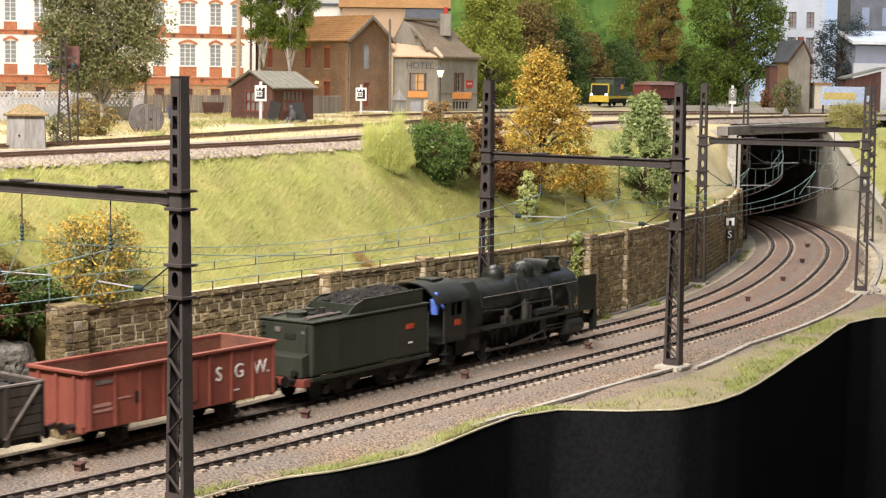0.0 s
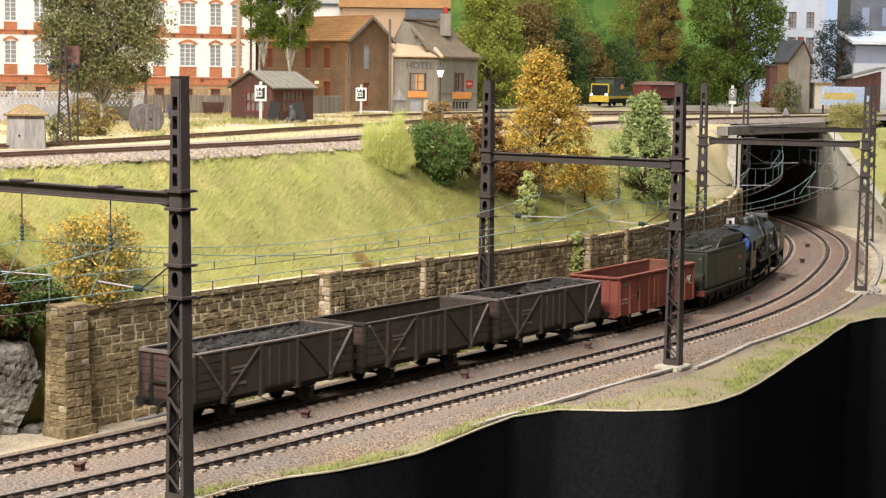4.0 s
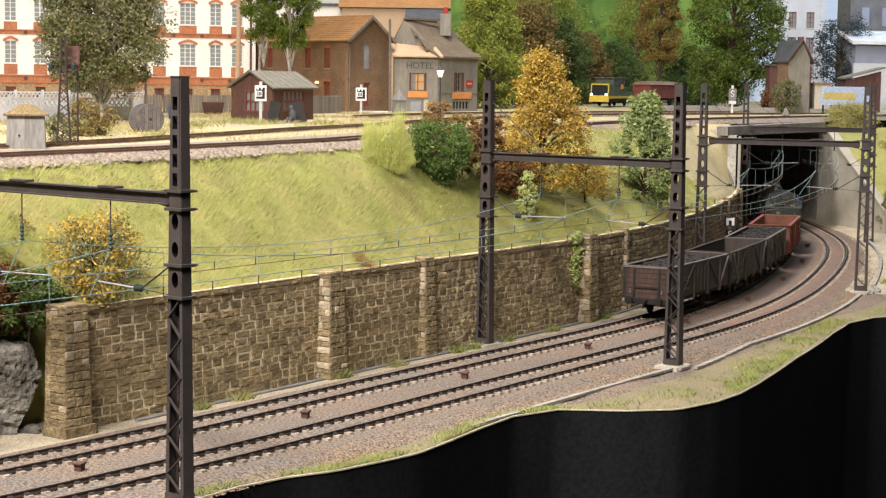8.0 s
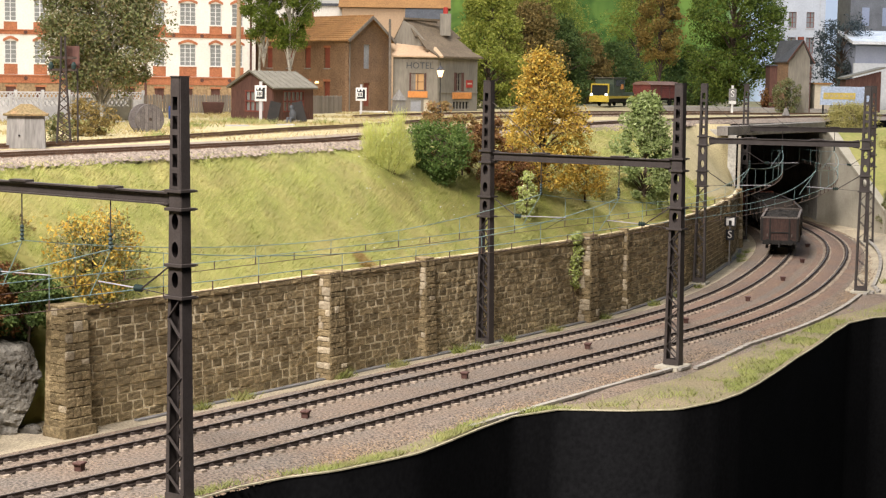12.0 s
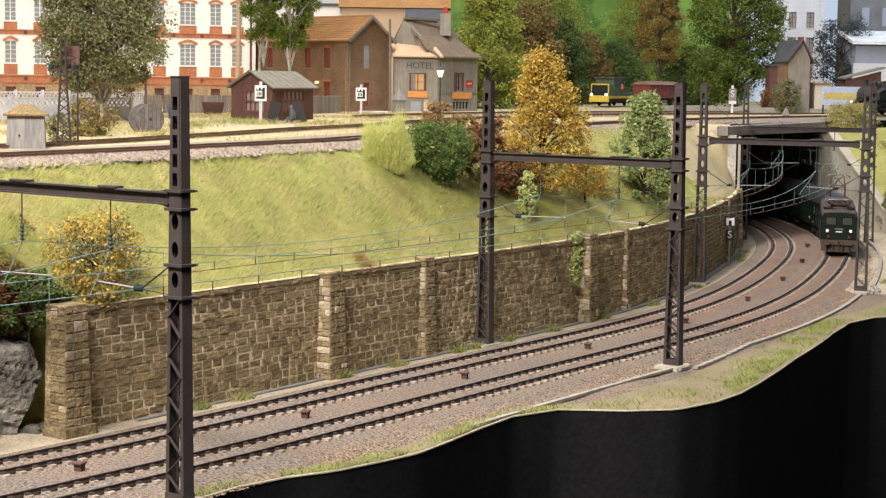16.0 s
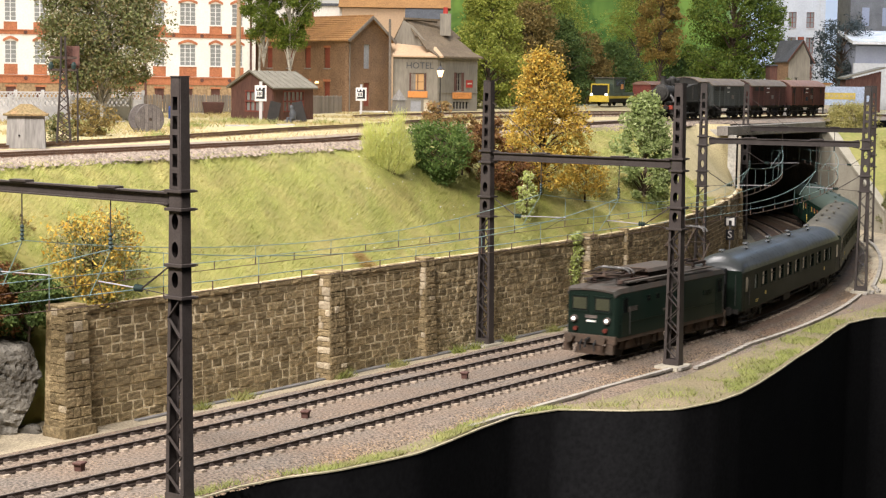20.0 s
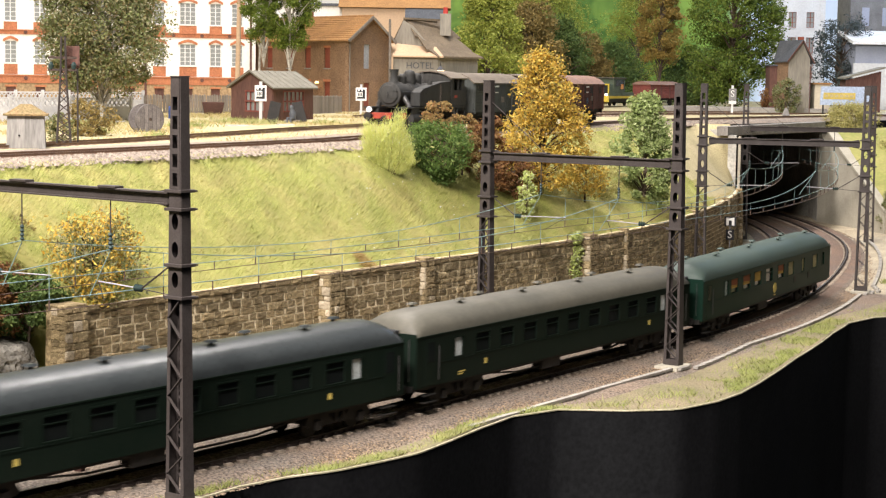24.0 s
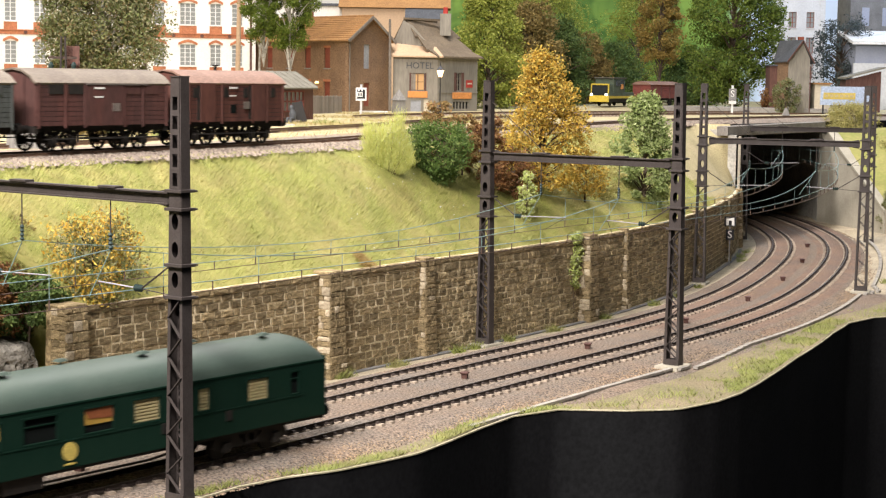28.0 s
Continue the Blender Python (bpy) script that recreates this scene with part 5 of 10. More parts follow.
    # wheels: leading truck, four driving axles, trailing truck
    for x in (-2.55, -.75, 1.05, 2.85):
        DRIVERS.append((x, wheelset(e, x, .78, 14)))
    for k in (-1, 1):
        COUPLING_RODS.append(part("coupling_rod", Shape().box(-2.7, 3.0, k * .92 - .03, k * .92 + .03, .44, .56), STEEL_WORN, e))
        MAIN_RODS.append(part("connecting_rod", Shape().beam((-.75, k * 1.0, .5), (3.0, k * 1.0, .95), .05, .11), STEEL_WORN, e))
    wheelset(e, 5.2, .5)
    wheelset(e, -5.6, .55)
    part("ash_pan", Shape().box(-5.2, -3.2, -.9, .9, .6, 1.5), CHASSIS, e)
    part("driver_figure", Shape().tube([(-7.35, -1.15, 2.77), (-7.35, -1.17, 3.07), (-7.35, -1.19, 3.42), (-7.35, -1.20, 3.52)], [.17, .2, .24, .1], 10).tube([(-7.35, -1.20, 3.50), (-7.35, -1.21, 3.58), (-7.35, -1.21, 3.72), (-7.35, -1.20, 3.78)], [.07, .12, .12, .05], 10).tube([(-7.35, -1.35, 3.37), (-7.20, -1.50, 3.12), (-7.05, -1.43, 3.02)], .07, 6), BLUE_OVERALL, e, "tiny model driver doll in blue", smooth=50)
    return e


def bogie(parent, x, mat, wheel_r=.47, half=1.25, frame_mat=None):
    fr = Shape()
    for k in (-1, 1):
        fr.extrude([(-half - .7, .55), (-half - .5, .85), (-.6, .85), (-.35, .55), (.35, .55), (.6, .85), (half + .5, .85), (half + .7, .55), (half + .4, .42), (-half - .4, .42)], "y", k * 1.08 - .06, k * 1.08 + .06)
    fr.box(-.25, .25, -1.0, 1.0, .5, .8)
    b = part("bogie", fr, frame_mat or mat, parent, at=(x, 0, 0))
    for q in (-half, half):
        wheelset(b, q, wheel_r, mat=mat)
        for k in (-1, 1):
            sh = Shape().box(q - .17, q + .17, k * 1.16 - .09, k * 1.16 + .09, wheel_r - .16, wheel_r + .2)
            part("axlebox", sh, frame_mat or mat, b, bev=.03)
    for k in (-1, 1):
        part("spring", Shape().cyl((-.22, k * 1.16, .5), (-.22, k * 1.16, .85), .1, 10).cyl((.22, k * 1.16, .5), (.22, k * 1.16, .85), .1, 10), frame_mat or mat, b)
    return b


ROOF_ARC = [(-1.44, 3.05), (-1.40, 3.32), (-1.2, 3.62), (-.85, 3.84), (-.4, 3.97), (0, 4.0), (.4, 3.97), (.85, 3.84), (1.2, 3.62), (1.40, 3.32), (1.44, 3.05)]


def coach(name, L, label, body, roof_mat, windows, doors, numbers=True, vents=9, bright_ribs=False, tail=False):
    """A bogie coach: body shell with real window openings, panes set back, rounded roof."""
    c = thing(name, Matrix.Identity(4), label, "railway coach", "coaches")
    h, W, z0, z1 = L / 2, 1.42, 1.02, 3.06
    za, zb = 1.98, 2.82
    for k in (-1, 1):
        xs = sorted(windows, key=lambda q: q[0])
        sh = Shape().wall(-h, h, z0, z1, k * W - .035, k * W + .035, [(a, b, za, zb) for a, b, kind in xs])
        part("side_wall", sh, body, c)
        part("waist_rail", Shape().box(-h + 1.2, h - 1.2, k * (W + .04) - .012, k * (W + .04) + .012, za - .1, za - .05), body, c)
        part("gutter", Shape().box(-h, h, k * (W + .03) - .03, k * (W + .03) + .03, z1 - .02, z1 + .04), body, c)
        for a, b, kind in xs:
            m = {"w": DARK_GLASS, "t": WHITE_GLASS, "r": CURTAIN_YELLOW, "y": CURTAIN_YELLOW, "b": BLIND, "d": DARK_GLASS}[kind]
            pn = part("window_pane", Shape().box(a, b, k * (W - .05) - .008, k * (W - .05) + .008, za, zb), DARK_GLASS if kind in "ry" else m, c)
            fr = Shape()
            for q in ((a - .03, a + .04, za - .03, zb + .03), (b - .04, b + .03, za - .03, zb + .03)):
                fr.box(q[0], q[1], k * (W + .02) - .03, k * (W + .02) + .03, q[2], q[3])
            for q in ((za - .03, za + .03), (zb - .03, zb + .03)):
                fr.box(a, b, k * (W + .02) - .03, k * (W + .02) + .03, q[0], q[1])
            part("window_frame", fr, body, c)
            if kind in "wd":
                part("window_bar", Shape().box(a, b, k * (W - .01) - .02, k * (W - .01) + .02, zb - .3, zb - .26), body, c)
            if kind in "ry":
                y = k * (W - .02)
                part("curtain", Shape().box(a + .05, b - .05, y - .012, y + .012, za + .28, zb - .04), CURTAIN_YELLOW, c, "yellow curtain")
                if kind == "r":
                    part("curtain", Shape().extrude([(a + .05, zb - .02), (b - .05, zb - .02), (b - .05, zb - .42), (a + .25, zb - .36)], "y", y + k * .02 - .008, y + k * .02 + .008), CURTAIN_RED, c, "red curtain")
            if kind == "b":
                for i in range(7):
                    z = za + .06 + i * .11
                    part("slat", Shape().box(a + .03, b - .03, k * (W - .02) - .02, k * (W - .02) + .02, z, z + .06), BLIND, c)
        for d in doors:
            part("door", Shape().box(d - .42, d + .42, k * (W + .035) - .012, k * (W + .035) + .012, z0 + .03, z1 - .12), body, c, bev=.01)
            part("door_window", Shape().box(d - .24, d + .24, k * (W + .05) - .01, k * (W + .05) + .01, za + .02, zb - .02), DARK_GLASS, c)
            part("handrail", Shape().tube([(d + .52, k * (W + .08), z0 + .2), (d + .52, k * (W + .08), 2.6)], .022, 5), STEEL_WORN, c)
            part("step", Shape().box(d - .45, d + .45, k * 1.3 - .16, k * 1.3 + .16, .62, .66).box(d - .45, d + .45, k * 1.34 - .14, k * 1.34 + .14, .34, .38), CHASSIS, c)
        if numbers:
            bars(c, "class_mark", -h + 5.0, 1.45, k * (W + .042), (.2,), YELLOW_PAINT, .22)
            bars(c, "class_mark", h - 4.6, 1.45, k * (W + .042), (.2,), YELLOW_PAINT, .22)
            bars(c, "marking", -h + 3.0, 1.32, k * (W + .042), (.5,), YELLOW_PAINT, .05)
            bars(c, "marking", -h + 3.0, 1.22, k * (W + .042), (.35,), YELLOW_PAINT, .05)
        part("solebar", Shape().box(-h + .2, h - .2, k * 1.25 - .06, k * 1.25 + .06, .88, 1.06), CHASSIS, c)
    # roof with rounded ends
    n = 5
    rings = []
    for x, f in ((-h - .02, .0), (-h + .12, .45), (-h + .4, .78), (-h + .9, .95), (-h + 1.5, 1), (h - 1.5, 1), (h - .9, .95), (h - .4, .78), (h - .12, .45), (h + .02, .0)):
        rings.append([(x, y, z1 + (z - 3.05) * (.12 + .88 * f)) for y, z in ROOF_ARC])
    part("roof", Shape().loft(rings), roof_mat, c, smooth=50)
    if bright_ribs:
        for x in np.linspace(-h + 1.5, h - 1.5, 26):
            part("roof_seam", Shape().loft([[(x + q, y * 1.004, z + .012) for y, z in ROOF_ARC] + [(x + q, y, z - .03) for y, z in reversed(ROOF_ARC)] for q in (-.03, .03)]), roof_mat, c)
    for i in range(vents):
        x = -h + 2.2 + i * (L - 4.4) / (vents - 1)
        part("roof_vent", Shape().cyl((x, .35 * (-1) ** i, 3.9), (x, .35 * (-1) ** i, 4.1), .07, 8).taper((x - .22, x + .22, .35 * (-1) ** i - .16, .35 * (-1) ** i + .16), 4.08, (x - .15, x + .15, .35 * (-1) ** i - .1, .35 * (-1) ** i + .1), 4.16), roof_mat, c)
    for k in (-1, 1):
        part("end_wall", Shape().box(k * h - .035, k * h + .035, -W, W, z0, z1 + .15), body, c)
        part("headstock", Shape().box(k * h - .08, k * h + .1, -1.3, 1.3, .85, 1.1), CHASSIS, c)
        buffers(c, k * (h + .08), k)
        part("gangway", Shape().box(k * (h + .2) - .18, k * (h + .2) + .18, -.62, .62, 1.15, 3.35), RUBBER, c, "dark rubber gangway bellows", bev=.08)
        part("end_ladder", Shape().tube([(k * (h + .06), -1.1, 1.3), (k * (h + .06), -1.1, 3.0)], .02, 5), STEEL_WORN, c)
        bogie(c, k * (h - 3.6), CHASSIS)
    part("floor_pan", Shape().box(-h + .05, h - .05, -1.36, 1.36, .95, 1.08), CHASSIS, c)
    part("battery_box", Shape().box(-2.2, -.6, -1.3, -.75, .5, .96), CHASSIS, c, bev=.03)
    part("battery_box", Shape().box(.4, 2.6, .7, 1.3, .5, .96), CHASSIS, c, bev=.03)
    part("truss", Shape().beam((-7, -1.1, .93), (-4, -1.1, .62), .06, .07).beam((-4, -1.1, .62), (4, -1.1, .62), .06, .07).beam((4, -1.1, .62), (7, -1.1, .93), .06, .07), CHASSIS, c)
    if tail:
        part("tail_lamp", Shape().cyl((h + .05, -1.1, 2.3), (h + .22, -1.1, 2.3), .12, 10), CHASSIS, c)
    return c


def pantograph(parent, x, raised):
    """Two pairs of hinged arms under a pair of contact strips, on an insulated base."""
    label = "raised pantograph" if raised else "folded pantograph"
    lo, kn, hi, reach, half = (3.98, 4.85, 5.78, 1.45, .62) if raised else (4.0, 4.1, 4.24, 2.1, .68)
    pan = part("pantograph", Shape().box(x - .8, x + .8, -.72, -.6, 3.86, 3.98).box(x - .8, x + .8, .6, .72, 3.86, 3.98).box(x - .8, x - .7, -.6, .6, 3.86, 3.96).box(x + .7, x + .8, -.6, .6, 3.86, 3.96), ROOF_RUST, parent, label)
    for d in (-1, 1):
        for y in (-half, half):
            part("lower_arm", Shape().tube([(x + d * .55, y, lo), (x + d * reach, y * .95, kn)], .05, 6), RUSTY_FRAME, pan)
            part("upper_arm", Shape().tube([(x + d * reach, y * .95, kn), (x + d * .12, y * .78, hi)], .034, 6), RUSTY_FRAME, pan)
        part("cross_tube", Shape().tube([(x + d * reach, -half, kn), (x + d * reach, half, kn)], .034, 6), RUSTY_FRAME, pan)
        part("brace", Shape().tube([(x + d * reach, -half * .95, kn), (x + d * .14, half * .78, hi)], .02, 5), RUSTY_FRAME, pan)
        part("brace", Shape().tube([(x + d * reach, half * .95, kn), (x + d * .14, -half * .78, hi)], .02, 5), RUSTY_FRAME, pan)
        part("contact_strip", Shape().tube([(x + d * .2, -1.02, hi - .2), (x + d * .2, -.92, hi - .05), (x + d * .2, -.72, hi + .03), (x + d * .2, .72, hi + .03), (x + d * .2, .92, hi - .05), (x + d * .2, 1.02, hi - .2)], .045, 6), STEEL_WORN, pan)
        part("spring", Shape().cyl((x - .6, d * .25, 3.98), (x + .6, d * .25, 3.98), .07, 8), ROOF_RUST, pan)
        for y in (-.66, .66):
            part("insulator", Shape().tube([(x + d * .7, y, 3.5 + i * .06) for i in range(7)], [.06, .13, .06, .13, .06, .13, .06], 8), ROOF_RUST, pan)


def electric_loco():
    """Box-cab electric, 12.9 m; its lit front faces -x."""
    e = thing("electric_locomotive", Matrix.Identity(4), "weathered dark green box-cab electric locomotive with two lit headlamps", "electric locomotive")
    h, W, z0, z1 = 6.2, 1.39, 1.1, 3.42
    prof = [(-W, z0), (-W, z1 - .2), (-W + .1, z1 + .02), (-.7, z1 + .08), (0, z1 + .1), (.7, z1 + .08), (W - .1, z1 + .02), (W, z1 - .2), (W, z0)]
    rings = []
    for x, f in ((-h, .91), (-h + .12, .97), (-h + .35, 1), (h - .35, 1), (h - .12, .97), (h, .91)):
        rings.append([(x, y * f, z - (1 - f) * 1.6 * (z > 2.5)) for y, z in prof])
    part("body", Shape().loft(rings), BB_GREEN, e, smooth=30)
    part("roof", Shape().loft([[(x, y * f, z + .03 - d) for y, z in prof[1:-1]] + [(x, y * f * .98, z - .05 - d) for y, z in reversed(prof[1:-1])] for x, f, d in ((-h - .06, .94, .12), (-h + .12, 1.0, .04), (-h + .4, 1.01, 0), (h - .4, 1.01, 0), (h - .12, 1.0, .04), (h + .06, .94, .12))]), BB_ROOF, e, smooth=30)
    part("roof_deck", Shape().box(-1.7, 1.9, -.8, .8, 3.66, 4.0), ROOF_RUST, e, bev=.05)
    part("roof_hatch", Shape().extrude([(-.95, 3.95), (-.8, 4.1), (.8, 4.1), (.95, 3.95)], "x", -2.0, 2.1), BB_ROOF, e)
    for k in (-1, 1):
        part("roof_walkway", Shape().box(-4.8, 4.8, k * 1.12 - .14, k * 1.12 + .14, 3.66, 3.72), BB_ROOF, e)
        part("roof_duct", Shape().box(-5.0, -2.2, k * .85 - .12, k * .85 + .12, 3.6, 3.78), ROOF_RUST, e, bev=.03)
        y = k * W
        part("waist_band", Shape().box(-h + .3, h - .3, y - .02, y + .02, 1.75, 1.8), BB_GREEN, e)
        for x in (-2.9, -1.9, -.4, .6):
            part("side_window", Shape().box(x - .17, x + .17, y - .02, y + .02, 2.68, 2.9), DARK_GLASS, e)
            part("window_frame", Shape().box(x - .21, x + .21, y - .012, y + .012, 2.64, 2.94), BB_GREEN, e)
        for x in (-4.6, 3.9):
            part("grille", Shape().box(x - .5, x + .5, y - .02, y + .02, 2.3, 2.55), BB_GREEN, e)
            for i in range(4):
                part("slat", Shape().box(x - .45, x + .45, y - .035, y + .035, 2.32 + i * .06, 2.345 + i * .06), PALE_STEEL if x < 0 else BB_GREEN, e)
        for x in (-5.35, 5.35):
            part("cab_door", Shape().box(x - .32, x + .32, y - .018, y + .018, 1.15, 3.05), BB_GREEN, e)
            part("door_window", Shape().box(x - .2, x + .2, y - .03, y + .03, 2.3, 2.95), DARK_GLASS, e)
            part("handrail", Shape().tube([(x + .42, y + k * .06, 1.2), (x + .42, y + k * .06, 2.6)], .02, 5), STEEL_WORN, e)
        part("side_plate", Shape().box(-1.2, -.5, y - .02, y + .02, 2.0, 2.1), PALE_STEEL, e)
        part("solebar", Shape().box(-h + .1, h - .1, k * 1.3 - .08, k * 1.3 + .08, .92, 1.12), RUSTY_FRAME, e)
    for d in (-1, 1):
        x = d * (h + .0)
        for y in (-.62, .62):
            part("cab_window", Shape().box(x - .03, x + .03, y - .42, y + .42, 2.35, 3.02), DARK_GLASS, e)
            fr = Shape()
            for q in (y - .46, y + .46):
                fr.box(x - .045, x + .045, q - .04, q + .04, 2.3, 3.07)
            for z in (2.3, 3.07):
                fr.box(x - .045, x + .045, y - .5, y + .5, z - .04, z + .04)
            part("window_frame", fr, BB_GREEN, e)
            # olive panel painted in for the reflection in the cab glass
            part("pane_reflection", Shape().box(x + d * .03 - .008, x + d * .03 + .008, y - .36, y + .36, 2.42, 2.97), CAB_REFLECTION, e)
        for y in (-.9, .9):
            part("headlamp_housing", Shape().tube([(x, y, 1.93), (x + d * .16, y, 1.93)], [.17, .16], 14), PALE_STEEL, e, smooth=40)
            part("headlamp_lens", Shape().tube([(x + d * .15, y, 1.93), (x + d * .2, y, 1.93)], [.10, .07], 14), LAMP_GLOW if d < 0 else WHITE_GLASS, e, "lit round headlamp" if d < 0 else "")
            part("marker_lamp", Shape().tube([(x, y - .1 * y, 1.45), (x + d * .14, y - .1 * y, 1.45)], .11, 10), HUT_LAMP, e)
        part("number_plate", Shape().box(x - .03, x + .03, -.32, .32, 2.0, 2.14), PALE_STEEL, e)
        part("number_plate", Shape().box(x - .03, x + .03, -.25, .25, 1.81, 1.9), WHITE_PAINT, e)
        part("buffer_beam", Shape().box(d * (h + .05) - .1, d * (h + .05) + .1, -1.4, 1.4, .8, 1.2), RUSTY_FRAME, e, bev=.03)
        part("front_step", Shape().box(d * (h + .15) - .12, d * (h + .15) + .12, -1.35, -.95, .35, .8).box(d * (h + .15) - .12, d * (h + .15) + .12, .95, 1.35, .35, .8), RUSTY_FRAME, e)
        part("snow_guard", Shape().extrude([(-.9, .25), (.9, .25), (.75, .7), (-.75, .7)], "x", min(d * (h - .1), d * h), max(d * (h - .1), d * h)), RUSTY_FRAME, e)
        for y in (-.35, .4):
            part("brake_hose", Shape().tube([(d * (h + .15), y, .95), (d * (h + .35), y, .75), (d * (h + .3), y, .45)], .05, 6), RUBBER, e)
        buffers(e, d * (h + .12), d, mat=RUSTY_FRAME)
        bogie(e, d * 3.3, CHASSIS, .62, 1.45, RUSTY_FRAME)
        part("sand_box", Shape().box(d * 1.1 - .3, d * 1.1 + .3, -1.25, -.85, .45, .95), RUSTY_FRAME, e, bev=.04)
    pantograph(e, -4.0, False)
    pantograph(e, 4.3, True)
    return e


def goods_van(name, label, mat, roof_mat, brake=False):
    L, W, z0, z1 = 7.4 if brake else 7.9, 1.36, 1.15, 3.0
    h = L / 2
    v = thing(name, Matrix.Identity(4), label, "goods van", "covered vans")
    for k in (-1, 1):
        for i in range(9):
            z = z0 + i * (z1 - z0) / 9
            part("plank", Shape().box(-h, h, k * W - .04, k * W + .04, z, z + (z1 - z0) / 9 - .02), mat, v)
        part("inner_wall", Shape().box(-h + .03, h - .03, k * (W - .06) - .02, k * (W - .06) + .02, z0, z1), CHASSIS, v)
        if brake:
            for x in (-2.3, 1.6):
                part("door", Shape().box(x - .55, x + .55, k * (W + .07) - .03, k * (W + .07) + .03, z0, z1 - .05), mat, v)
                # no gap is cut: a dark plate on the planks paints its shade
                part("gap_shade", Shape().box(x - .75, x - .45, k * (W + .055) - .012, k * (W + .055) + .012, z0 + .1, z1 - .15), CHASSIS, v, "dark plate standing for the shade in a part-open door")
            for x in (-3.2, -.9, .6, 2.8):
                part("louvre", Shape().box(x - .16, x + .16, k * (W + .05) - .02, k * (W + .05) + .02, 2.3, 2.75), CHASSIS, v)
            part("window", Shape().box(-.55, -.15, k * (W + .05) - .02, k * (W + .05) + .02, 1.55, 1.95), DARK_GLASS, v)
        else:
            sh = Shape().box(-1.1, 1.1, k * (W + .07) - .03, k * (W + .07) + .03, z0 - .02, z1 - .08)
            part("sliding_door", sh, mat, v)
            part("door_rail", Shape().box(-1.2, 2.6, k * (W + .1) - .03, k * (W + .1) + .03, z1 - .1, z1 - .02), PALE_STEEL, v)
            for x in (-2.9, -1.75, 1.75, 2.9):
                part("hatch", Shape().box(x - .42, x + .42, k * (W + .055) - .02, k * (W + .055) + .02, 2.5, 2.9), CHASSIS if x < 0 else mat, v)
        for x in (-h + .08, -2.35, -1.2, 1.2, 2.35, h - .08):
            part("post", Shape().box(x - .05, x + .05, k * (W + .06) - .03, k * (W + .06) + .03, z0 - .1, z1), mat, v)
        bars(v, "marking", -.7, 2.72, k * (W + .11), (.6,), WHITE_PAINT, .09)
        bars(v, "marking", -.7, 2.35, k * (W + .11), (.5,), WHITE_PAINT, .06)
        bars(v, "marking", .4, 1.75, k * (W + .11), (.45,), PALE_STEEL, .35)
        part("solebar", Shape().box(-h, h, k * 1.12 - .06, k * 1.12 + .06, .9, 1.14), CHASSIS, v)
        part("footboard", Shape().box(-h + .5, h - .5, k * 1.35 - .1, k * 1.35 + .1, .55, .6), CHASSIS, v)
    arc = [(-W - .1, z1 - .02), (-1.1, z1 + .3), (-.6, z1 + .52), (0, z1 + .6), (.6, z1 + .52), (1.1, z1 + .3), (W + .1, z1 - .02)]
    part("roof", Shape().loft([[(x, y, z) for y, z in arc] + [(x, y * .97, z - .08) for y, z in reversed(arc)] for x in (-h - .15, h + .15)]), roof_mat, v, smooth=40)
    for k in (-1, 1):
        part("end_wall", Shape().loft([[(x, y * .95, z - .07) for y, z in arc] + [(x, W - .02, z0), (x, -W + .02, z0)] for x in (k * h - .05, k * h + .05)]), mat, v)
        part("headstock", Shape().box(k * h - .1, k * h + .1, -1.3, 1.3, .84, 1.14), CHASSIS, v)
        buffers(v, k * (h + .1), k)
        for q in (-.65, .65):
            part("end_post", Shape().box(min(k * h, k * (h + .12)), max(k * h, k * (h + .12)), q - .06, q + .06, z0 - .1, z1 + .25), mat, v)
    if brake:
        part("roof_vent", Shape().cyl((0, 0, z1 + .55), (0, 0, z1 + .8), .08, 8).cyl((0, 0, z1 + .8), (0, 0, z1 + .86), .2, 10), CHASSIS, v)
    for x in (-2.75, -1.6, 1.6, 2.75):
        wheelset(v, x, .47, 8)
        for k in (-1, 1):
            axlebox(v, x, k * 1.02, .47)
    part("truss", Shape().beam((-3, -1.0, .9), (-1.2, -1.0, .6), .05, .05).beam((-1.2, -1.0, .6), (1.2, -1.0, .6), .05, .05).beam((1.2, -1.0, .6), (3, -1.0, .9), .05, .05), CHASSIS, v)
    return v


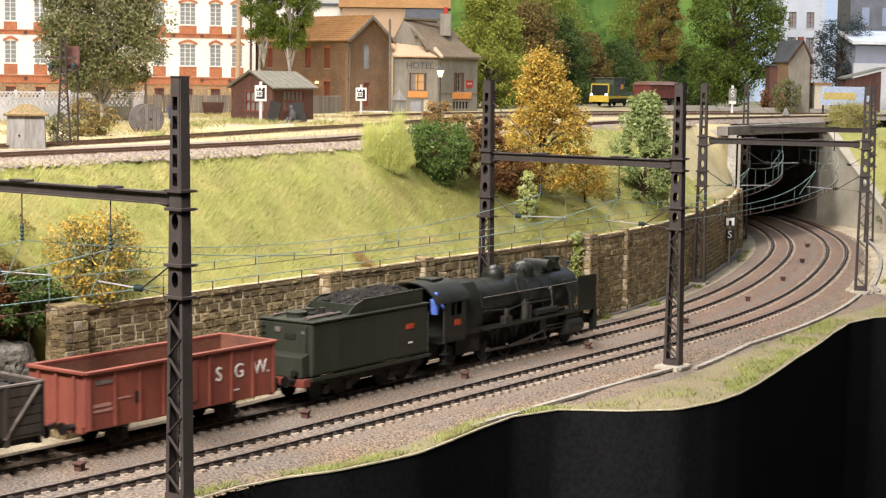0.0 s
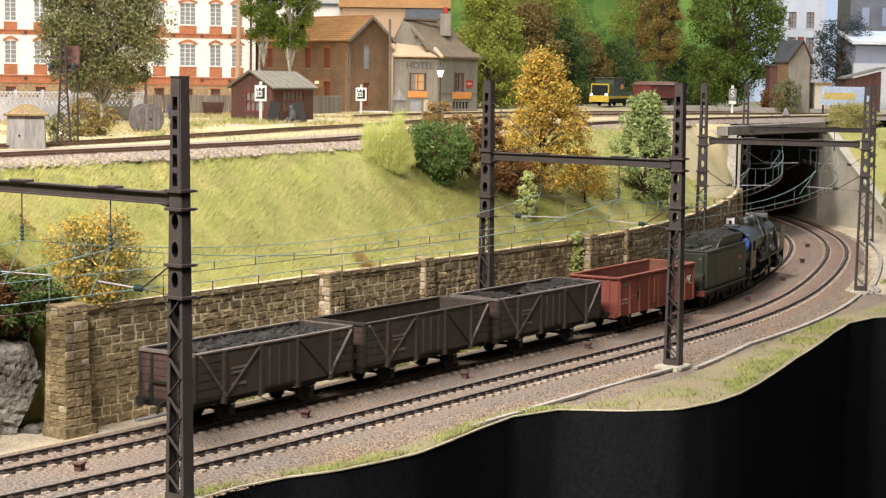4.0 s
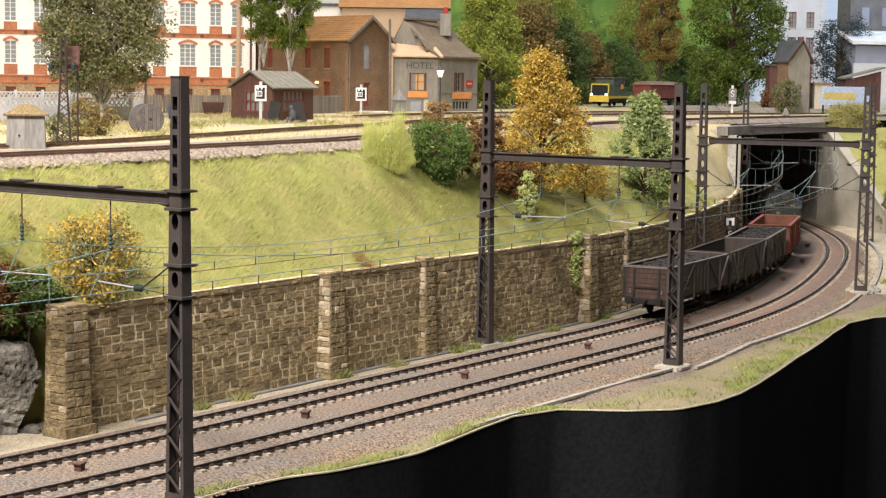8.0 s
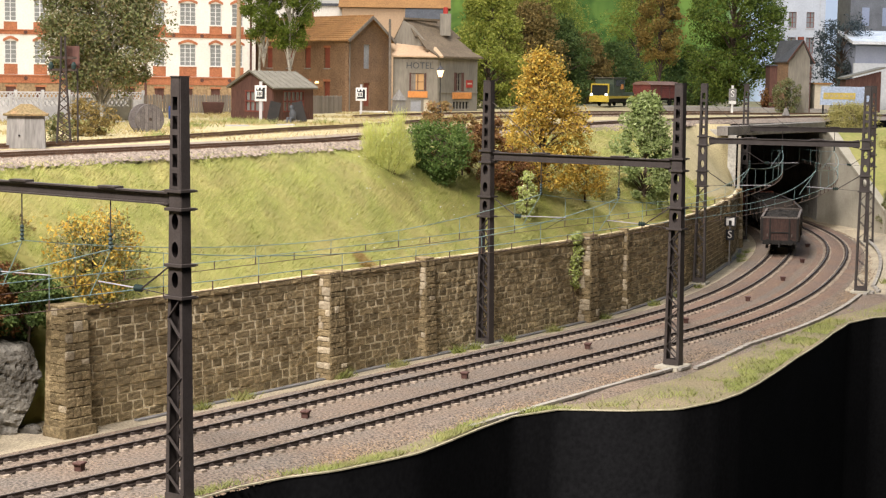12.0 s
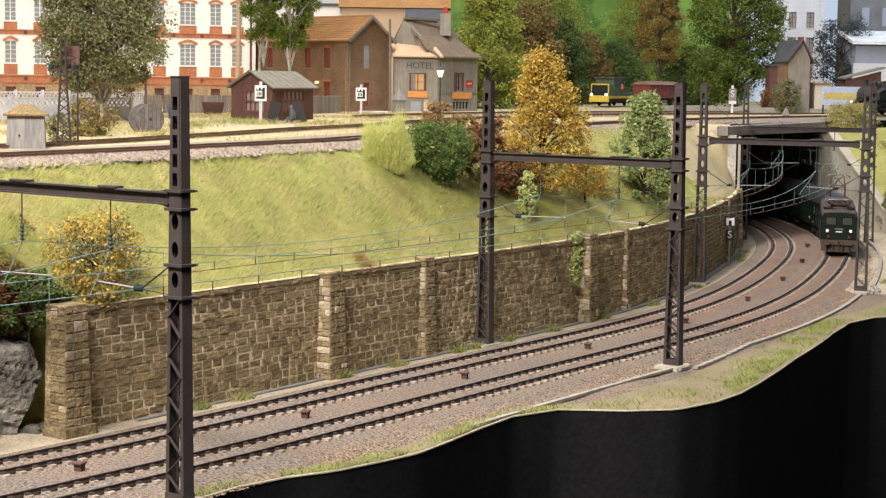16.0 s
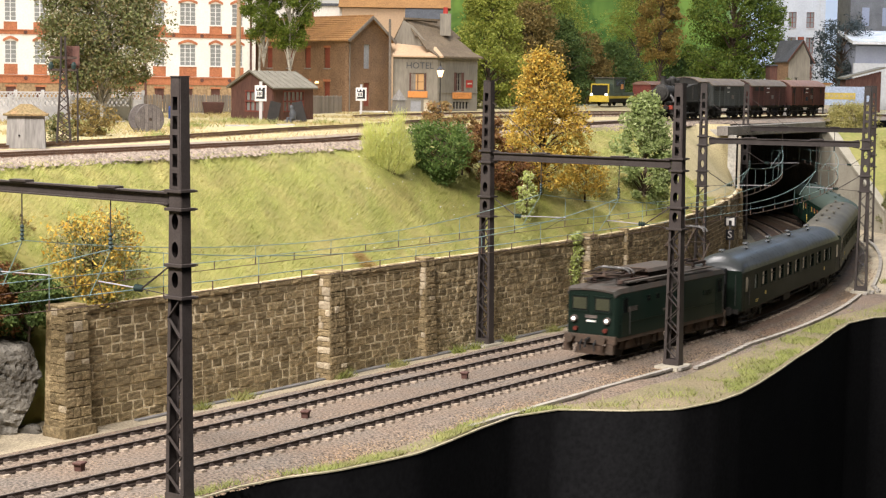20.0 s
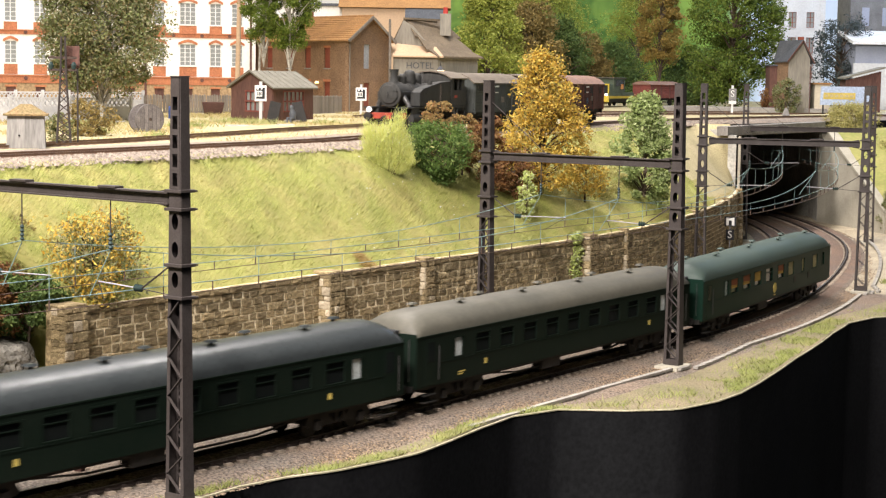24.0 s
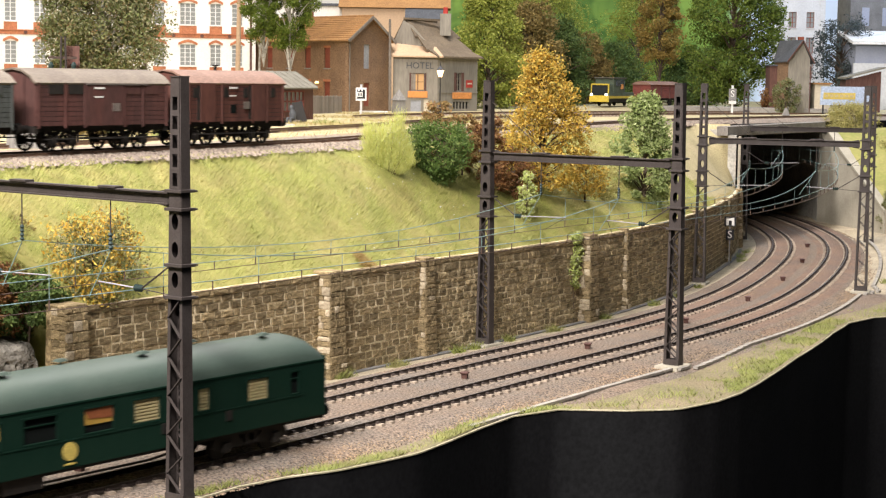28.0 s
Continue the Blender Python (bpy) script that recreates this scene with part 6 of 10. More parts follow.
def tank_loco():
    """Small side-tank engine; its lit front faces -x; 8.9 m over buffers."""
    e = thing("tank_locomotive", Matrix.Identity(4), "dusty black side-tank steam engine with one lit lamp", "steam locomotive")
    zc = 2.3
    D = material("dusty_black_paint", (0.026, 0.026, 0.024), (0.046, 0.043, 0.038), 0.7, 0.05, big=1, fine=.08, bump=.15, streak=True)
    part("boiler", Shape().tube([(-3.0, 0, zc), (1.7, 0, zc)], .66, 24), D, e, smooth=40)
    for x in (-1.9, -.7, .5):
        part("boiler_band", Shape().tube([(x - .04, 0, zc), (x + .04, 0, zc)], .69, 24), D, e, smooth=40)
    part("smokebox", Shape().tube([(-3.7, 0, zc), (-3.66, 0, zc), (-2.6, 0, zc)], [.66, .72, .72], 24), D, e, smooth=40)
    part("smokebox_door", Shape().tube([(-3.7, 0, zc), (-3.8, 0, zc), (-3.87, 0, zc)], [.6, .52, .16], 22), D, e, smooth=40)
    part("door_hinge", Shape().box(-3.86, -3.8, -.55, .1, zc + .16, zc + .22).box(-3.86, -3.8, -.55, .1, zc - .22, zc - .16), D, e)
    part("door_handle", Shape().tube([(-3.95, 0, zc - .18), (-3.95, 0, zc + .18)], .025, 5).tube([(-3.85, 0, zc), (-3.97, 0, zc)], .04, 6), STEEL_WORN, e)
    part("chimney", Shape().tube([(-3.1, 0, 2.95), (-3.1, 0, 3.1), (-3.1, 0, 3.45), (-3.1, 0, 3.68), (-3.1, 0, 3.74)], [.36, .25, .23, .27, .3], 16), D, e, smooth=40)
    part("sand_dome", Shape().cyl((-2.0, 0, 2.85), (-2.0, 0, 3.3), .27, 16).dome((-2.0, 0, 3.3), .27, .2), D, e, smooth=40)
    part("steam_dome", Shape().cyl((-1.0, 0, 2.85), (-1.0, 0, 3.45), .36, 18).dome((-1.0, 0, 3.45), .36, .28), D, e, smooth=40)
    part("safety_valve", Shape().cyl((.1, 0, 2.85), (.1, 0, 3.35), .25, 14).dome((.1, 0, 3.35), .25, .2), D, e, smooth=40)
    part("whistle", Shape().cyl((1.2, .2, 3.0), (1.2, .2, 3.6), .05, 8), STEEL_WORN, e)
    for k in (-1, 1):
        part("side_tank", Shape().extrude([(-2.45, 1.62), (-2.45, 2.42), (-1.9, 2.66), (.4, 3.02), (1.9, 3.1), (1.9, 1.62)], "y", k * 1.07 - .3, k * 1.07 + .3), D, e, bev=.04)
        part("tank_filler", Shape().cyl((-.4, k * 1.05, 2.85), (-.4, k * 1.05, 3.1), .16, 12), D, e)
        part("handrail", Shape().tube([(-3.5, k * .78, zc + .15), (-2.45, k * .9, zc + .15)], .025, 5), STEEL_WORN, e)
        part("cab_side", Shape().box(1.9, 3.9, k * 1.38 - .03, k * 1.38 + .03, 1.62, 2.55).box(1.9, 2.35, k * 1.38 - .03, k * 1.38 + .03, 2.55, 3.3).box(2.95, 3.12, k * 1.38 - .03, k * 1.38 + .03, 2.55, 3.3).box(3.5, 3.9, k * 1.38 - .03, k * 1.38 + .03, 2.55, 3.3), D, e)
        part("running_board", Shape().box(-4.1, 4.1, k * 1.15 - .25, k * 1.15 + .25, 1.5, 1.58), D, e)
        part("steam_pipe", Shape().tube([(-3.1, k * .6, 2.2), (-3.1, k * .95, 1.75), (-3.05, k * 1.05, 1.3)], .15, 10), STEEL_WORN, e, smooth=40)
        part("cylinder", Shape().cyl((-3.55, k * 1.15, .88), (-2.45, k * 1.15, .88), .36, 16).box(-3.45, -2.55, k * 1.1 - .28, k * 1.1 + .28, .95, 1.5), D, e, smooth=40)
        part("slide_bar", Shape().box(-2.45, -1.3, k * 1.12 - .05, k * 1.12 + .05, 1.02, 1.1), STEEL_WORN, e)
        part("valve_gear", Shape().beam((-2.0, k * 1.12, 1.35), (-.2, k * 1.1, 1.15), .05, .08).beam((-.9, k * 1.1, 1.45), (-.7, k * 1.1, .7), .05, .08), STEEL_WORN, e)
        part("connecting_rod", Shape().beam((-2.4, k * 1.05, .85), (.2, k * 1.0, .55), .05, .1), STEEL_WORN, e)
        part("coupling_rod", Shape().box(-1.7, 2.3, k * .9 - .03, k * .9 + .03, .5, .6), STEEL_WORN, e)
        part("frame", Shape().box(-4.0, 4.0, k * .55 - .04, k * .55 + .04, .55, 1.5), CHASSIS, e)
        part("step", Shape().box(2.5, 3.0, k * 1.25 - .14, k * 1.25 + .14, .45, .5).box(2.5, 3.0, k * 1.25 - .14, k * 1.25 + .14, .95, 1.0).box(2.52, 2.57, k * 1.3 - .1, k * 1.3 + .1, .45, 1.5).box(2.93, 2.98, k * 1.3 - .1, k * 1.3 + .1, .45, 1.5), D, e)
        part("plate", Shape().box(2.45, 2.8, k * 1.42 - .012, k * 1.42 + .012, 2.1, 2.25), BUFFER_RED, e)
        part("pale_streak", Shape().box(.42, .52, k * 1.374 - .006, k * 1.374 + .006, 1.75, 2.9), PALE_STEEL, e, "pale upright streak")
        part("lamp", Shape().tube([(-4.15, k * .95, 1.42), (-4.38, k * .95, 1.42)], .16, 12), D, e)
        part("lamp_lens", Shape().tube([(-4.38, k * .95, 1.42), (-4.42, k * .95, 1.42)], [.16, .11], 12), LAMP_GLOW if k > 0 else DARK_GLASS, e, "lit lamp" if k > 0 else "")
        part("front_step", Shape().box(-4.1, -3.9, k * 1.2 - .16, k * 1.2 + .16, .5, .56), D, e)
    roof = [(-1.5, 3.28), (-1.1, 3.52), (-.55, 3.67), (0, 3.72), (.55, 3.67), (1.1, 3.52), (1.5, 3.28)]
    part("cab_roof", Shape().loft([[(x, y, z) for y, z in roof] + [(x, y * .97, z - .07) for y, z in reversed(roof)] for x in (1.75, 4.2)]), DUST_ROOF, e, smooth=40)
    part("cab_front", Shape().loft([[(x, y * .95, z - .05) for y, z in roof] + [(x, 1.38, 1.62), (x, -1.38, 1.62)] for x in (1.9, 1.96)]), D, e)
    part("cab_back", Shape().loft([[(x, y * .95, z - .05) for y, z in roof] + [(x, 1.38, 1.62), (x, -1.38, 1.62)] for x in (3.84, 3.9)]), D, e)
    part("bunker", Shape().box(3.9, 4.3, -1.38, 1.38, 1.62, 2.8), D, e, bev=.05)
    part("coal_load", heap(3.92, 4.26, -1.3, 1.3, 2.65, .25, 4, 30, .14), COAL, e)
    part("buffer_beam", Shape().box(-4.2, -4.05, -1.3, 1.3, .9, 1.25), BUFFER_RED, e, "orange-red buffer beam", bev=.02)
    part("rear_beam", Shape().box(4.2, 4.32, -1.3, 1.3, .9, 1.3), D, e)
    buffers(e, -4.2, -1)
    buffers(e, 4.32, 1)
    for x in (-1.6, -.3, 1.0, 2.3):
        wheelset(e, x, .58, 10)
    return e


ENGINE = steam_loco()
TENDER = tender()
RED = red_wagon()
COAL_1 = coal_wagon("coal_wagon", "dark brown steel coal wagon, coal heaped at its ends", "ends")
COAL_2 = coal_wagon("coal_wagon", "dark brown steel coal wagon, empty", "empty")
COAL_3 = coal_wagon("coal_wagon", "dark brown steel coal wagon filled with coal", "coal")
ELECTRIC = electric_loco()
_win = [(-9.6, -8.95, "t")] + [(-8.0 + i * 1.93, -8.0 + i * 1.93 + 1.15, "w") for i in range(9)] + [(8.95, 9.6, "t")]
COACH_1 = coach("coach", 24.4, "dark green passenger coach with a blue-grey ribbed roof", COACH_GREEN, RIB_ROOF, _win, (-11.3, 11.3), bright_ribs=True)
COACH_2 = coach("coach", 24.6, "dark green passenger coach with a plain grey-green roof", COACH_GREEN, COACH_ROOF, _win, (-11.3, 11.3))
_v = 76.75  # middle of the van behind the loco's front
_vw = [(67.85, 68.5, "t"), (68.9, 70.2, "r"), (71.0, 72.4, "r"), (73.1, 74.4, "y"), (75.2, 76.6, "w"), (77.6, 78.9, "r"), (79.7, 80.9, "b"), (82.6, 83.2, "b"), (85.0, 86.1, "t"), (87.2, 87.7, "d")]
VAN = coach("mail_van", 24.7, "bottle green mail van with curtained and slatted windows", VAN_GREEN, VAN_ROOF, [(a - _v, b - _v, "b" if (k == "t" and a > 80) else k) for a, b, k in _vw], (-11.4,), numbers=False, vents=8, tail=True)
for _k in (-1, 1):
    _y = _k * 1.475
    part("crest", Shape().cyl((0.3, _y - .012, 1.55), (0.3, _y + .012, 1.55), .3, 14), YELLOW_PAINT, VAN, "yellow round crest")
    part("marking", Shape().box(.1, .5, _y - .012, _y + .012, 1.12, 1.18), YELLOW_PAINT, VAN)
    part("hatch", Shape().box(4.2, 4.5, _y - .012, _y + .012, 1.5, 1.85), CHASSIS, VAN)
    part("hatch", Shape().box(7.2, 7.5, _y - .012, _y + .012, 1.5, 1.85), CHASSIS, VAN)
GREY_VAN = material("grey_van_planks", (0.075, 0.082, 0.076), (0.052, 0.055, 0.05), 0.8, big=.8, fine=.08, bump=.2, streak=True)
BROWN_VAN = material("oxide_brown_planks", (0.085, 0.034, 0.028), (0.06, 0.028, 0.024), 0.8, big=.8, fine=.08, bump=.2, streak=True)
BROWN_VAN_2 = material("red_brown_planks", (0.105, 0.04, 0.029), (0.075, 0.031, 0.024), 0.8, big=.8, fine=.08, bump=.2, streak=True)
DUST_ROOF = material("dusty_van_roof", (0.165, 0.135, 0.10), (0.125, 0.10, 0.078), 0.65, big=1.5, fine=.1, bump=.15)
PINK_ROOF = material("faded_red_van_roof", (0.25, 0.15, 0.11), (0.20, 0.12, 0.09), 0.65, big=1.5, fine=.1, bump=.15)
TANK = tank_loco()
VANS = [goods_van("goods_van", "grey planked covered van with a dusty roof", GREY_VAN, DUST_ROOF),
        goods_van("goods_van", "oxide brown planked covered van with a dusty roof", BROWN_VAN, DUST_ROOF),
        goods_van("brake_van", "red-brown brake van with part-open doors and a faded roof", BROWN_VAN_2, PINK_ROOF, True)]


# ---- beside the lower line ----
SLAB = material("grey_trough_concrete", (0.33, 0.305, 0.265), (0.23, 0.21, 0.18), 0.9, big=1.5, fine=.08, bump=.3, rand=.12)
SLATE_GREY = material("dark_gutter_concrete", (0.21, 0.205, 0.20), (0.15, 0.145, 0.14), 0.9, big=1.5, fine=.08, bump=.3, rand=.15)
BLACK_PAINT = material("black_sign_paint", (0.02, 0.02, 0.022), None, 0.5, bump=0)
BROWN_BOX = material("rust_brown_box", (0.10, 0.05, 0.04), None, 0.8, bump=0.1)


def trough(name, label, s0, s1, off, w, h, mat, length=1.0, z=-.42):
    t = thing(name, Matrix.Identity(4), label, "cable trough", kind="structure")
    me = mesh_of("slab", Shape().box(-.5, .5, -.5, .5, 0, 1), mat)
    rnd = random.Random(3)
    s = s0
    while s < s1:
        o = off(s) if callable(off) else off
        x, y, hd = line(s + length / 2, o)
        ob = new("slab", me)
        ob.parent = t
        zz = z(s) if callable(z) else z
        ob.matrix_basis = at(x, y, zz + rnd.uniform(0, .02), math.degrees(hd) + rnd.uniform(-.6, .6)) @ Matrix.Diagonal((length - .04, w, h, 1))
        s += length


trough("cable_trough", "pale grey concrete cable trough along the outer track", 33, 122, lambda s: float(np.interp(s, (20, 50, 52, 54, 60, 84, 87, 90, 122), (-5.75, -5.75, -6.5, -6.3, -5.5, -5.6, -6.5, -5.9, -5.3))), .24, .13, SLAB,
       z=lambda s: -.42 + 0.3 * min(1, max(0, (s - 95) / 20)))
trough("gutter", "dark grey concrete gutter along the foot of the wall", 26, 113, 5.62, .26, .07, SLATE_GREY, 1.2)


def track_boxes():
    for s in (5.8, 17.8, 30.0, 41.8, 53.2, 65.2, 77.0, 89.5, 102.8, 116.0):
        x, y, h = line(s, .15)
        b = thing("track_box", at(x, y, -.22, math.degrees(h) + 20), "small rust-brown lineside box between the tracks", "lineside box", "track boxes")
        part("lid", Shape().box(-.22, .22, -.18, .18, .22, .3), BROWN_BOX, b, bev=.03)
        part("body", Shape().taper((-.12, .12, -.12, .12), -.1, (-.16, .16, -.14, .14), .22), BROWN_BOX, b)


track_boxes()


def catenary_sign():
    x, y, h = line(100.0, 5.4)
    s = thing("trackside_sign", at(x, y, -.4, -8), "black and white trackside boards on a grey post", "railway sign")
    part("post", Shape().box(-.05, .05, -.05, .05, -.1, 3.7), SLATE_GREY, s)
    part("board", Shape().box(-.44, .44, -.10, -.05, 2.98, 3.74), BLACK_PAINT, s)
    for q in ((-.31, -.11, 3.06, 3.64), (.11, .31, 3.06, 3.64), (-.11, .11, 3.44, 3.64)):
        part("white_mark", Shape().box(q[0], q[1], -.125, -.10, q[2], q[3]), WHITE_PAINT, s)
    part("letter_board", Shape().box(-.3, .3, -.10, -.05, 1.95, 2.75), BLACK_PAINT, s)
    lettering(s, "S", .8, at(0, -.11, 2.35) @ FACE, WHITE_PAINT, "letter")


catenary_sign()


def rock_outcrop():
    """Broken boulders: a ball cut back by random planes, with a few split layers."""
    def boulder(cx, cy, cz, rx, ry, rz, seed, turn=0.0, lean=0.0, planes=15):
        rnd = random.Random(seed)
        cut = []
        for _ in range(planes):
            n = Vector((rnd.gauss(0, 1), rnd.gauss(0, 1), rnd.gauss(0, .8))).normalized()
            cut.append((n, rnd.uniform(.60, .92)))
        cut += [(Vector((.1, -.2, 1)).normalized(), .8), (Vector((0, -1, .25)).normalized(), .72)]
        bm = bmesh.new()
        bmesh.ops.create_icosphere(bm, subdivisions=5, radius=1)
        for v in bm.verts:
            d = v.co.normalized()
            r = min([1.15] + [c / d.dot(n) for n, c in cut if d.dot(n) > .05])
            q = Vector((d.x * r * rx, d.y * r * ry, d.z * r * rz))
            layer = (q.z + .35 * q.x + .25 * noise.noise(q * .7)) / .55
            f = layer - math.floor(layer)
            split = .22 * max(0, 1 - abs(f - .5) / .10) * (1 if int(math.floor(layer) + seed) % 3 else .3)
            q -= Vector((d.x, d.y, 0)) * split
            v.co = q + d * (.07 * noise.noise(q * 1.6 + Vector((seed, 0, 0))) + .03 * noise.noise(q * 5.0))
        sh = Shape()
        bm.verts.index_update()
        sh.v = [tuple(v.co) for v in bm.verts]
        sh.f = [tuple(v.index for v in f.verts) for f in bm.faces]
        bm.free()
        tagged(part("rock", sh, ROCK, None, at=at(cx, cy, cz, turn, lean), smooth=22), "pale grey split rock beside the end of the wall", "rock", "rock outcrop")
    boulder(-17.5, 66.4, 1.35, 2.35, 1.9, 2.5, 3, 20, 8)
    boulder(-18.6, 65.6, .2, 2.0, 1.7, 1.7, 8, -30)
    boulder(-21.8, 64.4, 1.0, 2.4, 2.0, 2.6, 5, 60)
    boulder(-16.3, 68.6, .3, 1.1, 1.0, 1.7, 12, 45)
    boulder(43.0, 168.5, 3.9, 1.5, 1.2, 1.3, 31, 15)
    boulder(-15.9, 66.3, -.35, .45, .4, .35, 21, 10, 0, 10)


rock_outcrop()


# ---- plants ----
def grass_material(name, dry, green):
    m = leaf_material(name, green)
    nd, lk = m.node_tree.nodes, m.node_tree.links
    ramp = next(n for n in nd if n.type == "VALTORGB")
    r2 = nd.new("ShaderNodeValToRGB")
    for i, c in enumerate(dry):
        e = r2.color_ramp.elements[i] if i < 2 else r2.color_ramp.elements.new(1.0)
        e.position, e.color = i / (len(dry) - 1), (*c, 1)
    g = next(n for n in nd if n.type == "NEW_GEOMETRY")
    lk.new(g.outputs["Random Per Island"], r2.inputs[0])
    co, mp, no, rg, mx = (nd.new("ShaderNode" + k) for k in ("TexCoord", "Mapping", "TexNoise", "MapRange", "Mix"))
    mp.inputs["Scale"].default_value = (87, 87, 87)
    no.inputs["Scale"].default_value, no.inputs["Detail"].default_value, no.inputs["Roughness"].default_value = 0.42, 7, .75
    rg.inputs["From Min"].default_value, rg.inputs["From Max"].default_value = 0.46, 0.70
    lk.new(co.outputs["Object"], mp.inputs["Vector"])
    lk.new(mp.outputs[0], no.inputs["Vector"])
    lk.new(no.outputs["Fac"], rg.inputs["Value"])
    mx.data_type = "RGBA"
    lk.new(rg.outputs[0], mx.inputs[0])
    lk.new(ramp.outputs[0], mx.inputs[6])
    lk.new(r2.outputs[0], mx.inputs[7])
    # mottling: brighter and darker patches about a metre across
    n2, r3, mul = (nd.new("ShaderNode" + k) for k in ("TexNoise", "MapRange", "Mix"))
    n2.inputs["Scale"].default_value, n2.inputs["Detail"].default_value, n2.inputs["Roughness"].default_value = 0.75, 5, .65
    r3.inputs["From Min"].default_value, r3.inputs["From Max"].default_value = 0.38, 0.62
    r3.inputs["To Min"].default_value, r3.inputs["To Max"].default_value = 0.78, 1.2
    lk.new(mp.outputs[0], n2.inputs["Vector"])
    lk.new(n2.outputs["Fac"], r3.inputs["Value"])
    mul.data_type, mul.blend_type = "RGBA", "MULTIPLY"
    mul.inputs[0].default_value = 1.0
    lk.new(mx.outputs[2], mul.inputs[6])
    lk.new(r3.outputs[0], mul.inputs[7])
    mx = mul
    for n in nd:
        if n.type == "BSDF_PRINCIPLED":
            lk.new(mx.outputs[2], n.inputs["Base Color"])
        if n.type == "BSDF_TRANSLUCENT":
            lk.new(mx.outputs[2], n.inputs[0])
    return m


GRASS = grass_material("static_grass", [(0.47, 0.37, 0.155), (0.34, 0.275, 0.11), (0.57, 0.48, 0.24), (0.41, 0.345, 0.125)], [(0.29, 0.315, 0.072), (0.385, 0.395, 0.105), (0.20, 0.235, 0.05), (0.48, 0.46, 0.175)])
VERGE = grass_material("verge_grass", [(0.35, 0.29, 0.13), (0.27, 0.235, 0.095), (0.40, 0.34, 0.175)], [(0.20, 0.235, 0.052), (0.25, 0.265, 0.075), (0.14, 0.17, 0.036)])
STRAW_GRASS = leaf_material("straw_grass", [(0.36, 0.275, 0.105), (0.30, 0.225, 0.08), (0.42, 0.335, 0.14), (0.29, 0.255, 0.08)])
DRY_GRASS = leaf_material("withered_grass", [(0.34, 0.21, 0.06), (0.24, 0.15, 0.05), (0.42, 0.31, 0.10)])
WHITE_FLOWER = material("white_petals", (0.75, 0.74, 0.68), None, 0.8, bump=0)
WOOD = material("brown_bark", (0.12, 0.085, 0.06), (0.07, 0.05, 0.036), 0.9, big=.5, fine=.06, bump=.6)
BIRCH = material("pale_birch_bark", (0.50, 0.47, 0.40), (0.22, 0.19, 0.15), 0.85, big=.5, fine=.1, bump=.4)
LEAF_GOLD = leaf_material("golden_leaves", [(0.58, 0.37, 0.055), (0.47, 0.27, 0.04), (0.72, 0.52, 0.11), (0.24, 0.15, 0.04), (0.52, 0.40, 0.08), (0.22, 0.20, 0.055)])
LEAF_GREEN = leaf_material("green_leaves", [(0.075, 0.115, 0.03), (0.11, 0.16, 0.042), (0.045, 0.08, 0.022), (0.16, 0.205, 0.06)])
LEAF_MINT = leaf_material("fresh_green_leaves", [(0.26, 0.325, 0.11), (0.35, 0.41, 0.155), (0.165, 0.225, 0.07), (0.49, 0.53, 0.26)])
LEAF_LIME = leaf_material("lime_leaves", [(0.40, 0.45, 0.12), (0.50, 0.54, 0.18), (0.32, 0.38, 0.10), (0.72, 0.72, 0.45)])
LEAF_RUST = leaf_material("rust_leaves", [(0.21, 0.085, 0.032), (0.14, 0.068, 0.032), (0.29, 0.145, 0.05), (0.17, 0.115, 0.05)])
LEAF_TAN = leaf_material("tan_leaves", [(0.30, 0.20, 0.075), (0.22, 0.14, 0.055), (0.38, 0.28, 0.11), (0.27, 0.115, 0.05)])
FIBRE_LIME = leaf_material("lime_fibres", [(0.54, 0.58, 0.17), (0.44, 0.47, 0.11), (0.66, 0.68, 0.28), (0.58, 0.52, 0.13)])
LEAF_DEEP = leaf_material("deep_green_leaves", [(0.085, 0.145, 0.03), (0.13, 0.20, 0.045), (0.04, 0.08, 0.018), (0.24, 0.31, 0.09)])
LEAF_OLIVE = leaf_material("grey_olive_leaves", [(0.13, 0.155, 0.05), (0.21, 0.23, 0.09), (0.085, 0.105, 0.04), (0.36, 0.35, 0.20), (0.20, 0.14, 0.06), (0.16, 0.19, 0.07)])
LEAF_WOOD = leaf_material("woodland_leaves", [(0.26, 0.295, 0.048), (0.35, 0.38, 0.07), (0.14, 0.18, 0.032), (0.45, 0.45, 0.11)])
LEAF_BIRCH = leaf_material("hanging_birch_leaves", [(0.12, 0.17, 0.022), (0.165, 0.22, 0.032), (0.06, 0.095, 0.014), (0.24, 0.28, 0.05)])
LEAF_BROWN = leaf_material("olive_brown_leaves", [(0.20, 0.15, 0.05), (0.28, 0.195, 0.066), (0.12, 0.10, 0.036), (0.34, 0.25, 0.085)])
LEAF_BROAD = leaf_material("broad_green_leaves", [(0.10, 0.15, 0.022), (0.15, 0.205, 0.034), (0.045, 0.075, 0.014), (0.22, 0.26, 0.05)])
LEAF_AMBER = leaf_material("amber_needles", [(0.24, 0.16, 0.042), (0.33, 0.22, 0.055), (0.14, 0.12, 0.038)])
LEAF_BLUE = leaf_material("blue_grey_leaves", [(0.06, 0.075, 0.075), (0.09, 0.11, 0.105), (0.045, 0.055, 0.055)])
LEAF_STRAW = leaf_material("straw_leaves", [(0.40, 0.36, 0.12), (0.48, 0.42, 0.17), (0.30, 0.30, 0.09)])


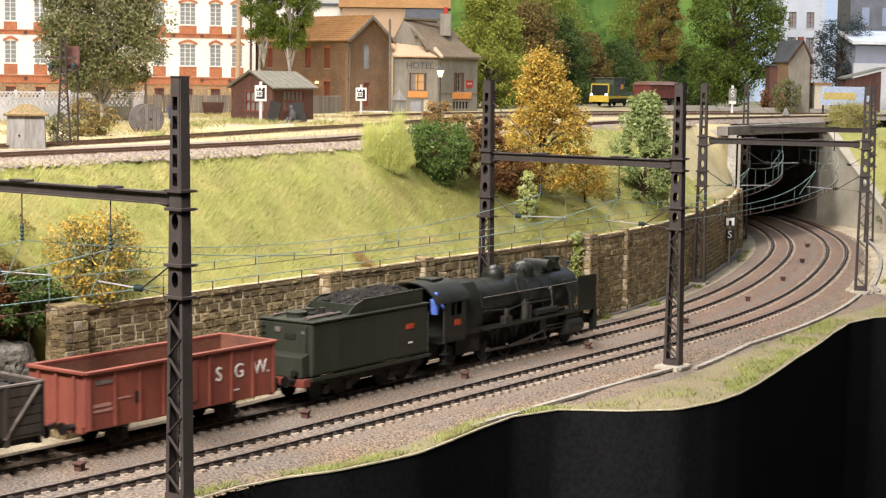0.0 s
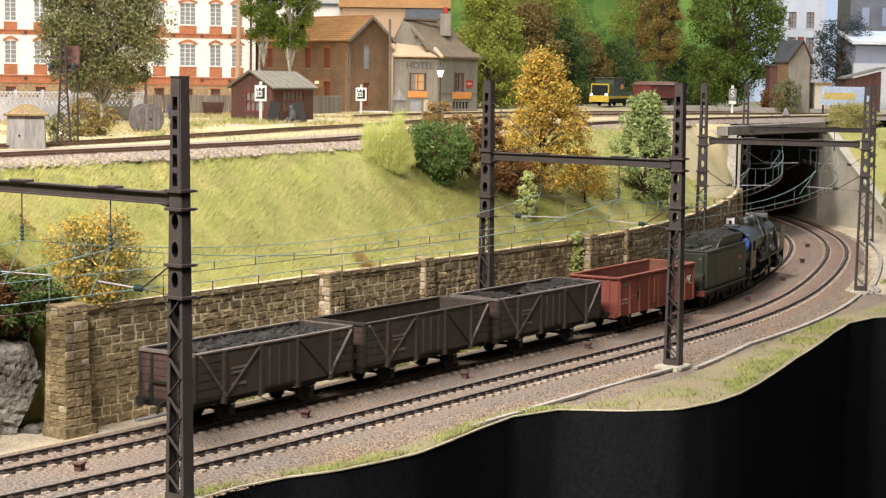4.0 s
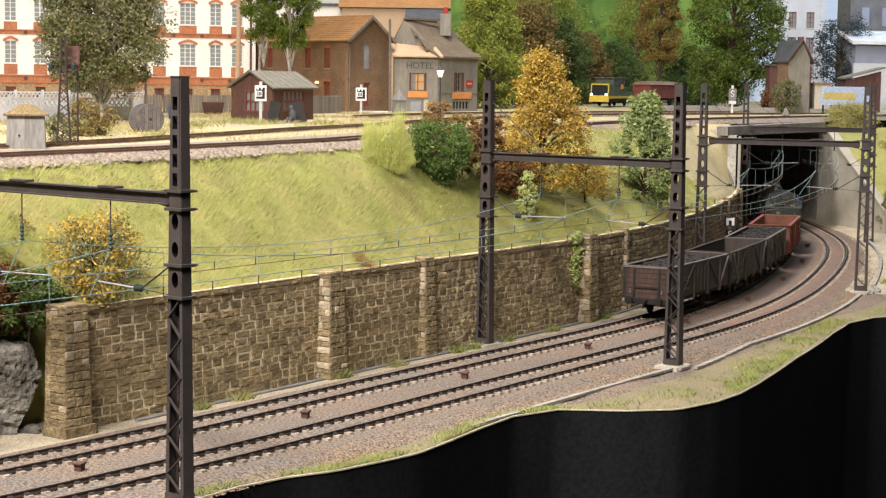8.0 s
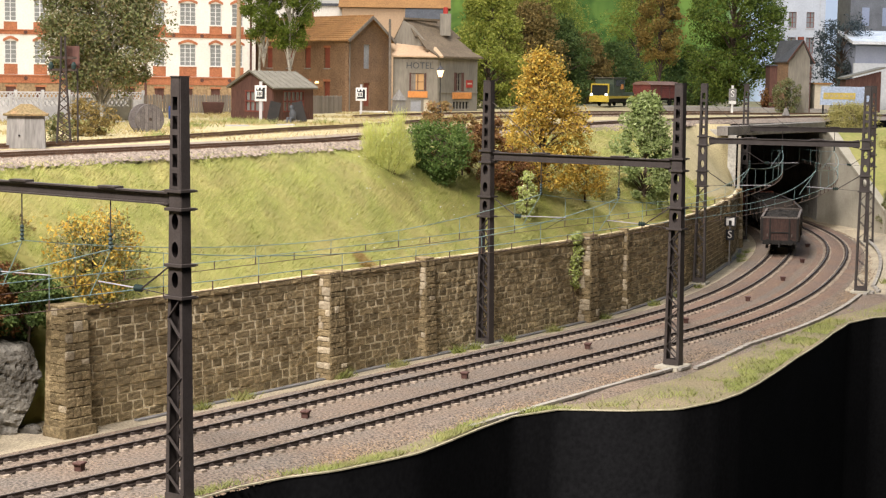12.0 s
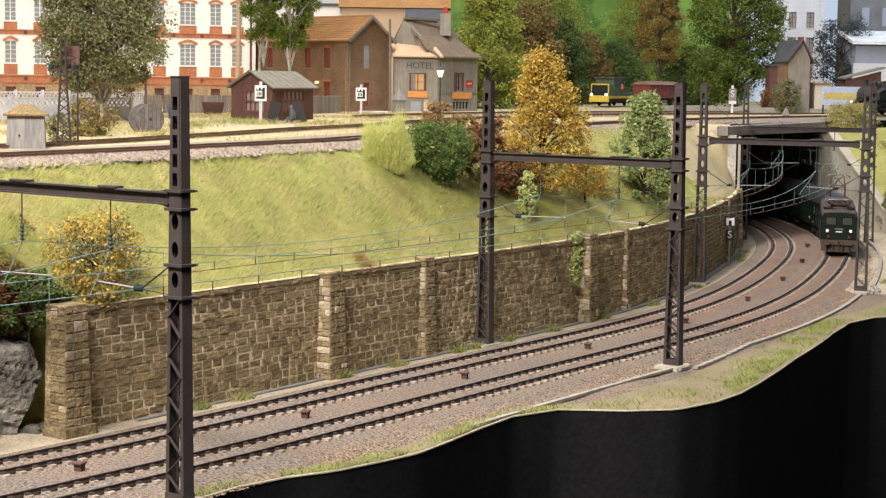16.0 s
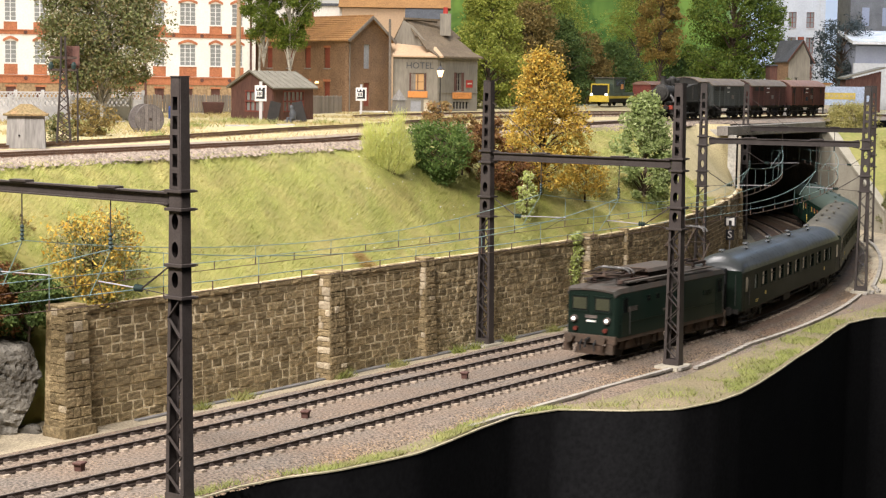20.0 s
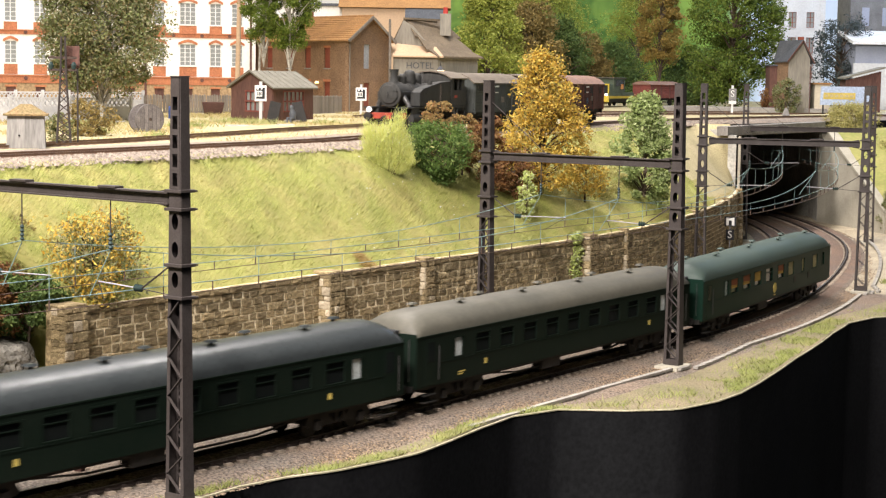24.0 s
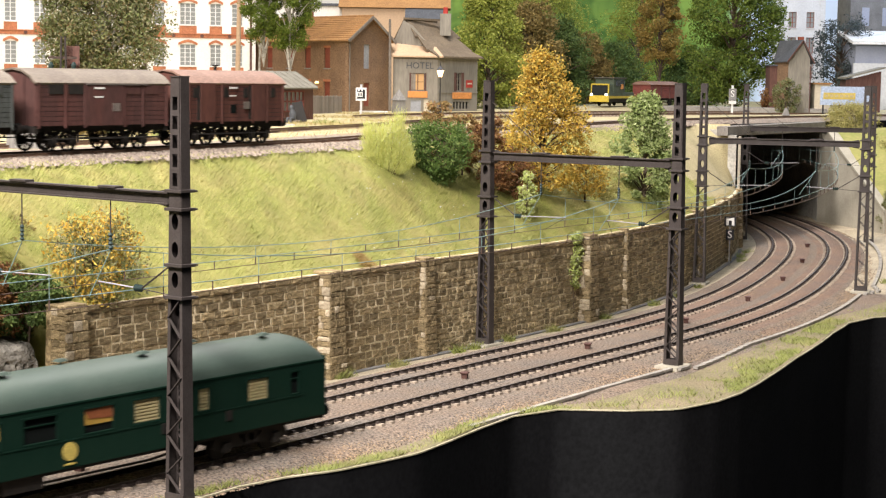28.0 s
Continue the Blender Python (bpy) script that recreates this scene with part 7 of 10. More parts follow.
def scatter_blades(name, pts, hmin, hmax, width, mat, label, seed, lean=.5, scale=1.0):
    rng = np.random.default_rng(seed)
    p = np.asarray(pts, dtype=np.float32)
    n = len(p)
    a = rng.uniform(-.8, .8, n)
    h = rng.uniform(hmin, hmax, n) * scale
    side = np.stack([np.cos(a), np.sin(a), np.zeros(n)], 1) * width / 2
    b = rng.uniform(-.5, 3.64, n)
    tip = np.stack([np.cos(b) * lean * h, np.sin(b) * lean * h, h * rng.uniform(.6, 1, n)], 1)
    down = np.cross(2 * side, tip + side)[:, 2] < 0
    side[down] *= -1
    v = np.stack([p - side, p + side, p + tip], 1).reshape(-1, 3)
    f = np.arange(3 * n).reshape(-1, 3)
    ob = raw(name, v, f, mat, smooth=True)
    up = np.stack([rng.normal(0, .16, n), rng.normal(-.12, .16, n), np.ones(n)], 1)
    up /= np.linalg.norm(up, axis=1)[:, None]
    ob.data.normals_split_custom_set_from_vertices(np.repeat(up, 3, 0).tolist())
    return tagged(ob, label, "grass", kind="stuff")


def grow_grass():
    rng = np.random.default_rng(5)
    pts = []
    n = 620000
    us, vs = rng.uniform(.12, .84, n), rng.uniform(0, 1, n) ** .9
    # table of the bank, then quick lookup
    nu, nv = 240, 40
    tab = np.array([[bank_point(i / nu, k / nv) for k in range(nv + 1)] for i in range(nu + 1)])
    iu, iv = us * nu, vs * nv
    i0, k0 = np.minimum(iu.astype(int), nu - 1), np.minimum(iv.astype(int), nv - 1)
    fu, fv = (iu - i0)[:, None], (iv - k0)[:, None]
    p = tab[i0, k0] * (1 - fu) * (1 - fv) + tab[i0 + 1, k0] * fu * (1 - fv) + tab[i0, k0 + 1] * (1 - fu) * fv + tab[i0 + 1, k0 + 1] * fu * fv
    # tufts: longer fibres in drifts, short between them
    cell = {}
    def drift(x, y):
        key = (round(x * 2.5), round(y * 2.5))
        if key not in cell:
            cell[key] = noise.noise(Vector((x * .5, y * .35, 3.0))) + .8 * noise.noise(Vector((x * 1.4, y * 1.1, 8.0)))
        return cell[key]
    tall = np.array([drift(x, y) for x, y in p[:, :2]])
    scatter_blades("bank_grass", p - np.array([0, 0, .03]), .13, .30, .0135, GRASS, "yellow-green static grass in drifts on the embankment", 1, .75, np.clip(.85 + .5 * tall, .55, 1.5) * np.where((vs > .94) & (us < .72), .4, 1))
    # ragged fringe where the bank meets the ballast
    top = p[(vs > .955) & (us < .72)]
    scatter_blades("crest_grass", top + rng.normal(0, .1, (len(top), 3)) * np.array([1, 1, .15]), .06, .16, .02, GRASS, "ragged grass along the crest of the embankment", 9, .6)
    # tiny white flowers below the bushes, one withered tuft, and a dry fringe along the wall
    near = p[(p[:, 0] > -4.6) & (p[:, 0] < 1.6) & (p[:, 1] > 84) & (p[:, 1] < 94)][:42]
    a = rng.uniform(.015, .032, len(near))[:, None]
    q = near + np.array([0, 0, .22])
    v = np.stack([q + a * np.array(c) for c in ((-1, -.6, -.3), (1, -.6, -.3), (1, .6, .6), (-1, .6, .6))], 1).reshape(-1, 3)
    tagged(raw("flowers", v, np.arange(len(v)).reshape(-1, 4), WHITE_FLOWER), "tiny white flowers in the grass", "flowers", kind="stuff")
    c = p[np.argmin(np.abs(p[:, 0] + 3.2) + np.abs(p[:, 1] - 83.1))]
    tuft = p[np.linalg.norm((p - c) * np.array([.75, 1.9, .5]), axis=1) < .7]
    scatter_blades("dry_tuft", np.repeat(tuft, 3, 0) + rng.normal(0, .12, (len(tuft) * 3, 3)) * np.array([1, 1, .1]), .08, .24, .022, DRY_GRASS, "withered brown tuft on the embankment", 6, 1.3)
    s = rng.uniform(24, 112, 16000)
    o = 6.45 + np.abs(rng.normal(0, .42, len(s)))
    pts = np.array([(*line(a, b)[:2], WALL_TOP + .02 + (b - 6.4) * .45) for a, b in zip(s, o)])
    scatter_blades("fringe_grass", pts, .1, .3, .03, STRAW_GRASS, "straw-coloured dry fringe along the wall top", 7, 1.0)
    # verge on the outer side
    pts = []
    rnd = random.Random(8)
    while len(pts) < 15000:
        s = rnd.uniform(14, 96)
        e = float(np.interp(s, EDGE_S, EDGE_O))
        if e > -6.0 and rnd.random() < .6:
            continue
        o = e + .14 + (abs(rnd.gauss(0, .3)) if e > -7 else min(abs(rnd.gauss(.2, 1.15)), -6.3 - e))
        x, y, _ = line(s, o)
        dens = noise.noise(Vector((x * .35, y * .35, 9)))
        if dens < -.02 and rnd.random() < .9:
            continue
        pts.append((x, y, -.44 + .06))
    scatter_blades("verge_grass", pts, .08, .26, .032, VERGE, "short straw and green grass along the scenic edge", 2, .6)
    pts = []
    for s, o, n, r in ((29.5, 5.2, 90, .25), (32.2, 5.3, 120, .3), (39.3, 5.15, 110, .28), (43.3, 4.95, 150, .32), (49.0, 5.3, 90, .25), (50.6, 5.3, 90, .25), (54.0, 5.3, 80, .22), (58.6, 5.2, 130, .3), (65.5, 5.3, 80, .3), (73.0, 5.0, 90, .25),
                       (78.0, 5.1, 90, .3), (84.0, 5.0, 60, .22), (103.0, 4.8, 80, .28), (107.0, 5.2, 80, .3), (111.0, 5.0, 70, .3), (93.0, -6.6, 80, .3)):
        for _ in range(n):
            x, y, _h = line(s + rnd.gauss(0, r), o + rnd.gauss(0, r * .6))
            pts.append((x, y, -.42))
    scatter_blades("grass_tufts", pts, .25, .55, .05, VERGE, "small bright grass tufts at the foot of the wall", 3, .7)
    # dry grass at station level
    pts = []
    while len(pts) < 26000:
        x, y = rnd.uniform(-52, 12), rnd.uniform(92, 172)
        q = noise.noise(Vector((x * .12, y * .12, 5)))
        k = np.interp(y, (74, 80.8, 93.2, 98.8, 117.5, 136, 149, 161), (-18.7, -14.2, -6.75, -4.3, 4, 11.7, 17.7, 24.3))
        if x > k - 3.2 or q < -.05:
            continue
        pts.append((x, y, up_z(y) - .3))
    weeds = []
    for x, y, n, r in ((-15.6, 131.0, 420, 1.3), (-17.4, 118, 260, .9), (-13.2, 127.5, 160, .6), (-9.0, 131.5, 120, .6), (-24.4, 118.0, 300, 1.1), (-16.2, 98.5, 70, .3), (-21.2, 104.0, 200, .8), (-9.5, 117.0, 60, .3), (1.5, 140.0, 60, .4), (-5.0, 121.0, 70, .35)):
        for _ in range(n):
            weeds.append((x + rnd.gauss(0, r), y + rnd.gauss(0, r * 1.6), up_z(y) - .24))
    scatter_blades("weeds", weeds, .2, .55, .06, VERGE, "patches of yellow-green weeds at station level", 14, .6)
    scatter_blades("station_grass", pts, .15, .4, .05, STRAW_GRASS, "dry yellow grass between the station tracks", 4, .6)


def leaf_cloud(centres, radii, counts, size, seed, flat=.8):
    """Leaves as small bent diamonds, clustered round the given centres."""
    rng = np.random.default_rng(seed)
    ps = []
    for c, r, n in zip(centres, radii, counts):
        d = rng.normal(size=(n, 3))
        d /= np.linalg.norm(d, axis=1)[:, None]
        ps.append(np.asarray(c) + d * (r * rng.uniform(.25, 1, n) ** .6)[:, None] * np.array([1, 1, flat]))
    p = np.concatenate(ps)
    n = len(p)
    a = rng.normal(size=(n, 3))
    a /= np.linalg.norm(a, axis=1)[:, None]
    b = np.cross(a, rng.normal(size=(n, 3)))
    b /= np.linalg.norm(b, axis=1)[:, None]
    s = size * rng.uniform(.6, 1.4, n)[:, None]
    c = np.cross(a, b) * s * .18
    v = np.stack([p - a * s, p - b * s * .5 + c, p + a * s, p + b * s * .5 + c], 1).reshape(-1, 3)
    i = np.arange(n)[:, None] * 4
    f = np.concatenate([i + np.array([[0, 1, 2]]), i + np.array([[0, 2, 3]])], 1).reshape(-1, 3)
    return v, f


def plant(name, label, category, x, y, z, height, spread, profile, leaf, leaves, size, seed, trunk=.12, bare=.0, wood=None, clumps=60, group=""):
    """A trunk with limbs and a crown of clumps. profile: widths of the crown from bottom to top; bare: share of the height without leaves."""
    rnd = random.Random(seed)
    t = thing(name, at(x, y, z), label, category, group)
    sh = Shape()
    bend = [(0, 0, -.3)]
    for i in range(1, 6):
        bend.append((rnd.uniform(-.03, .03) * height, rnd.uniform(-.03, .03) * height, height * .92 * i / 5))
    sh.tube(bend, [trunk * (1 - .85 * i / 5) for i in range(6)], 8)
    trunk_part = part("trunk", sh, wood or WOOD, t, smooth=60)
    centres, radii, counts = [], [], []
    limb = Shape()
    for k in range(clumps):
        f = (k + rnd.random()) / clumps
        zz = height * (bare + (1 - bare) * f)
        w = float(np.interp(f, np.linspace(0, 1, len(profile)), profile)) * spread / 2
        a = rnd.uniform(0, math.tau)
        r = w * rnd.uniform(.35, 1) ** .6 * rnd.uniform(.85, 1.1)
        c = (math.cos(a) * r, math.sin(a) * r, zz + rnd.uniform(-.03, .03) * height)
        rad = spread * rnd.uniform(.07, .23)
        centres.append(c)
        radii.append(rad)
        counts.append(max(6, int(leaves / clumps * rnd.uniform(.6, 1.4))))
        if k % 2 == 0:
            z0 = max(.05 * height, min(zz - .18 * height, .85 * height))
            limb.tube([(0, 0, z0), (c[0] * .5, c[1] * .5, (z0 + c[2]) / 2 + .03 * height), c], [trunk * .4, trunk * .22, trunk * .08], 5)
    if limb.v:
        part("branching", limb, wood or WOOD, t, smooth=60)
    v, f = leaf_cloud(centres, radii, counts, size, seed)
    raw("crown", v, f, leaf, t)
    return t


def feather_shrub(x, y, z):
    """A loose sprig of fine upright fibres that spreads from one foot, with white flecks towards its tip."""
    rng = np.random.default_rng(12)
    t = thing("shrub", at(x, y, z), "airy lime green flowering shrub on the embankment", "shrub")
    stems = Shape()
    base, tips = [], []
    for k in range(150):
        lean = rng.uniform(-1.25, 1.45)
        tall = float(np.interp(lean, (-1.25, -1.0, -.3, .35, .8, 1.05, 1.45), (2.0, 2.9, 2.7, 3.2, 4.0, 2.3, 1.2))) * rng.uniform(.35, 1)
        depth = rng.uniform(-.8, .8)
        foot = np.array([lean * .35, depth * .4, 0])
        tip = np.array([lean, depth, tall])
        mid = (foot + tip) / 2 + np.array([lean * .18, 0, .1])
        if k % 5 == 0:
            stems.tube([tuple(foot), tuple(mid), tuple(tip)], [.018, .012, .005], 4)
        n = 190
        f = rng.uniform(.12, 1, n)[:, None]
        q = (1 - f) ** 2 * foot + 2 * f * (1 - f) * mid + f ** 2 * tip
        base.append(q + rng.normal(0, .10, (n, 3)))
        tips.append(rng.normal(0, .09, (n, 3)) + np.array([lean * .06, 0, .20]))
    p, d = np.concatenate(base), np.concatenate(tips)
    p[:, 2] = np.maximum(p[:, 2], .05)
    side = np.cross(d, rng.normal(size=d.shape))
    side *= .009 / np.linalg.norm(side, axis=1)[:, None]
    v = np.stack([p - side, p + side, p + d], 1).reshape(-1, 3)
    raw("foliage", v, np.arange(len(v)).reshape(-1, 3), FIBRE_LIME, t)
    part("stems", stems, WOOD, t)
    pick = p[(p[:, 2] > 1.7) & (p[:, 0] > -.7)]
    pick = pick[rng.choice(len(pick), 420, replace=False)]
    v, f = leaf_cloud([tuple(c) for c in pick], [.05] * len(pick), [1] * len(pick), .03, 77)
    raw("blossom", v, f, WHITE_FLOWER, t)


def grow_plants():
    tall = [.55, .9, 1, .95, .85, .7, .5, .28, .1]
    ball = [.5, .85, 1, 1, .85, .5]
    # on the embankment
    plant("autumn_tree", "golden yellow autumn tree on the embankment", "tree", 5.7, 103.6, 6.8, 7.9, 5.5, [.75, .95, 1, .95, .9, .75, .55, .35, .12], LEAF_GOLD, 16000, .10, 11, .16, .03, clumps=150)
    feather_shrub(-3.05, 91.5, 8.35)
    plant("bush", "dense dark green bush on the embankment", "bush", -.3, 94.6, 7.8, 3.1, 3.4, [.3, .65, .95, 1.1, 1.05, .8], LEAF_DEEP, 10500, .075, 13, .08, .05, clumps=130)
    plant("bush", "tan leaved bush behind the green one", "bush", -.35, 96.4, 8.6, 3.5, 1.9, ball, LEAF_TAN, 4200, .07, 14, .06, .1, clumps=45)
    plant("bush", "orange brown bush behind the green one", "bush", 1.0, 96.8, 8.4, 3.1, 1.9, ball, LEAF_TAN, 3600, .07, 34, .06, .1, clumps=40)
    plant("bush", "rust red bush below the golden tree", "bush", 2.3, 98.8, 7.3, 3.7, 3.0, [.8, 1, 1, .8, .5], LEAF_RUST, 6500, .085, 15, .07, 0, clumps=70)
    plant("bush", "rust red bush below the golden tree", "bush", 3.9, 100.2, 6.7, 2.6, 2.4, ball, LEAF_RUST, 4000, .085, 16, .07, 0, clumps=50)
    plant("bush", "straggling yellow-brown bush beside the golden tree", "bush", 8.6, 106.5, 6.3, 2.9, 2.6, ball, LEAF_GOLD, 2200, .09, 17, .06, .05, clumps=50)
    plant("sapling", "thin pale yellow-green sapling on the slope", "sapling", 4.7, 98.4, 5.5, 2.8, 1.5, [.6, 1, .9, .5, .2], LEAF_LIME, 1300, .08, 18, .04, .05, clumps=40)
    plant("bush", "low straw green bush on the slope", "bush", 9.9, 110.4, 6.1, 1.9, 3.0, ball, LEAF_STRAW, 2500, .08, 19, .05, 0, clumps=40)
    plant("tree", "bright green conical tree on the embankment", "tree", 13.2, 115.9, 5.7, 6.7, 4.3, [.7, .95, 1, .95, .85, .65, .4, .15], LEAF_MINT, 14000, .115, 20, .12, 0, clumps=110)
    plant("bush", "golden bush hanging over the end of the wall", "bush", -14.2, 68.9, 4.3, 3.3, 4.4, ball, LEAF_GOLD, 4200, .08, 21, .06, 0, clumps=60)
    plant("bush", "olive green bush mixed with gold above the wall", "bush", -13.9, 69.3, 4.3, 3.0, 4.2, ball, LEAF_OLIVE, 6500, .075, 31, .06, 0, clumps=60)
    plant("bush", "deep green bush above the rocks", "bush", -15.9, 66.6, 3.3, 2.3, 2.5, ball, LEAF_GREEN, 5500, .10, 23, .06, 0, clumps=40)
    plant("bush", "rust red bush above the rocks", "bush", -17.3, 66.4, 3.4, 2.6, 2.6, ball, LEAF_RUST, 6000, .085, 24, .06, 0, clumps=50)
    plant("bush", "brown and olive bush above the rocks", "bush", -17.6, 68.3, 4.2, 3.4, 3.6, ball, LEAF_BROWN, 7000, .085, 25, .06, 0, clumps=50)
    # ivy on the wall
    rnd = random.Random(2)
    cs, rs, ns = [], [], []
    for i in range(46):
        zz = rnd.uniform(1.6, 4.7)
        s = 62.5 + rnd.gauss(0, .28) + (zz - 3) * .12
        x, y, _ = line(s, WALL_OFF - .14)
        cs.append((x, y, zz)), rs.append(.27), ns.append(38)
    v, f = leaf_cloud(cs, rs, ns, .09, 33)
    ivy = thing("ivy", Matrix.Identity(4), "bright green ivy climbing the retaining wall", "ivy")
    raw("leaves", v, f, LEAF_LIME, ivy)
    part("stem", Shape().tube([(*line(62.6, WALL_OFF - .1)[:2], -.3), (*line(62.4, WALL_OFF - .1)[:2], 2.2), (*line(62.7, WALL_OFF - .1)[:2], 4.4)], .03, 5), WOOD, ivy)
    # trees of the town
    plant("tree", "grey olive leaved tree at the station fence", "tree", -25.4, 130, 9.7, 13.0, 8.4, [.6, .95, 1, 1, .95, .85, .7], LEAF_OLIVE, 46000, .13, 41, .22, .24, BIRCH, clumps=190)
    plant("tree", "birch with hanging yellow-green foliage", "tree", -14.7, 166, 9.7, 17.0, 4.6, [.4, .7, 1, 1, .9, .7], LEAF_BIRCH, 22000, .11, 42, .17, .38, BIRCH, 110)
    plant("tree", "birch with hanging yellow-green foliage", "tree", -17.4, 168, 9.7, 17.0, 4.4, [.6, .9, 1, 1, .9, .7], LEAF_BIRCH, 22000, .11, 43, .15, .45, BIRCH, 110)
    for i, (x, y, h, w, mat, lab, n) in enumerate((
            (5.0, 207, 14, 9, LEAF_WOOD, "broad green woodland tree behind the hotel", 11000), (10.6, 218, 12.5, 8.5, LEAF_BROWN, "olive brown woodland tree", 9000), (14.6, 226, 11, 8, LEAF_GREEN, "dark green woodland tree", 8000),
            (18.5, 236, 9.5, 7.5, LEAF_BROWN, "olive brown woodland tree", 7000), (8.4, 229, 16, 10, LEAF_WOOD, "broad green woodland tree", 9000), (23.6, 246, 8.5, 9, LEAF_GREEN, "dark green woodland tree", 6000),
            (33.6, 238, 7.5, 8, LEAF_GREEN, "dark green woodland tree", 6500), (28.6, 262, 18, 12, LEAF_WOOD, "broad green woodland tree", 7000), (15.0, 258, 17, 13, LEAF_WOOD, "broad green woodland tree", 7000))):
        plant("tree", lab, "tree", x, y, 9.9, h, w, [.7, .95, 1, .95, .8, .55, .3], mat, int(n * 2.4), .16, 50 + i, .25, .04, clumps=130, group="woodland")
    plant("pine_tree", "tall rusty brown pine with a bare trunk", "tree", 28.4, 234, 9.9, 17.0, 6.4, [.75, 1, .9, .95, .8, .6], LEAF_AMBER, 16000, .15, 61, .2, .38, clumps=90)
    plant("tree", "large leafy green tree behind the bridge", "tree", 34.9, 214, 9.9, 16.0, 11.4, [.35, .75, .95, 1, 1, .95, .8], LEAF_BROAD, 34000, .17, 62, .4, .12, clumps=120)
    plant("bush", "rust red bush below the large tree", "bush", 39.2, 209, 9.9, 3.0, 3.6, ball, LEAF_RUST, 3000, .14, 63, .08, 0, clumps=40)
    plant("bush", "dark olive bush by the cream house", "bush", 38.9, 200.5, 9.9, 3.9, 3.3, ball, LEAF_OLIVE, 3500, .12, 64, .08, 0, clumps=50)
    plant("tree", "bare-looking blue-grey tree in the town", "tree", 52.0, 231, 10.2, 11.5, 8.0, [.5, .9, 1, 1, .85, .55], LEAF_BLUE, 6500, .16, 65, .28, .22, clumps=90)
    plant("bush", "fuzzy straw-green bush above the wing wall", "bush", 41.2, 177.5, 8.4, 2.9, 5.4, [1, 1, .85, .5], LEAF_STRAW, 12000, .08, 66, .06, 0, clumps=70)
    plant("bush", "straw-green bush on the hillside", "bush", 43.4, 171, 5.4, 2.6, 4.0, ball, LEAF_STRAW, 3500, .1, 67, .06, 0, clumps=50)
    plant("bush", "green bush beside the wing wall", "bush", 41.2, 159.5, .4, 3.2, 2.8, ball, LEAF_OLIVE, 3000, .1, 68, .06, 0, clumps=50)
    plant("bush", "tangled brown bush by the signal mast", "bush", -20.3, 100.5, 9.5, 2.2, 3.0, ball, LEAF_BROWN, 3000, .09, 69, .06, 0, clumps=50)
    plant("bush", "small green bush by the concrete hut", "bush", -20.2, 92.5, 9.5, 1.7, 1.6, ball, LEAF_OLIVE, 1600, .08, 70, .05, 0, clumps=30)


def scatter_ballast():
    def stones(n, place, r0, r1, mat, name, label, seed):
        rng = np.random.default_rng(seed)
        p = np.array([place(rng) for _ in range(n)])
        r = rng.uniform(r0, r1, n)[:, None]
        base = np.array([(1, .2, 0), (-.4, .9, .1), (-.7, -.7, 0), (.1, 0, .8)])
        a = rng.uniform(0, math.tau, n)
        ca, sa = np.cos(a)[:, None], np.sin(a)[:, None]
        vs = []
        for q in base:
            w = q + rng.uniform(-.25, .25, (n, 3))
            vs.append(p + np.concatenate([(w[:, :1] * ca - w[:, 1:2] * sa), (w[:, :1] * sa + w[:, 1:2] * ca), w[:, 2:3]], 1) * r)
        v = np.stack(vs, 1).reshape(-1, 3)
        i = np.arange(n)[:, None] * 4
        f = np.concatenate([i + np.array([q]) for q in ((0, 1, 3), (1, 2, 3), (2, 0, 3))], 1).reshape(-1, 3)
        tagged(raw(name, v, f, mat), label, "ballast", kind="stuff")

    xs, ys, hs = X_GRID, Y_GRID, H_GRID

    def lower(rng):
        s = 5 + 135 * rng.random() ** 1.6
        o = rng.uniform(-5.5, 4.4)
        x, y, h = np.interp(s, S_GRID, xs), np.interp(s, S_GRID, ys), np.interp(s, S_GRID, hs)
        a = abs(o)
        z = -.265 if a < 4.1 else -.265 - .15 * min((a - 4.1) / .9, 1)
        return x - o * math.sin(h), y + o * math.cos(h), z
    stones(120000, lower, .036, .068, BALLAST_STONE, "ballast_stones", "brown and grey ballast stones", 1)

    def upper(rng):
        s = 55 + 120 * rng.random() ** 1.6
        o = max(rng.uniform(-3.15, 2.6), -2.5 - abs(rng.normal(0, .3)))
        x, y = np.interp(s, UPPER_S, UPPER[:, 0]), np.interp(s, UPPER_S, UPPER[:, 1])
        x2, y2 = np.interp(s + .5, UPPER_S, UPPER[:, 0]), np.interp(s + .5, UPPER_S, UPPER[:, 1])
        h = math.atan2(y2 - y, x2 - x)
        yy = y + o * math.cos(h)
        return x - o * math.sin(h), yy, up_z(y) - float(np.interp(-o, (2.1, 2.5, 3.6), (.2, .32, .60)))
    stones(36000, upper, .07, .14, PALE_STONE, "pale_ballast_stones", "pale ballast stones at station level", 2)


grow_grass()
grow_plants()
scatter_ballast()


# ---- the town at station level ----
RENDER_WHITE = material("white_render", (0.78, 0.75, 0.68), (0.70, 0.66, 0.58), 0.85, big=4, fine=.2, bump=.15, speck=.08)
BRICK_ORANGE = material("orange_brick", (0.43, 0.165, 0.075), (0.34, 0.13, 0.066), 0.85, big=1.5, fine=.12, bump=.35, speck=.25)
RUBBLE = material("brown_rubble_plinth", (0.36, 0.25, 0.135), (0.27, 0.185, 0.105), 0.9, big=1, fine=.25, bump=.6, speck=.4)
BRICK_BROWN = material("weathered_brown_brick", (0.245, 0.15, 0.085), (0.175, 0.11, 0.066), 0.9, big=2, fine=.16, bump=.5, speck=.35)
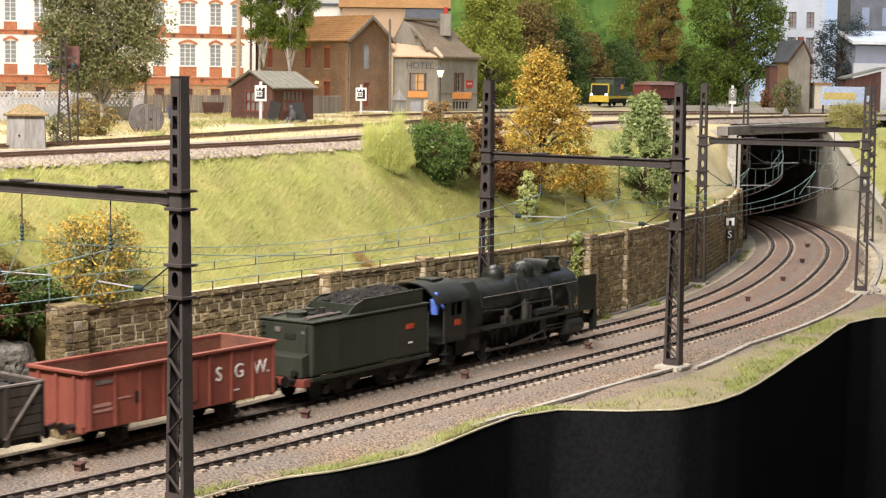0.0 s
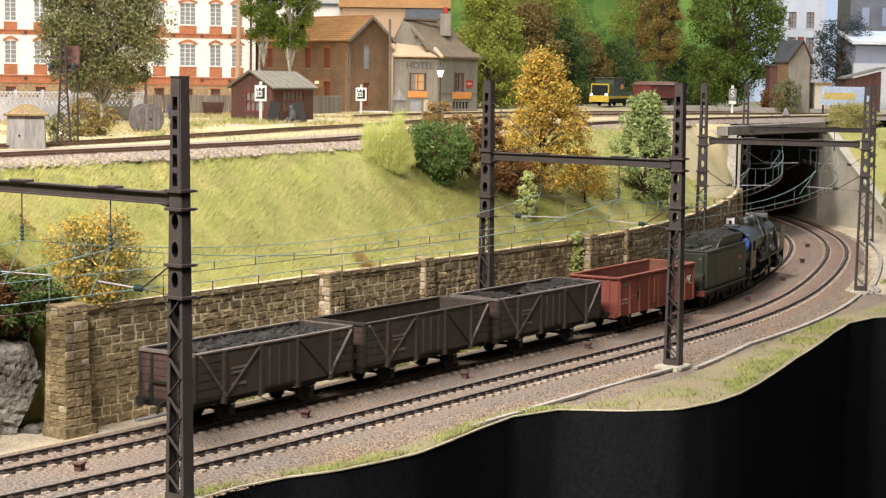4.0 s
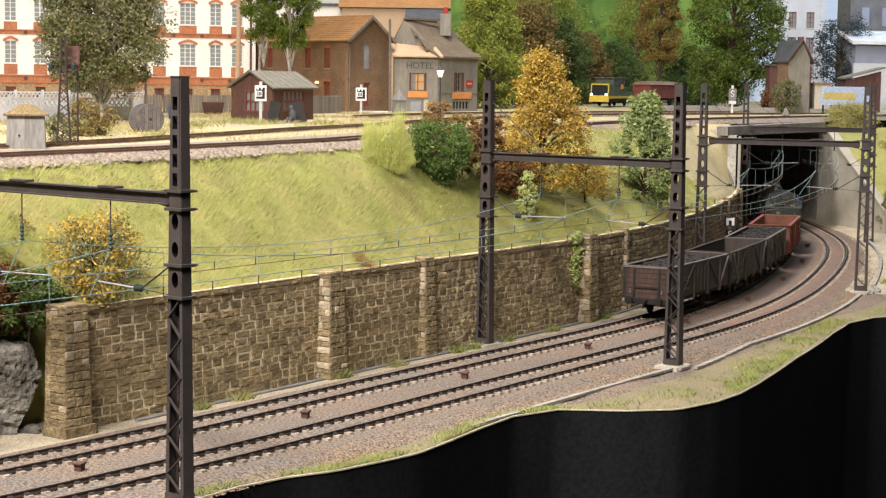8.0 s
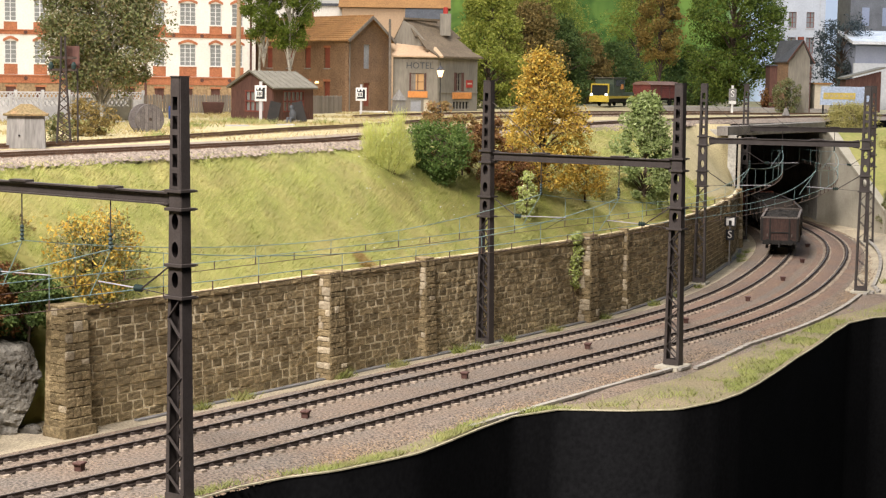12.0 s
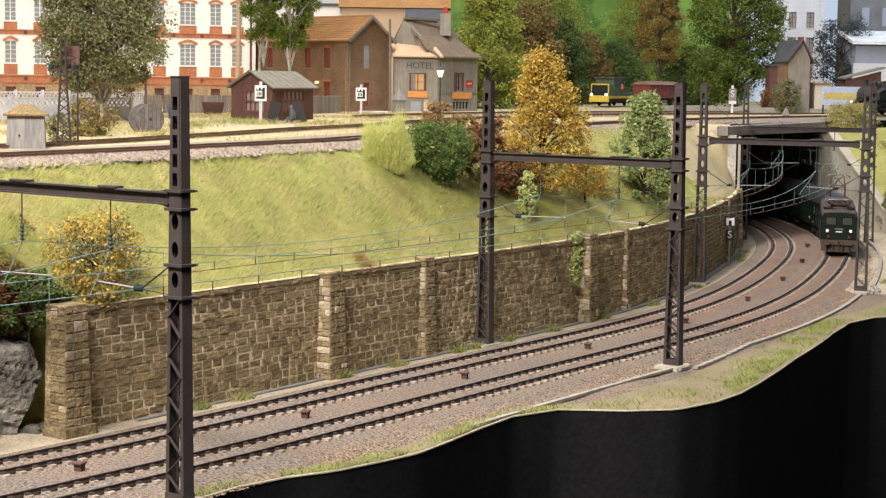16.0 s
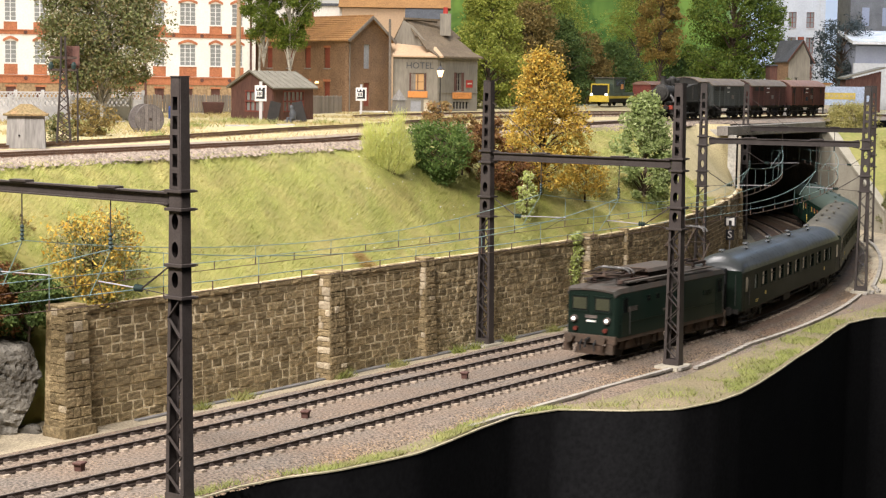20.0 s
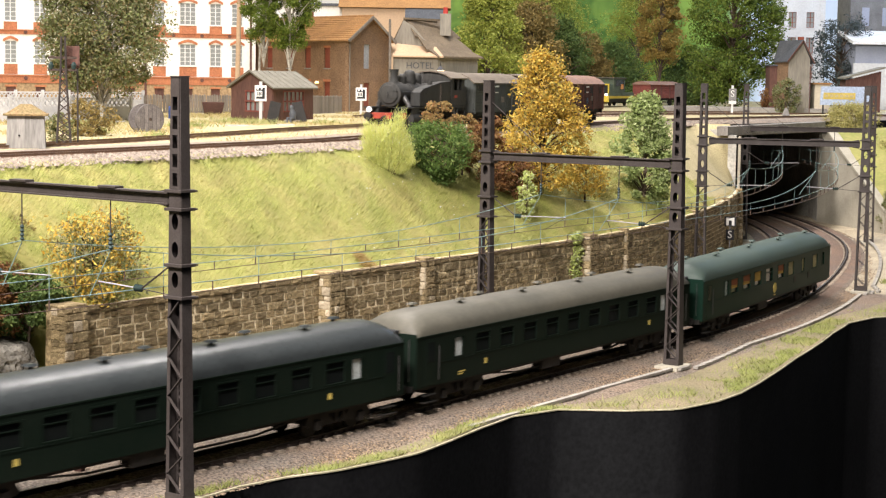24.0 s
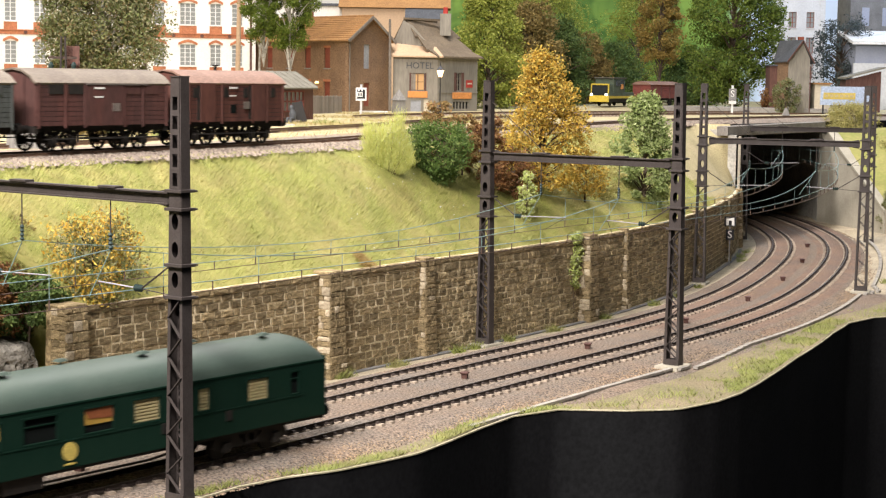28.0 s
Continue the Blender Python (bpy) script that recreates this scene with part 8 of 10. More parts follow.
TILE_ORANGE = material("orange_roof_tiles", (0.37, 0.20, 0.075), (0.28, 0.15, 0.062), 0.85, big=1.6, fine=.15, bump=.4, rand=.12)
TILE_BROWN = material("brown_roof_tiles", (0.17, 0.13, 0.085), (0.13, 0.10, 0.068), 0.85, big=1.6, fine=.15, bump=.4, rand=.12)
SLATE = material("slate_roof", (0.085, 0.09, 0.10), (0.065, 0.07, 0.078), 0.7, big=1.5, fine=.15, bump=.3, rand=.1)
RENDER_GREY = material("grey_weathered_render", (0.27, 0.245, 0.20), (0.19, 0.172, 0.14), 0.9, big=2, fine=.15, bump=.25, speck=.15, streak=True)
RENDER_CREAM = material("cream_render", (0.60, 0.53, 0.40), (0.50, 0.44, 0.33), 0.9, big=3, fine=.15, bump=.2, speck=.1)
RENDER_PALE = material("pale_grey_render", (0.56, 0.56, 0.55), (0.48, 0.48, 0.48), 0.9, big=3, fine=.2, bump=.15, speck=.08)
RENDER_BLUE = material("blue_grey_render", (0.30, 0.32, 0.38), (0.25, 0.27, 0.33), 0.9, big=3, fine=.2, bump=.15, speck=.08)
HUT_GREY = material("stained_grey_concrete", (0.26, 0.245, 0.225), (0.19, 0.18, 0.165), 0.9, big=1, fine=.1, bump=.25, streak=True)
HUT_MOSS = material("mossy_brown_tiles", (0.25, 0.16, 0.075), (0.16, 0.13, 0.06), 0.95, big=.6, fine=.09, bump=.6, speck=.4)
DRUM_WOOD = material("lilac_grey_planks", (0.17, 0.15, 0.14), (0.115, 0.10, 0.095), 0.9, big=.6, fine=.07, bump=.3, rand=.15)
HOARD_BLUE = material("pale_blue_board", (0.42, 0.50, 0.64), (0.36, 0.43, 0.56), 0.7, big=2, fine=.2, bump=.05)
RENDER_OCHRE = material("ochre_render", (0.50, 0.35, 0.22), (0.44, 0.31, 0.2), 0.9, big=3, fine=.2, bump=.15, speck=.08)
HUT_RED = material("red_brown_boards", (0.125, 0.06, 0.046), (0.095, 0.048, 0.038), 0.85, big=1, fine=.1, bump=.3, streak=True)
HUT_FRAME = material("worn_red_paint", (0.19, 0.05, 0.036), (0.14, 0.042, 0.033), 0.7, big=.6, fine=.08, bump=.15)
FELT = material("grey_roofing", (0.21, 0.195, 0.155), (0.16, 0.15, 0.12), 0.9, big=1, fine=.1, bump=.3)
TIMBER = material("old_grey_timber", (0.22, 0.19, 0.155), (0.16, 0.135, 0.11), 0.9, big=.6, fine=.07, bump=.4, rand=.2, streak=True)
FENCE_CONCRETE = material("pale_concrete_fence", (0.55, 0.54, 0.54), (0.46, 0.45, 0.45), 0.9, big=1.5, fine=.1, bump=.12, rand=.08, speck=.08)
SHUTTER_RED = material("red_brown_shutter", (0.24, 0.062, 0.034), (0.18, 0.05, 0.03), 0.75, big=.8, fine=.1, bump=.1)
SHUTTER_GREY = material("pale_blue_grey_shutter", (0.36, 0.37, 0.39), None, 0.7, bump=0.1)
AWNING = material("orange_awning", (0.66, 0.27, 0.075), (0.56, 0.23, 0.07), 0.8, big=1, fine=.1, bump=.1)
SIGN_WHITE = material("white_enamel", (0.78, 0.77, 0.74), None, 0.4, bump=0)
SIGN_RED = material("red_enamel", (0.45, 0.05, 0.04), None, 0.4, bump=0)
PANE = glass_material("town_window_glass", (0.24, 0.25, 0.24), .25)
PANE_DARK = glass_material("dark_town_glass", (0.02, 0.022, 0.022), .12)
LIT_PANE = glow("lit_window", (0.42, 0.24, 0.09), 0.3)
LAMP_WARM = glow("warm_street_lamp", (1.0, 0.66, 0.30), 3)
LAMP_SOFT = glow("soft_white_lamp", (1.0, 0.97, 0.88), 3)
LAMP_BLUE = glow("blue_lamp", (0.1, 0.25, 1.0), 8)
YELLOW_BODY = material("yellow_railcar_paint", (0.52, 0.38, 0.04), (0.42, 0.31, 0.04), 0.5, big=1, fine=.1, bump=.05)
GREEN_BODY = material("dull_green_railcar_paint", (0.075, 0.095, 0.06), (0.06, 0.075, 0.05), 0.6, big=1, fine=.1, bump=.05)


def wall_frame(x0, y0, x1, y1, z=9.65):
    """A thing's pose with x along a wall from the first point to the second; the outside faces -y."""
    return at(x0, y0, z, math.degrees(math.atan2(y1 - y0, x1 - x0))), math.hypot(x1 - x0, y1 - y0)


def wall_with_holes(parent, name, length, z0, z1, holes, mat, thick=.35):
    """One wall mesh with openings cut through: holes are (x0, x1, z0, z1)."""
    return part(name, Shape().wall(0.0, length, z0, z1, 0, thick, holes), mat, parent)


def window(parent, x0, x1, z0, z1, frame_mat, pane_mat, cols=2, rows=4, depth=.14, sill=None):
    w = part("window", Shape().box(x0, x1, depth + .03, depth + .05, z0, z1), pane_mat, parent)
    sh = Shape()
    t = .06
    sh.box(x0, x0 + t, depth - .02, depth + .03, z0, z1).box(x1 - t, x1, depth - .02, depth + .03, z0, z1)
    sh.box(x0 + t, x1 - t, depth - .02, depth + .03, z0, z0 + t).box(x0 + t, x1 - t, depth - .02, depth + .03, z1 - t, z1)
    part("frame", sh, frame_mat, w)
    for i in range(1, cols):
        x = x0 + (x1 - x0) * i / cols
        part("mullion", Shape().box(x - .045, x + .045, depth - .015, depth + .028, z0 + t, z1 - t), frame_mat, w)
    for i in range(1, rows):
        z = z0 + (z1 - z0) * i / rows
        part("glazing_bar", Shape().box(x0 + t, x1 - t, depth - .01, depth + .026, z - .025, z + .025), frame_mat, w)
    if sill:
        part("sill", Shape().box(x0 - .08, x1 + .08, -.1, depth, z0 - .1, z0), sill, w)
    return w


def factory():
    m, L = wall_frame(-64.5, 176, -20.6, 190.4)
    f = thing("factory", m, "white rendered factory with orange brick bands and tall windows", "building")
    bays = [L - q for q in (2.0, 4.35, 7.35, 10.4, 13.5, 16.6, 19.8, 22.8, 25.8, 28.8, 31.8, 34.8, 37.8, 40.8, 43.6)]
    wide = {2}
    holes = []
    for i, x in enumerate(bays):
        w = .85 if i in wide else .6
        for za in (4.75, 9.1):
            holes.append((x - w, x + w, za, za + 2.3))
        holes.append((x - .5, x + .5, .9, 2.3))
    wall_with_holes(f, "plinth", L, 0, 2.7, [h for h in holes if h[3] < 2.6], RUBBLE)
    wall_with_holes(f, "wall", L, 3.55, 15.5, [h for h in holes if h[2] > 3], RENDER_WHITE)
    for z in (2.7, 7.72):
        part("brick_band", Shape().box(0, L, -.08, .35, z, z + (.85 if z < 3 else .5)), BRICK_ORANGE, f)
        part("string_course", Shape().box(0, L, -.16, -.08, z + (.7 if z < 3 else .38), z + (.85 if z < 3 else .5)), BRICK_ORANGE, f)
    for i, x in enumerate(bays):
        w = .85 if i in wide else .6
        for za in (4.75, 9.1):
            window(f, x - w, x + w, za, za + 2.3, SIGN_WHITE, PANE, 3 if i in wide else 2, 5, sill=RENDER_WHITE)
            part("brick_apron", Shape().box(x - w - .08, x + w + .08, -.05, .02, za - 1.15, za - .1), BRICK_ORANGE, f)
            arch = [(x - w - .18, za + 2.2), (x - w - .18, za + 2.45), (x - w * .5, za + 2.72), (x, za + 2.8), (x + w * .5, za + 2.72), (x + w + .18, za + 2.45), (x + w + .18, za + 2.2), (x + w * .5, za + 2.42), (x, za + 2.5), (x - w * .5, za + 2.42)]
            part("brick_arch", Shape().extrude(arch, "y", -.06, .06), BRICK_ORANGE, f)
        part("cellar_door", Shape().box(x - .5, x + .5, .15, .2, .9, 2.3), HUT_RED, f)
        part("cellar_arch", Shape().box(x - .6, x + .6, -.05, .02, 2.3, 2.5), BRICK_ORANGE, f)
        for z in (3.2, 7.95):
            part("anchor_plate", Shape().cyl((x + 1.5, -.16, z), (x + 1.5, -.1, z), .2, 10), HUT_RED, f)
    for x in (L - .55, L - 11.9, L - 27.3, L - 40):
        part("downpipe", Shape().tube([(x, -.16, 0), (x, -.16, 15)], .12, 8), HUT_RED, f)
    part("roof", Shape().box(-.3, L + .3, -.5, 10, 15.5, 15.9), SLATE, f)
    part("side_wall", Shape().box(L - .35, L, .35, 10, 0, 15.5), RENDER_WHITE, f)


def gable_house(name, label, corner, left, right, eave, ridge, wall, wall_r, tile, left_holes, right_holes, gable_on_right=True, base=9.65, over=.5):
    """A house seen on its corner: one long wall to the left, the gable wall to the right."""
    (cx, cy), (lx, ly), (rx, ry) = corner, left, right
    h = thing(name, at(cx, cy, base), label, "building")
    ml = at(lx - cx, ly - cy, 0, math.degrees(math.atan2(cy - ly, cx - lx)))
    mr = at(0, 0, 0, math.degrees(math.atan2(ry - cy, rx - cx)))
    LL, LR = math.hypot(cx - lx, cy - ly), math.hypot(rx - cx, ry - cy)
    a = wall_with_holes(h, "long_wall", LL, 0, eave, left_holes, wall)
    a.matrix_basis = ml
    b = wall_with_holes(h, "gable_wall", LR, 0, eave, right_holes, wall_r)
    b.matrix_basis = mr
    tri = part("gable", Shape().extrude([(0, eave), (LR, eave), (LR / 2, ridge)], "y", 0, .35), wall_r, h, at=mr)
    # roof slopes run along the long wall
    d = Vector((lx - cx, ly - cy, 0)) / LL
    g = Vector((rx - cx, ry - cy, 0)) / LR
    n = int(LL / .5)
    for side in (0, 1):
        e0 = g * (-over if side == 0 else LR + over)
        ez = eave - over * (ridge - eave) / (LR / 2)
        r0 = g * (LR / 2)
        sh = Shape()
        p = [(*(e0 - d * over).xy, ez), (*(e0 + d * (LL + over)).xy, ez), (*(r0 + d * (LL + over)).xy, ridge), (*(r0 - d * over).xy, ridge)]
        sh.hexa([(x, y, z + .02) for x, y, z in p] + [(x, y, z + .17) for x, y, z in p])
        rf = part("roof", sh, tile, h)
        for k in range(1, 12):  # tile courses
            t = k / 12
            q0, q1 = Vector(p[0]).lerp(Vector(p[3]), t), Vector(p[1]).lerp(Vector(p[2]), t)
            part("tile_course", Shape().beam(q0 + Vector((0, 0, .19)), q1 + Vector((0, 0, .19)), .16, .05), tile, rf)
    part("ridge_tile", Shape().beam((*(g * (LR / 2) - d * over).xy, ridge + .2), (*(g * (LR / 2) + d * (LL + over)).xy, ridge + .2), .3, .15), tile, h)
    for s in (0, 1):
        e = g * (-over if s == 0 else LR + over) - d * (over + .05)
        part("bargeboard", Shape().beam((*e.xy, eave - over * (ridge - eave) / (LR / 2) + .02), (*(g * (LR / 2) - d * (over + .05)).xy, ridge + .02), .1, .3), TIMBER, h)
    part("back_wall", Shape().hexa([(*(g * LR).xy, 0), (*(g * LR + d * LL).xy, 0), (*(g * LR + d * LL - g * .3).xy, 0), (*(g * (LR - .3)).xy, 0), (*(g * LR).xy, eave), (*(g * LR + d * LL).xy, eave), (*(g * LR + d * LL - g * .3).xy, eave), (*(g * (LR - .3)).xy, eave)]), wall, h)
    return h, a, b, LL, LR


def brick_house():
    lh = [(x, x + 1.0, z, z + 2.1) for x in (1.2, 4.6, 8.3, 11.6, 15.0) for z in (1.2, 4.7)]
    rh = [(3.1, 4.3, 4.7, 7.2), (3.2, 4.3, .8, 3.2)]
    h, a, b, LL, LR = gable_house("brick_house", "weathered brown brick house with orange tiled roof and red shutters", (-10.0, 180), (-22.4, 194.5), (-5.9, 187.6), 7.7, 10.0, BRICK_BROWN, BRICK_BROWN, TILE_ORANGE, [q for q in lh if q[1] < 18.6], rh)
    for q in lh:
        if q[1] < LL:
            part("shutter", Shape().box(q[0], q[1], .12, .2, q[2], q[3]), SHUTTER_RED, a)
            part("lintel", Shape().box(q[0] - .1, q[1] + .1, -.04, .02, q[3], q[3] + .22), BRICK_ORANGE, a)
            part("sill", Shape().box(q[0] - .1, q[1] + .1, -.08, .02, q[2] - .12, q[2]), CONCRETE_DARK, a)
    for q, mt in zip(rh, (SHUTTER_GREY, SHUTTER_RED)):
        part("shutter", Shape().box(q[0], q[1], .1, .18, q[2], q[3]), mt, b)
        part("lintel", Shape().box(q[0] - .1, q[1] + .1, -.04, .02, q[3], q[3] + .22), BRICK_BROWN, b)
    part("downpipe", Shape().tube([(.15, -.12, 0), (.15, -.12, 7.6)], .07, 6), TIMBER, b)
    part("wall_lamp", Shape().dome((14.2, -.35, 3.1), .22, .25), LAMP_WARM, a, "lit warm wall lamp")


def hotel():
    h = thing("hotel", at(-5.6, 187.4, 9.6), "grey rendered corner hotel with a brown roof and orange boards", "building")
    L1 = 4.75
    holes1 = [(1.75, 3.55, 2.55, 4.35), (1.9, 3.0, .1, 1.5), (3.3, 3.9, .1, 1.6)]
    a = wall_with_holes(h, "front_wall", L1, 0, 6.1, holes1, RENDER_GREY)
    mr = at(L1, 0, 0, 55)
    L2 = 7.6
    holes2 = [(3.2, 4.7, 2.55, 4.45), (.6, 1.9, .4, 1.4), (3.0, 6.0, .6, 1.35)]
    b = wall_with_holes(h, "side_wall", L2, 0, 6.1, holes2, RENDER_GREY)
    b.matrix_basis = mr
    window(a, 1.95, 3.35, 2.55, 4.35, HUT_RED, LIT_PANE, 2, 2)
    part("window_glow", Shape().box(1.96, 2.4, .08, .1, 2.6, 4.3), TIMBER, a)
    for q in (1.75, 3.37):
        part("shutter", Shape().box(q, q + .18, -.05, .02, 2.5, 4.4), HUT_RED, a)
    part("door", Shape().box(1.9, 3.0, .12, .2, .1, 1.5), SHUTTER_GREY, a)
    part("door", Shape().box(3.3, 3.9, .12, .2, .1, 1.6), RENDER_CREAM, a)
    part("sign_board", Shape().box(1.6, 3.7, -.1, -.02, 1.78, 2.46), AWNING, a, "orange sign board", bev=.02)
    part("sign_board", Shape().box(2.7, 6.3, -.16, -.085, 1.68, 2.36), AWNING, b, "orange sign board", bev=.02)
    window(b, 3.55, 4.4, 2.55, 4.45, RENDER_GREY, PANE_DARK, 2, 3)
    for q in (3.1, 4.5):
        part("shutter", Shape().box(q, q + .4, -.06, .02, 2.5, 4.5), HUT_RED, b)
    for q in ((.6, 1.9, .4, 1.4), (3.0, 6.0, .6, 1.35)):
        part("dark_opening", Shape().box(q[0], q[1], .2, .26, q[2], q[3]), PANE_DARK, b)
        for i in range(1, 5):
            x = q[0] + (q[1] - q[0]) * i / 5
            part("mullion", Shape().box(x - .05, x + .05, .05, .2, q[2], q[3]), RENDER_GREY, b)
    part("enamel_sign", Shape().box(5.4, 6.6, -.06, 0, 2.9, 3.7), SIGN_RED, b, "red enamel sign")
    part("sign_bar", Shape().box(5.6, 6.4, -.08, -.06, 3.25, 3.4), RENDER_CREAM, b)
    part("string_course", Shape().box(0, L2, -.08, 0, 2.3, 2.42), RENDER_GREY, b)
    lettering(a, "HOTEL", .95, at(2.85, -.03, 5.15) @ FACE, SLATE, "hotel_sign")
    # steep roof, kicked out at the eaves
    prof = [(-.5, 6.05), (1.0, 6.75), (2.6, 8.2), (4.2, 10.1)]
    c, s = math.cos(radians(55)), math.sin(radians(55))
    for i in range(3):
        (d0, z0), (d1, z1) = prof[i], prof[i + 1]
        # right slope above the side wall
        def q(d, e, z):
            return (L1 + c * e - s * d, s * e + c * d, z)
        sh = Shape().hexa([q(d0, -.6, z0), q(d0, L2 + .4, z0), q(d1, L2 + .4 - d1 * .35, z1), q(d1, -.3 + d1 * .05, z1), q(d0, -.6, z0 + .16), q(d0, L2 + .4, z0 + .16), q(d1, L2 + .4 - d1 * .35, z1 + .16), q(d1, -.3 + d1 * .05, z1 + .16)])
        part("roof_slope", sh, TILE_BROWN, h)
    part("gable", Shape().extrude([(-.2, 6.9), (.1, 8.0), (1.0, 10.0), (2.1, 9.4), (3.6, 7.6), (L1, 6.7)], "y", 1.6, 1.9), RENDER_GREY, h)
    part("front_roof", Shape().hexa([(-.4, -.5, 6.05), (L1 + .6, -.6, 6.05), (L1 - .2, 1.7, 7.05), (-.3, 1.7, 7.5), (-.4, -.5, 6.2), (L1 + .6, -.6, 6.2), (L1 - .2, 1.7, 7.2), (-.3, 1.7, 7.65)]), RENDER_OCHRE, h, "pale ochre lean-to roof")
    part("ridge", Shape().beam((1.1, 1.8, 10.2), (5.0, 6.0, 10.2), .3, .2), TILE_BROWN, h)
    part("back_slope", Shape().hexa([(-.4, 1.7, 7.2), (1.0, 1.7, 10.1), (4.6, 6.5, 10.1), (2.0, 9, 7.0), (-.4, 1.8, 7.0), (1.0, 1.8, 9.9), (4.6, 6.6, 9.9), (2.0, 9.1, 6.8)]), TILE_BROWN, h)
    ch = part("chimney", Shape().box(4.9, 6.1, 5.2, 6.1, 8.5, 10.9), RENDER_GREY, h, bev=.04)
    part("chimney_pot", Shape().tube([(5.5, 5.6, 10.9), (5.5, 5.6, 11.6)], [.3, .24], 10), SIGN_RED, ch, "red chimney pot")


def back_houses():
    b = thing("ochre_house", at(-16.5, 214, 9.6), "pale ochre house with an orange roof edge behind the hotel", "building")
    part("wall", Shape().box(3.8, 16.5, 0, 7, 0, 12.4), RENDER_OCHRE, b)
    part("roof", Shape().extrude([(-.5, 12.3), (3.5, 15), (7.5, 12.3)], "x", 3.4, 17), TILE_ORANGE, b)
    part("lean_to", Shape().box(11.8, 16.2, -2.2, 0, 0, 10.2), RENDER_GREY, b)
    part("lean_to_roof", Shape().extrude([(-2.5, 10.2), (0, 12.3), (0, 12.5), (-2.6, 10.35)], "x", 11.5, 16.6), SLATE, b)
    w = thing("white_house", at(-19.2, 216, 9.6), "plain white house wall behind the brick house", "building")
    part("wall", Shape().box(-1.5, 6.4, 0, 6, 0, 12.5), RENDER_WHITE, w)
    part("roof", Shape().box(-2, 6.6, -.3, 6.3, 12.5, 12.8), SLATE, w)
    c = thing("chimney", at(-15.2, 196, 17.5), "small slate chimney with two dark pots", "chimney")
    part("stack", Shape().box(-.6, .6, -.4, .4, 0, 2.6), SLATE, c, bev=.03)
    for x in (-.3, .3):
        part("pot", Shape().cyl((x, 0, 2.6), (x, 0, 3.1), .15, 10), SHUTTER_RED, c)


def barred_hut():
    """A gabled hut seen on its corner, gable to the left, long wall to the right."""
    cx, cy = -13.6, 137.6
    h = thing("platelayers_hut", at(cx, cy, 9.62), "red-brown boarded hut with a grey roof and barred windows", "hut")
    gl, ll, eave, ridge = 6.0, 8.2, 2.95, 4.1
    mg, mlg = at(-3.75, 4.7, 0, -51.4), at(0, 0, 0, 71)
    g = wall_with_holes(h, "gable_wall", gl, 0, eave, [(2.2, 4.9, 1.0, 2.6)], HUT_RED, .18)
    g.matrix_basis = mg
    w = wall_with_holes(h, "long_wall", ll, 0, eave, [(2.2, 6.2, 1.0, 2.6)], HUT_RED, .18)
    w.matrix_basis = mlg
    part("gable", Shape().extrude([(0, eave), (gl, eave), (gl / 2, ridge)], "y", 0, .18), HUT_RED, h, at=mg)
    for o, x0, x1, n, L in ((g, 2.2, 4.9, 4, gl), (w, 2.2, 6.2, 5, ll)):
        part("window", Shape().box(x0, x1, .12, .14, 1.0, 2.6), PANE, o)
        for i in range(n + 1):
            x = x0 + (x1 - x0) * i / n
            part("bar", Shape().box(x - .035, x + .035, -.03, .08, 1.0, 2.6), HUT_FRAME, o)
        for z in (1.0, 1.8, 2.6):
            part("cross_bar", Shape().box(x0 - .1, x1 + .1, -.05, .06, z - .06, z + .06), HUT_FRAME, o)
        for i in range(int(L / .62) + 1):
            part("batten", Shape().box(i * .62, i * .62 + .07, -.035, 0, .05, .95), HUT_RED, o)
        part("panel_frame", Shape().box(x0 - .15, x1 + .15, -.03, 0, .12, .2), HUT_FRAME, o)
    dg = Vector((math.cos(radians(-51.4)), math.sin(radians(-51.4)), 0))
    dl = Vector((math.cos(radians(71)), math.sin(radians(71)), 0))
    for side in (0, 1):
        e = dg * (.45 if side == 0 else -gl - .45)
        r = dg * (-gl / 2)
        ez = eave - .17
        p = [(*(e - dl * .4).xy, ez), (*(e + dl * (ll + .4)).xy, ez), (*(r + dl * (ll + .4)).xy, ridge), (*(r - dl * .4).xy, ridge)]
        if side:
            p = p[::-1]
        rf = part("roof", Shape().hexa(p + [(x, y, z + .12) for x, y, z in p]), FELT, h)
        for k in range(9):
            t = k / 8
            q0, q1 = (Vector(p[0]).lerp(Vector(p[1]), t), Vector(p[3]).lerp(Vector(p[2]), t)) if not side else (Vector(p[2]).lerp(Vector(p[3]), t), Vector(p[1]).lerp(Vector(p[0]), t))
            part("roof_lath", Shape().beam(q0 + Vector((0, 0, .14)), q1 + Vector((0, 0, .14)), .07, .05), FELT, rf)
    # what leans and sits against it
    for x, y, r in ((-13.0, 131.5, 12), (-10.9, 133.6, -14)):
        tagged(part("grey_board", Shape().box(-.42, .42, -.06, .06, 0, 1.7), CHASSIS, None, at=at(x, y, 9.9, 8, -18, r), bev=.02), "grey weathered board leaning against the hut", "board", "leaning boards")
    fig = Shape().tube([(0, 0, .45), (.05, -.1, .9), (.02, -.15, 1.2)], [.24, .26, .12], 10).tube([(.02, -.2, 1.2), (.02, -.22, 1.42), (.02, -.22, 1.5)], [.13, .15, .05], 10).tube([(-.1, 0, .5), (-.15, -.5, .52), (-.15, -.55, 0)], .1, 8).tube([(.15, 0, .5), (.15, -.5, .52), (.15, -.55, 0)], .1, 8)
    tagged(part("seated_figure", fig, SLATE, None, at=at(-11.5, 132.5, 9.75, -30), smooth=60), "tiny grey seated model figure", "figurine")
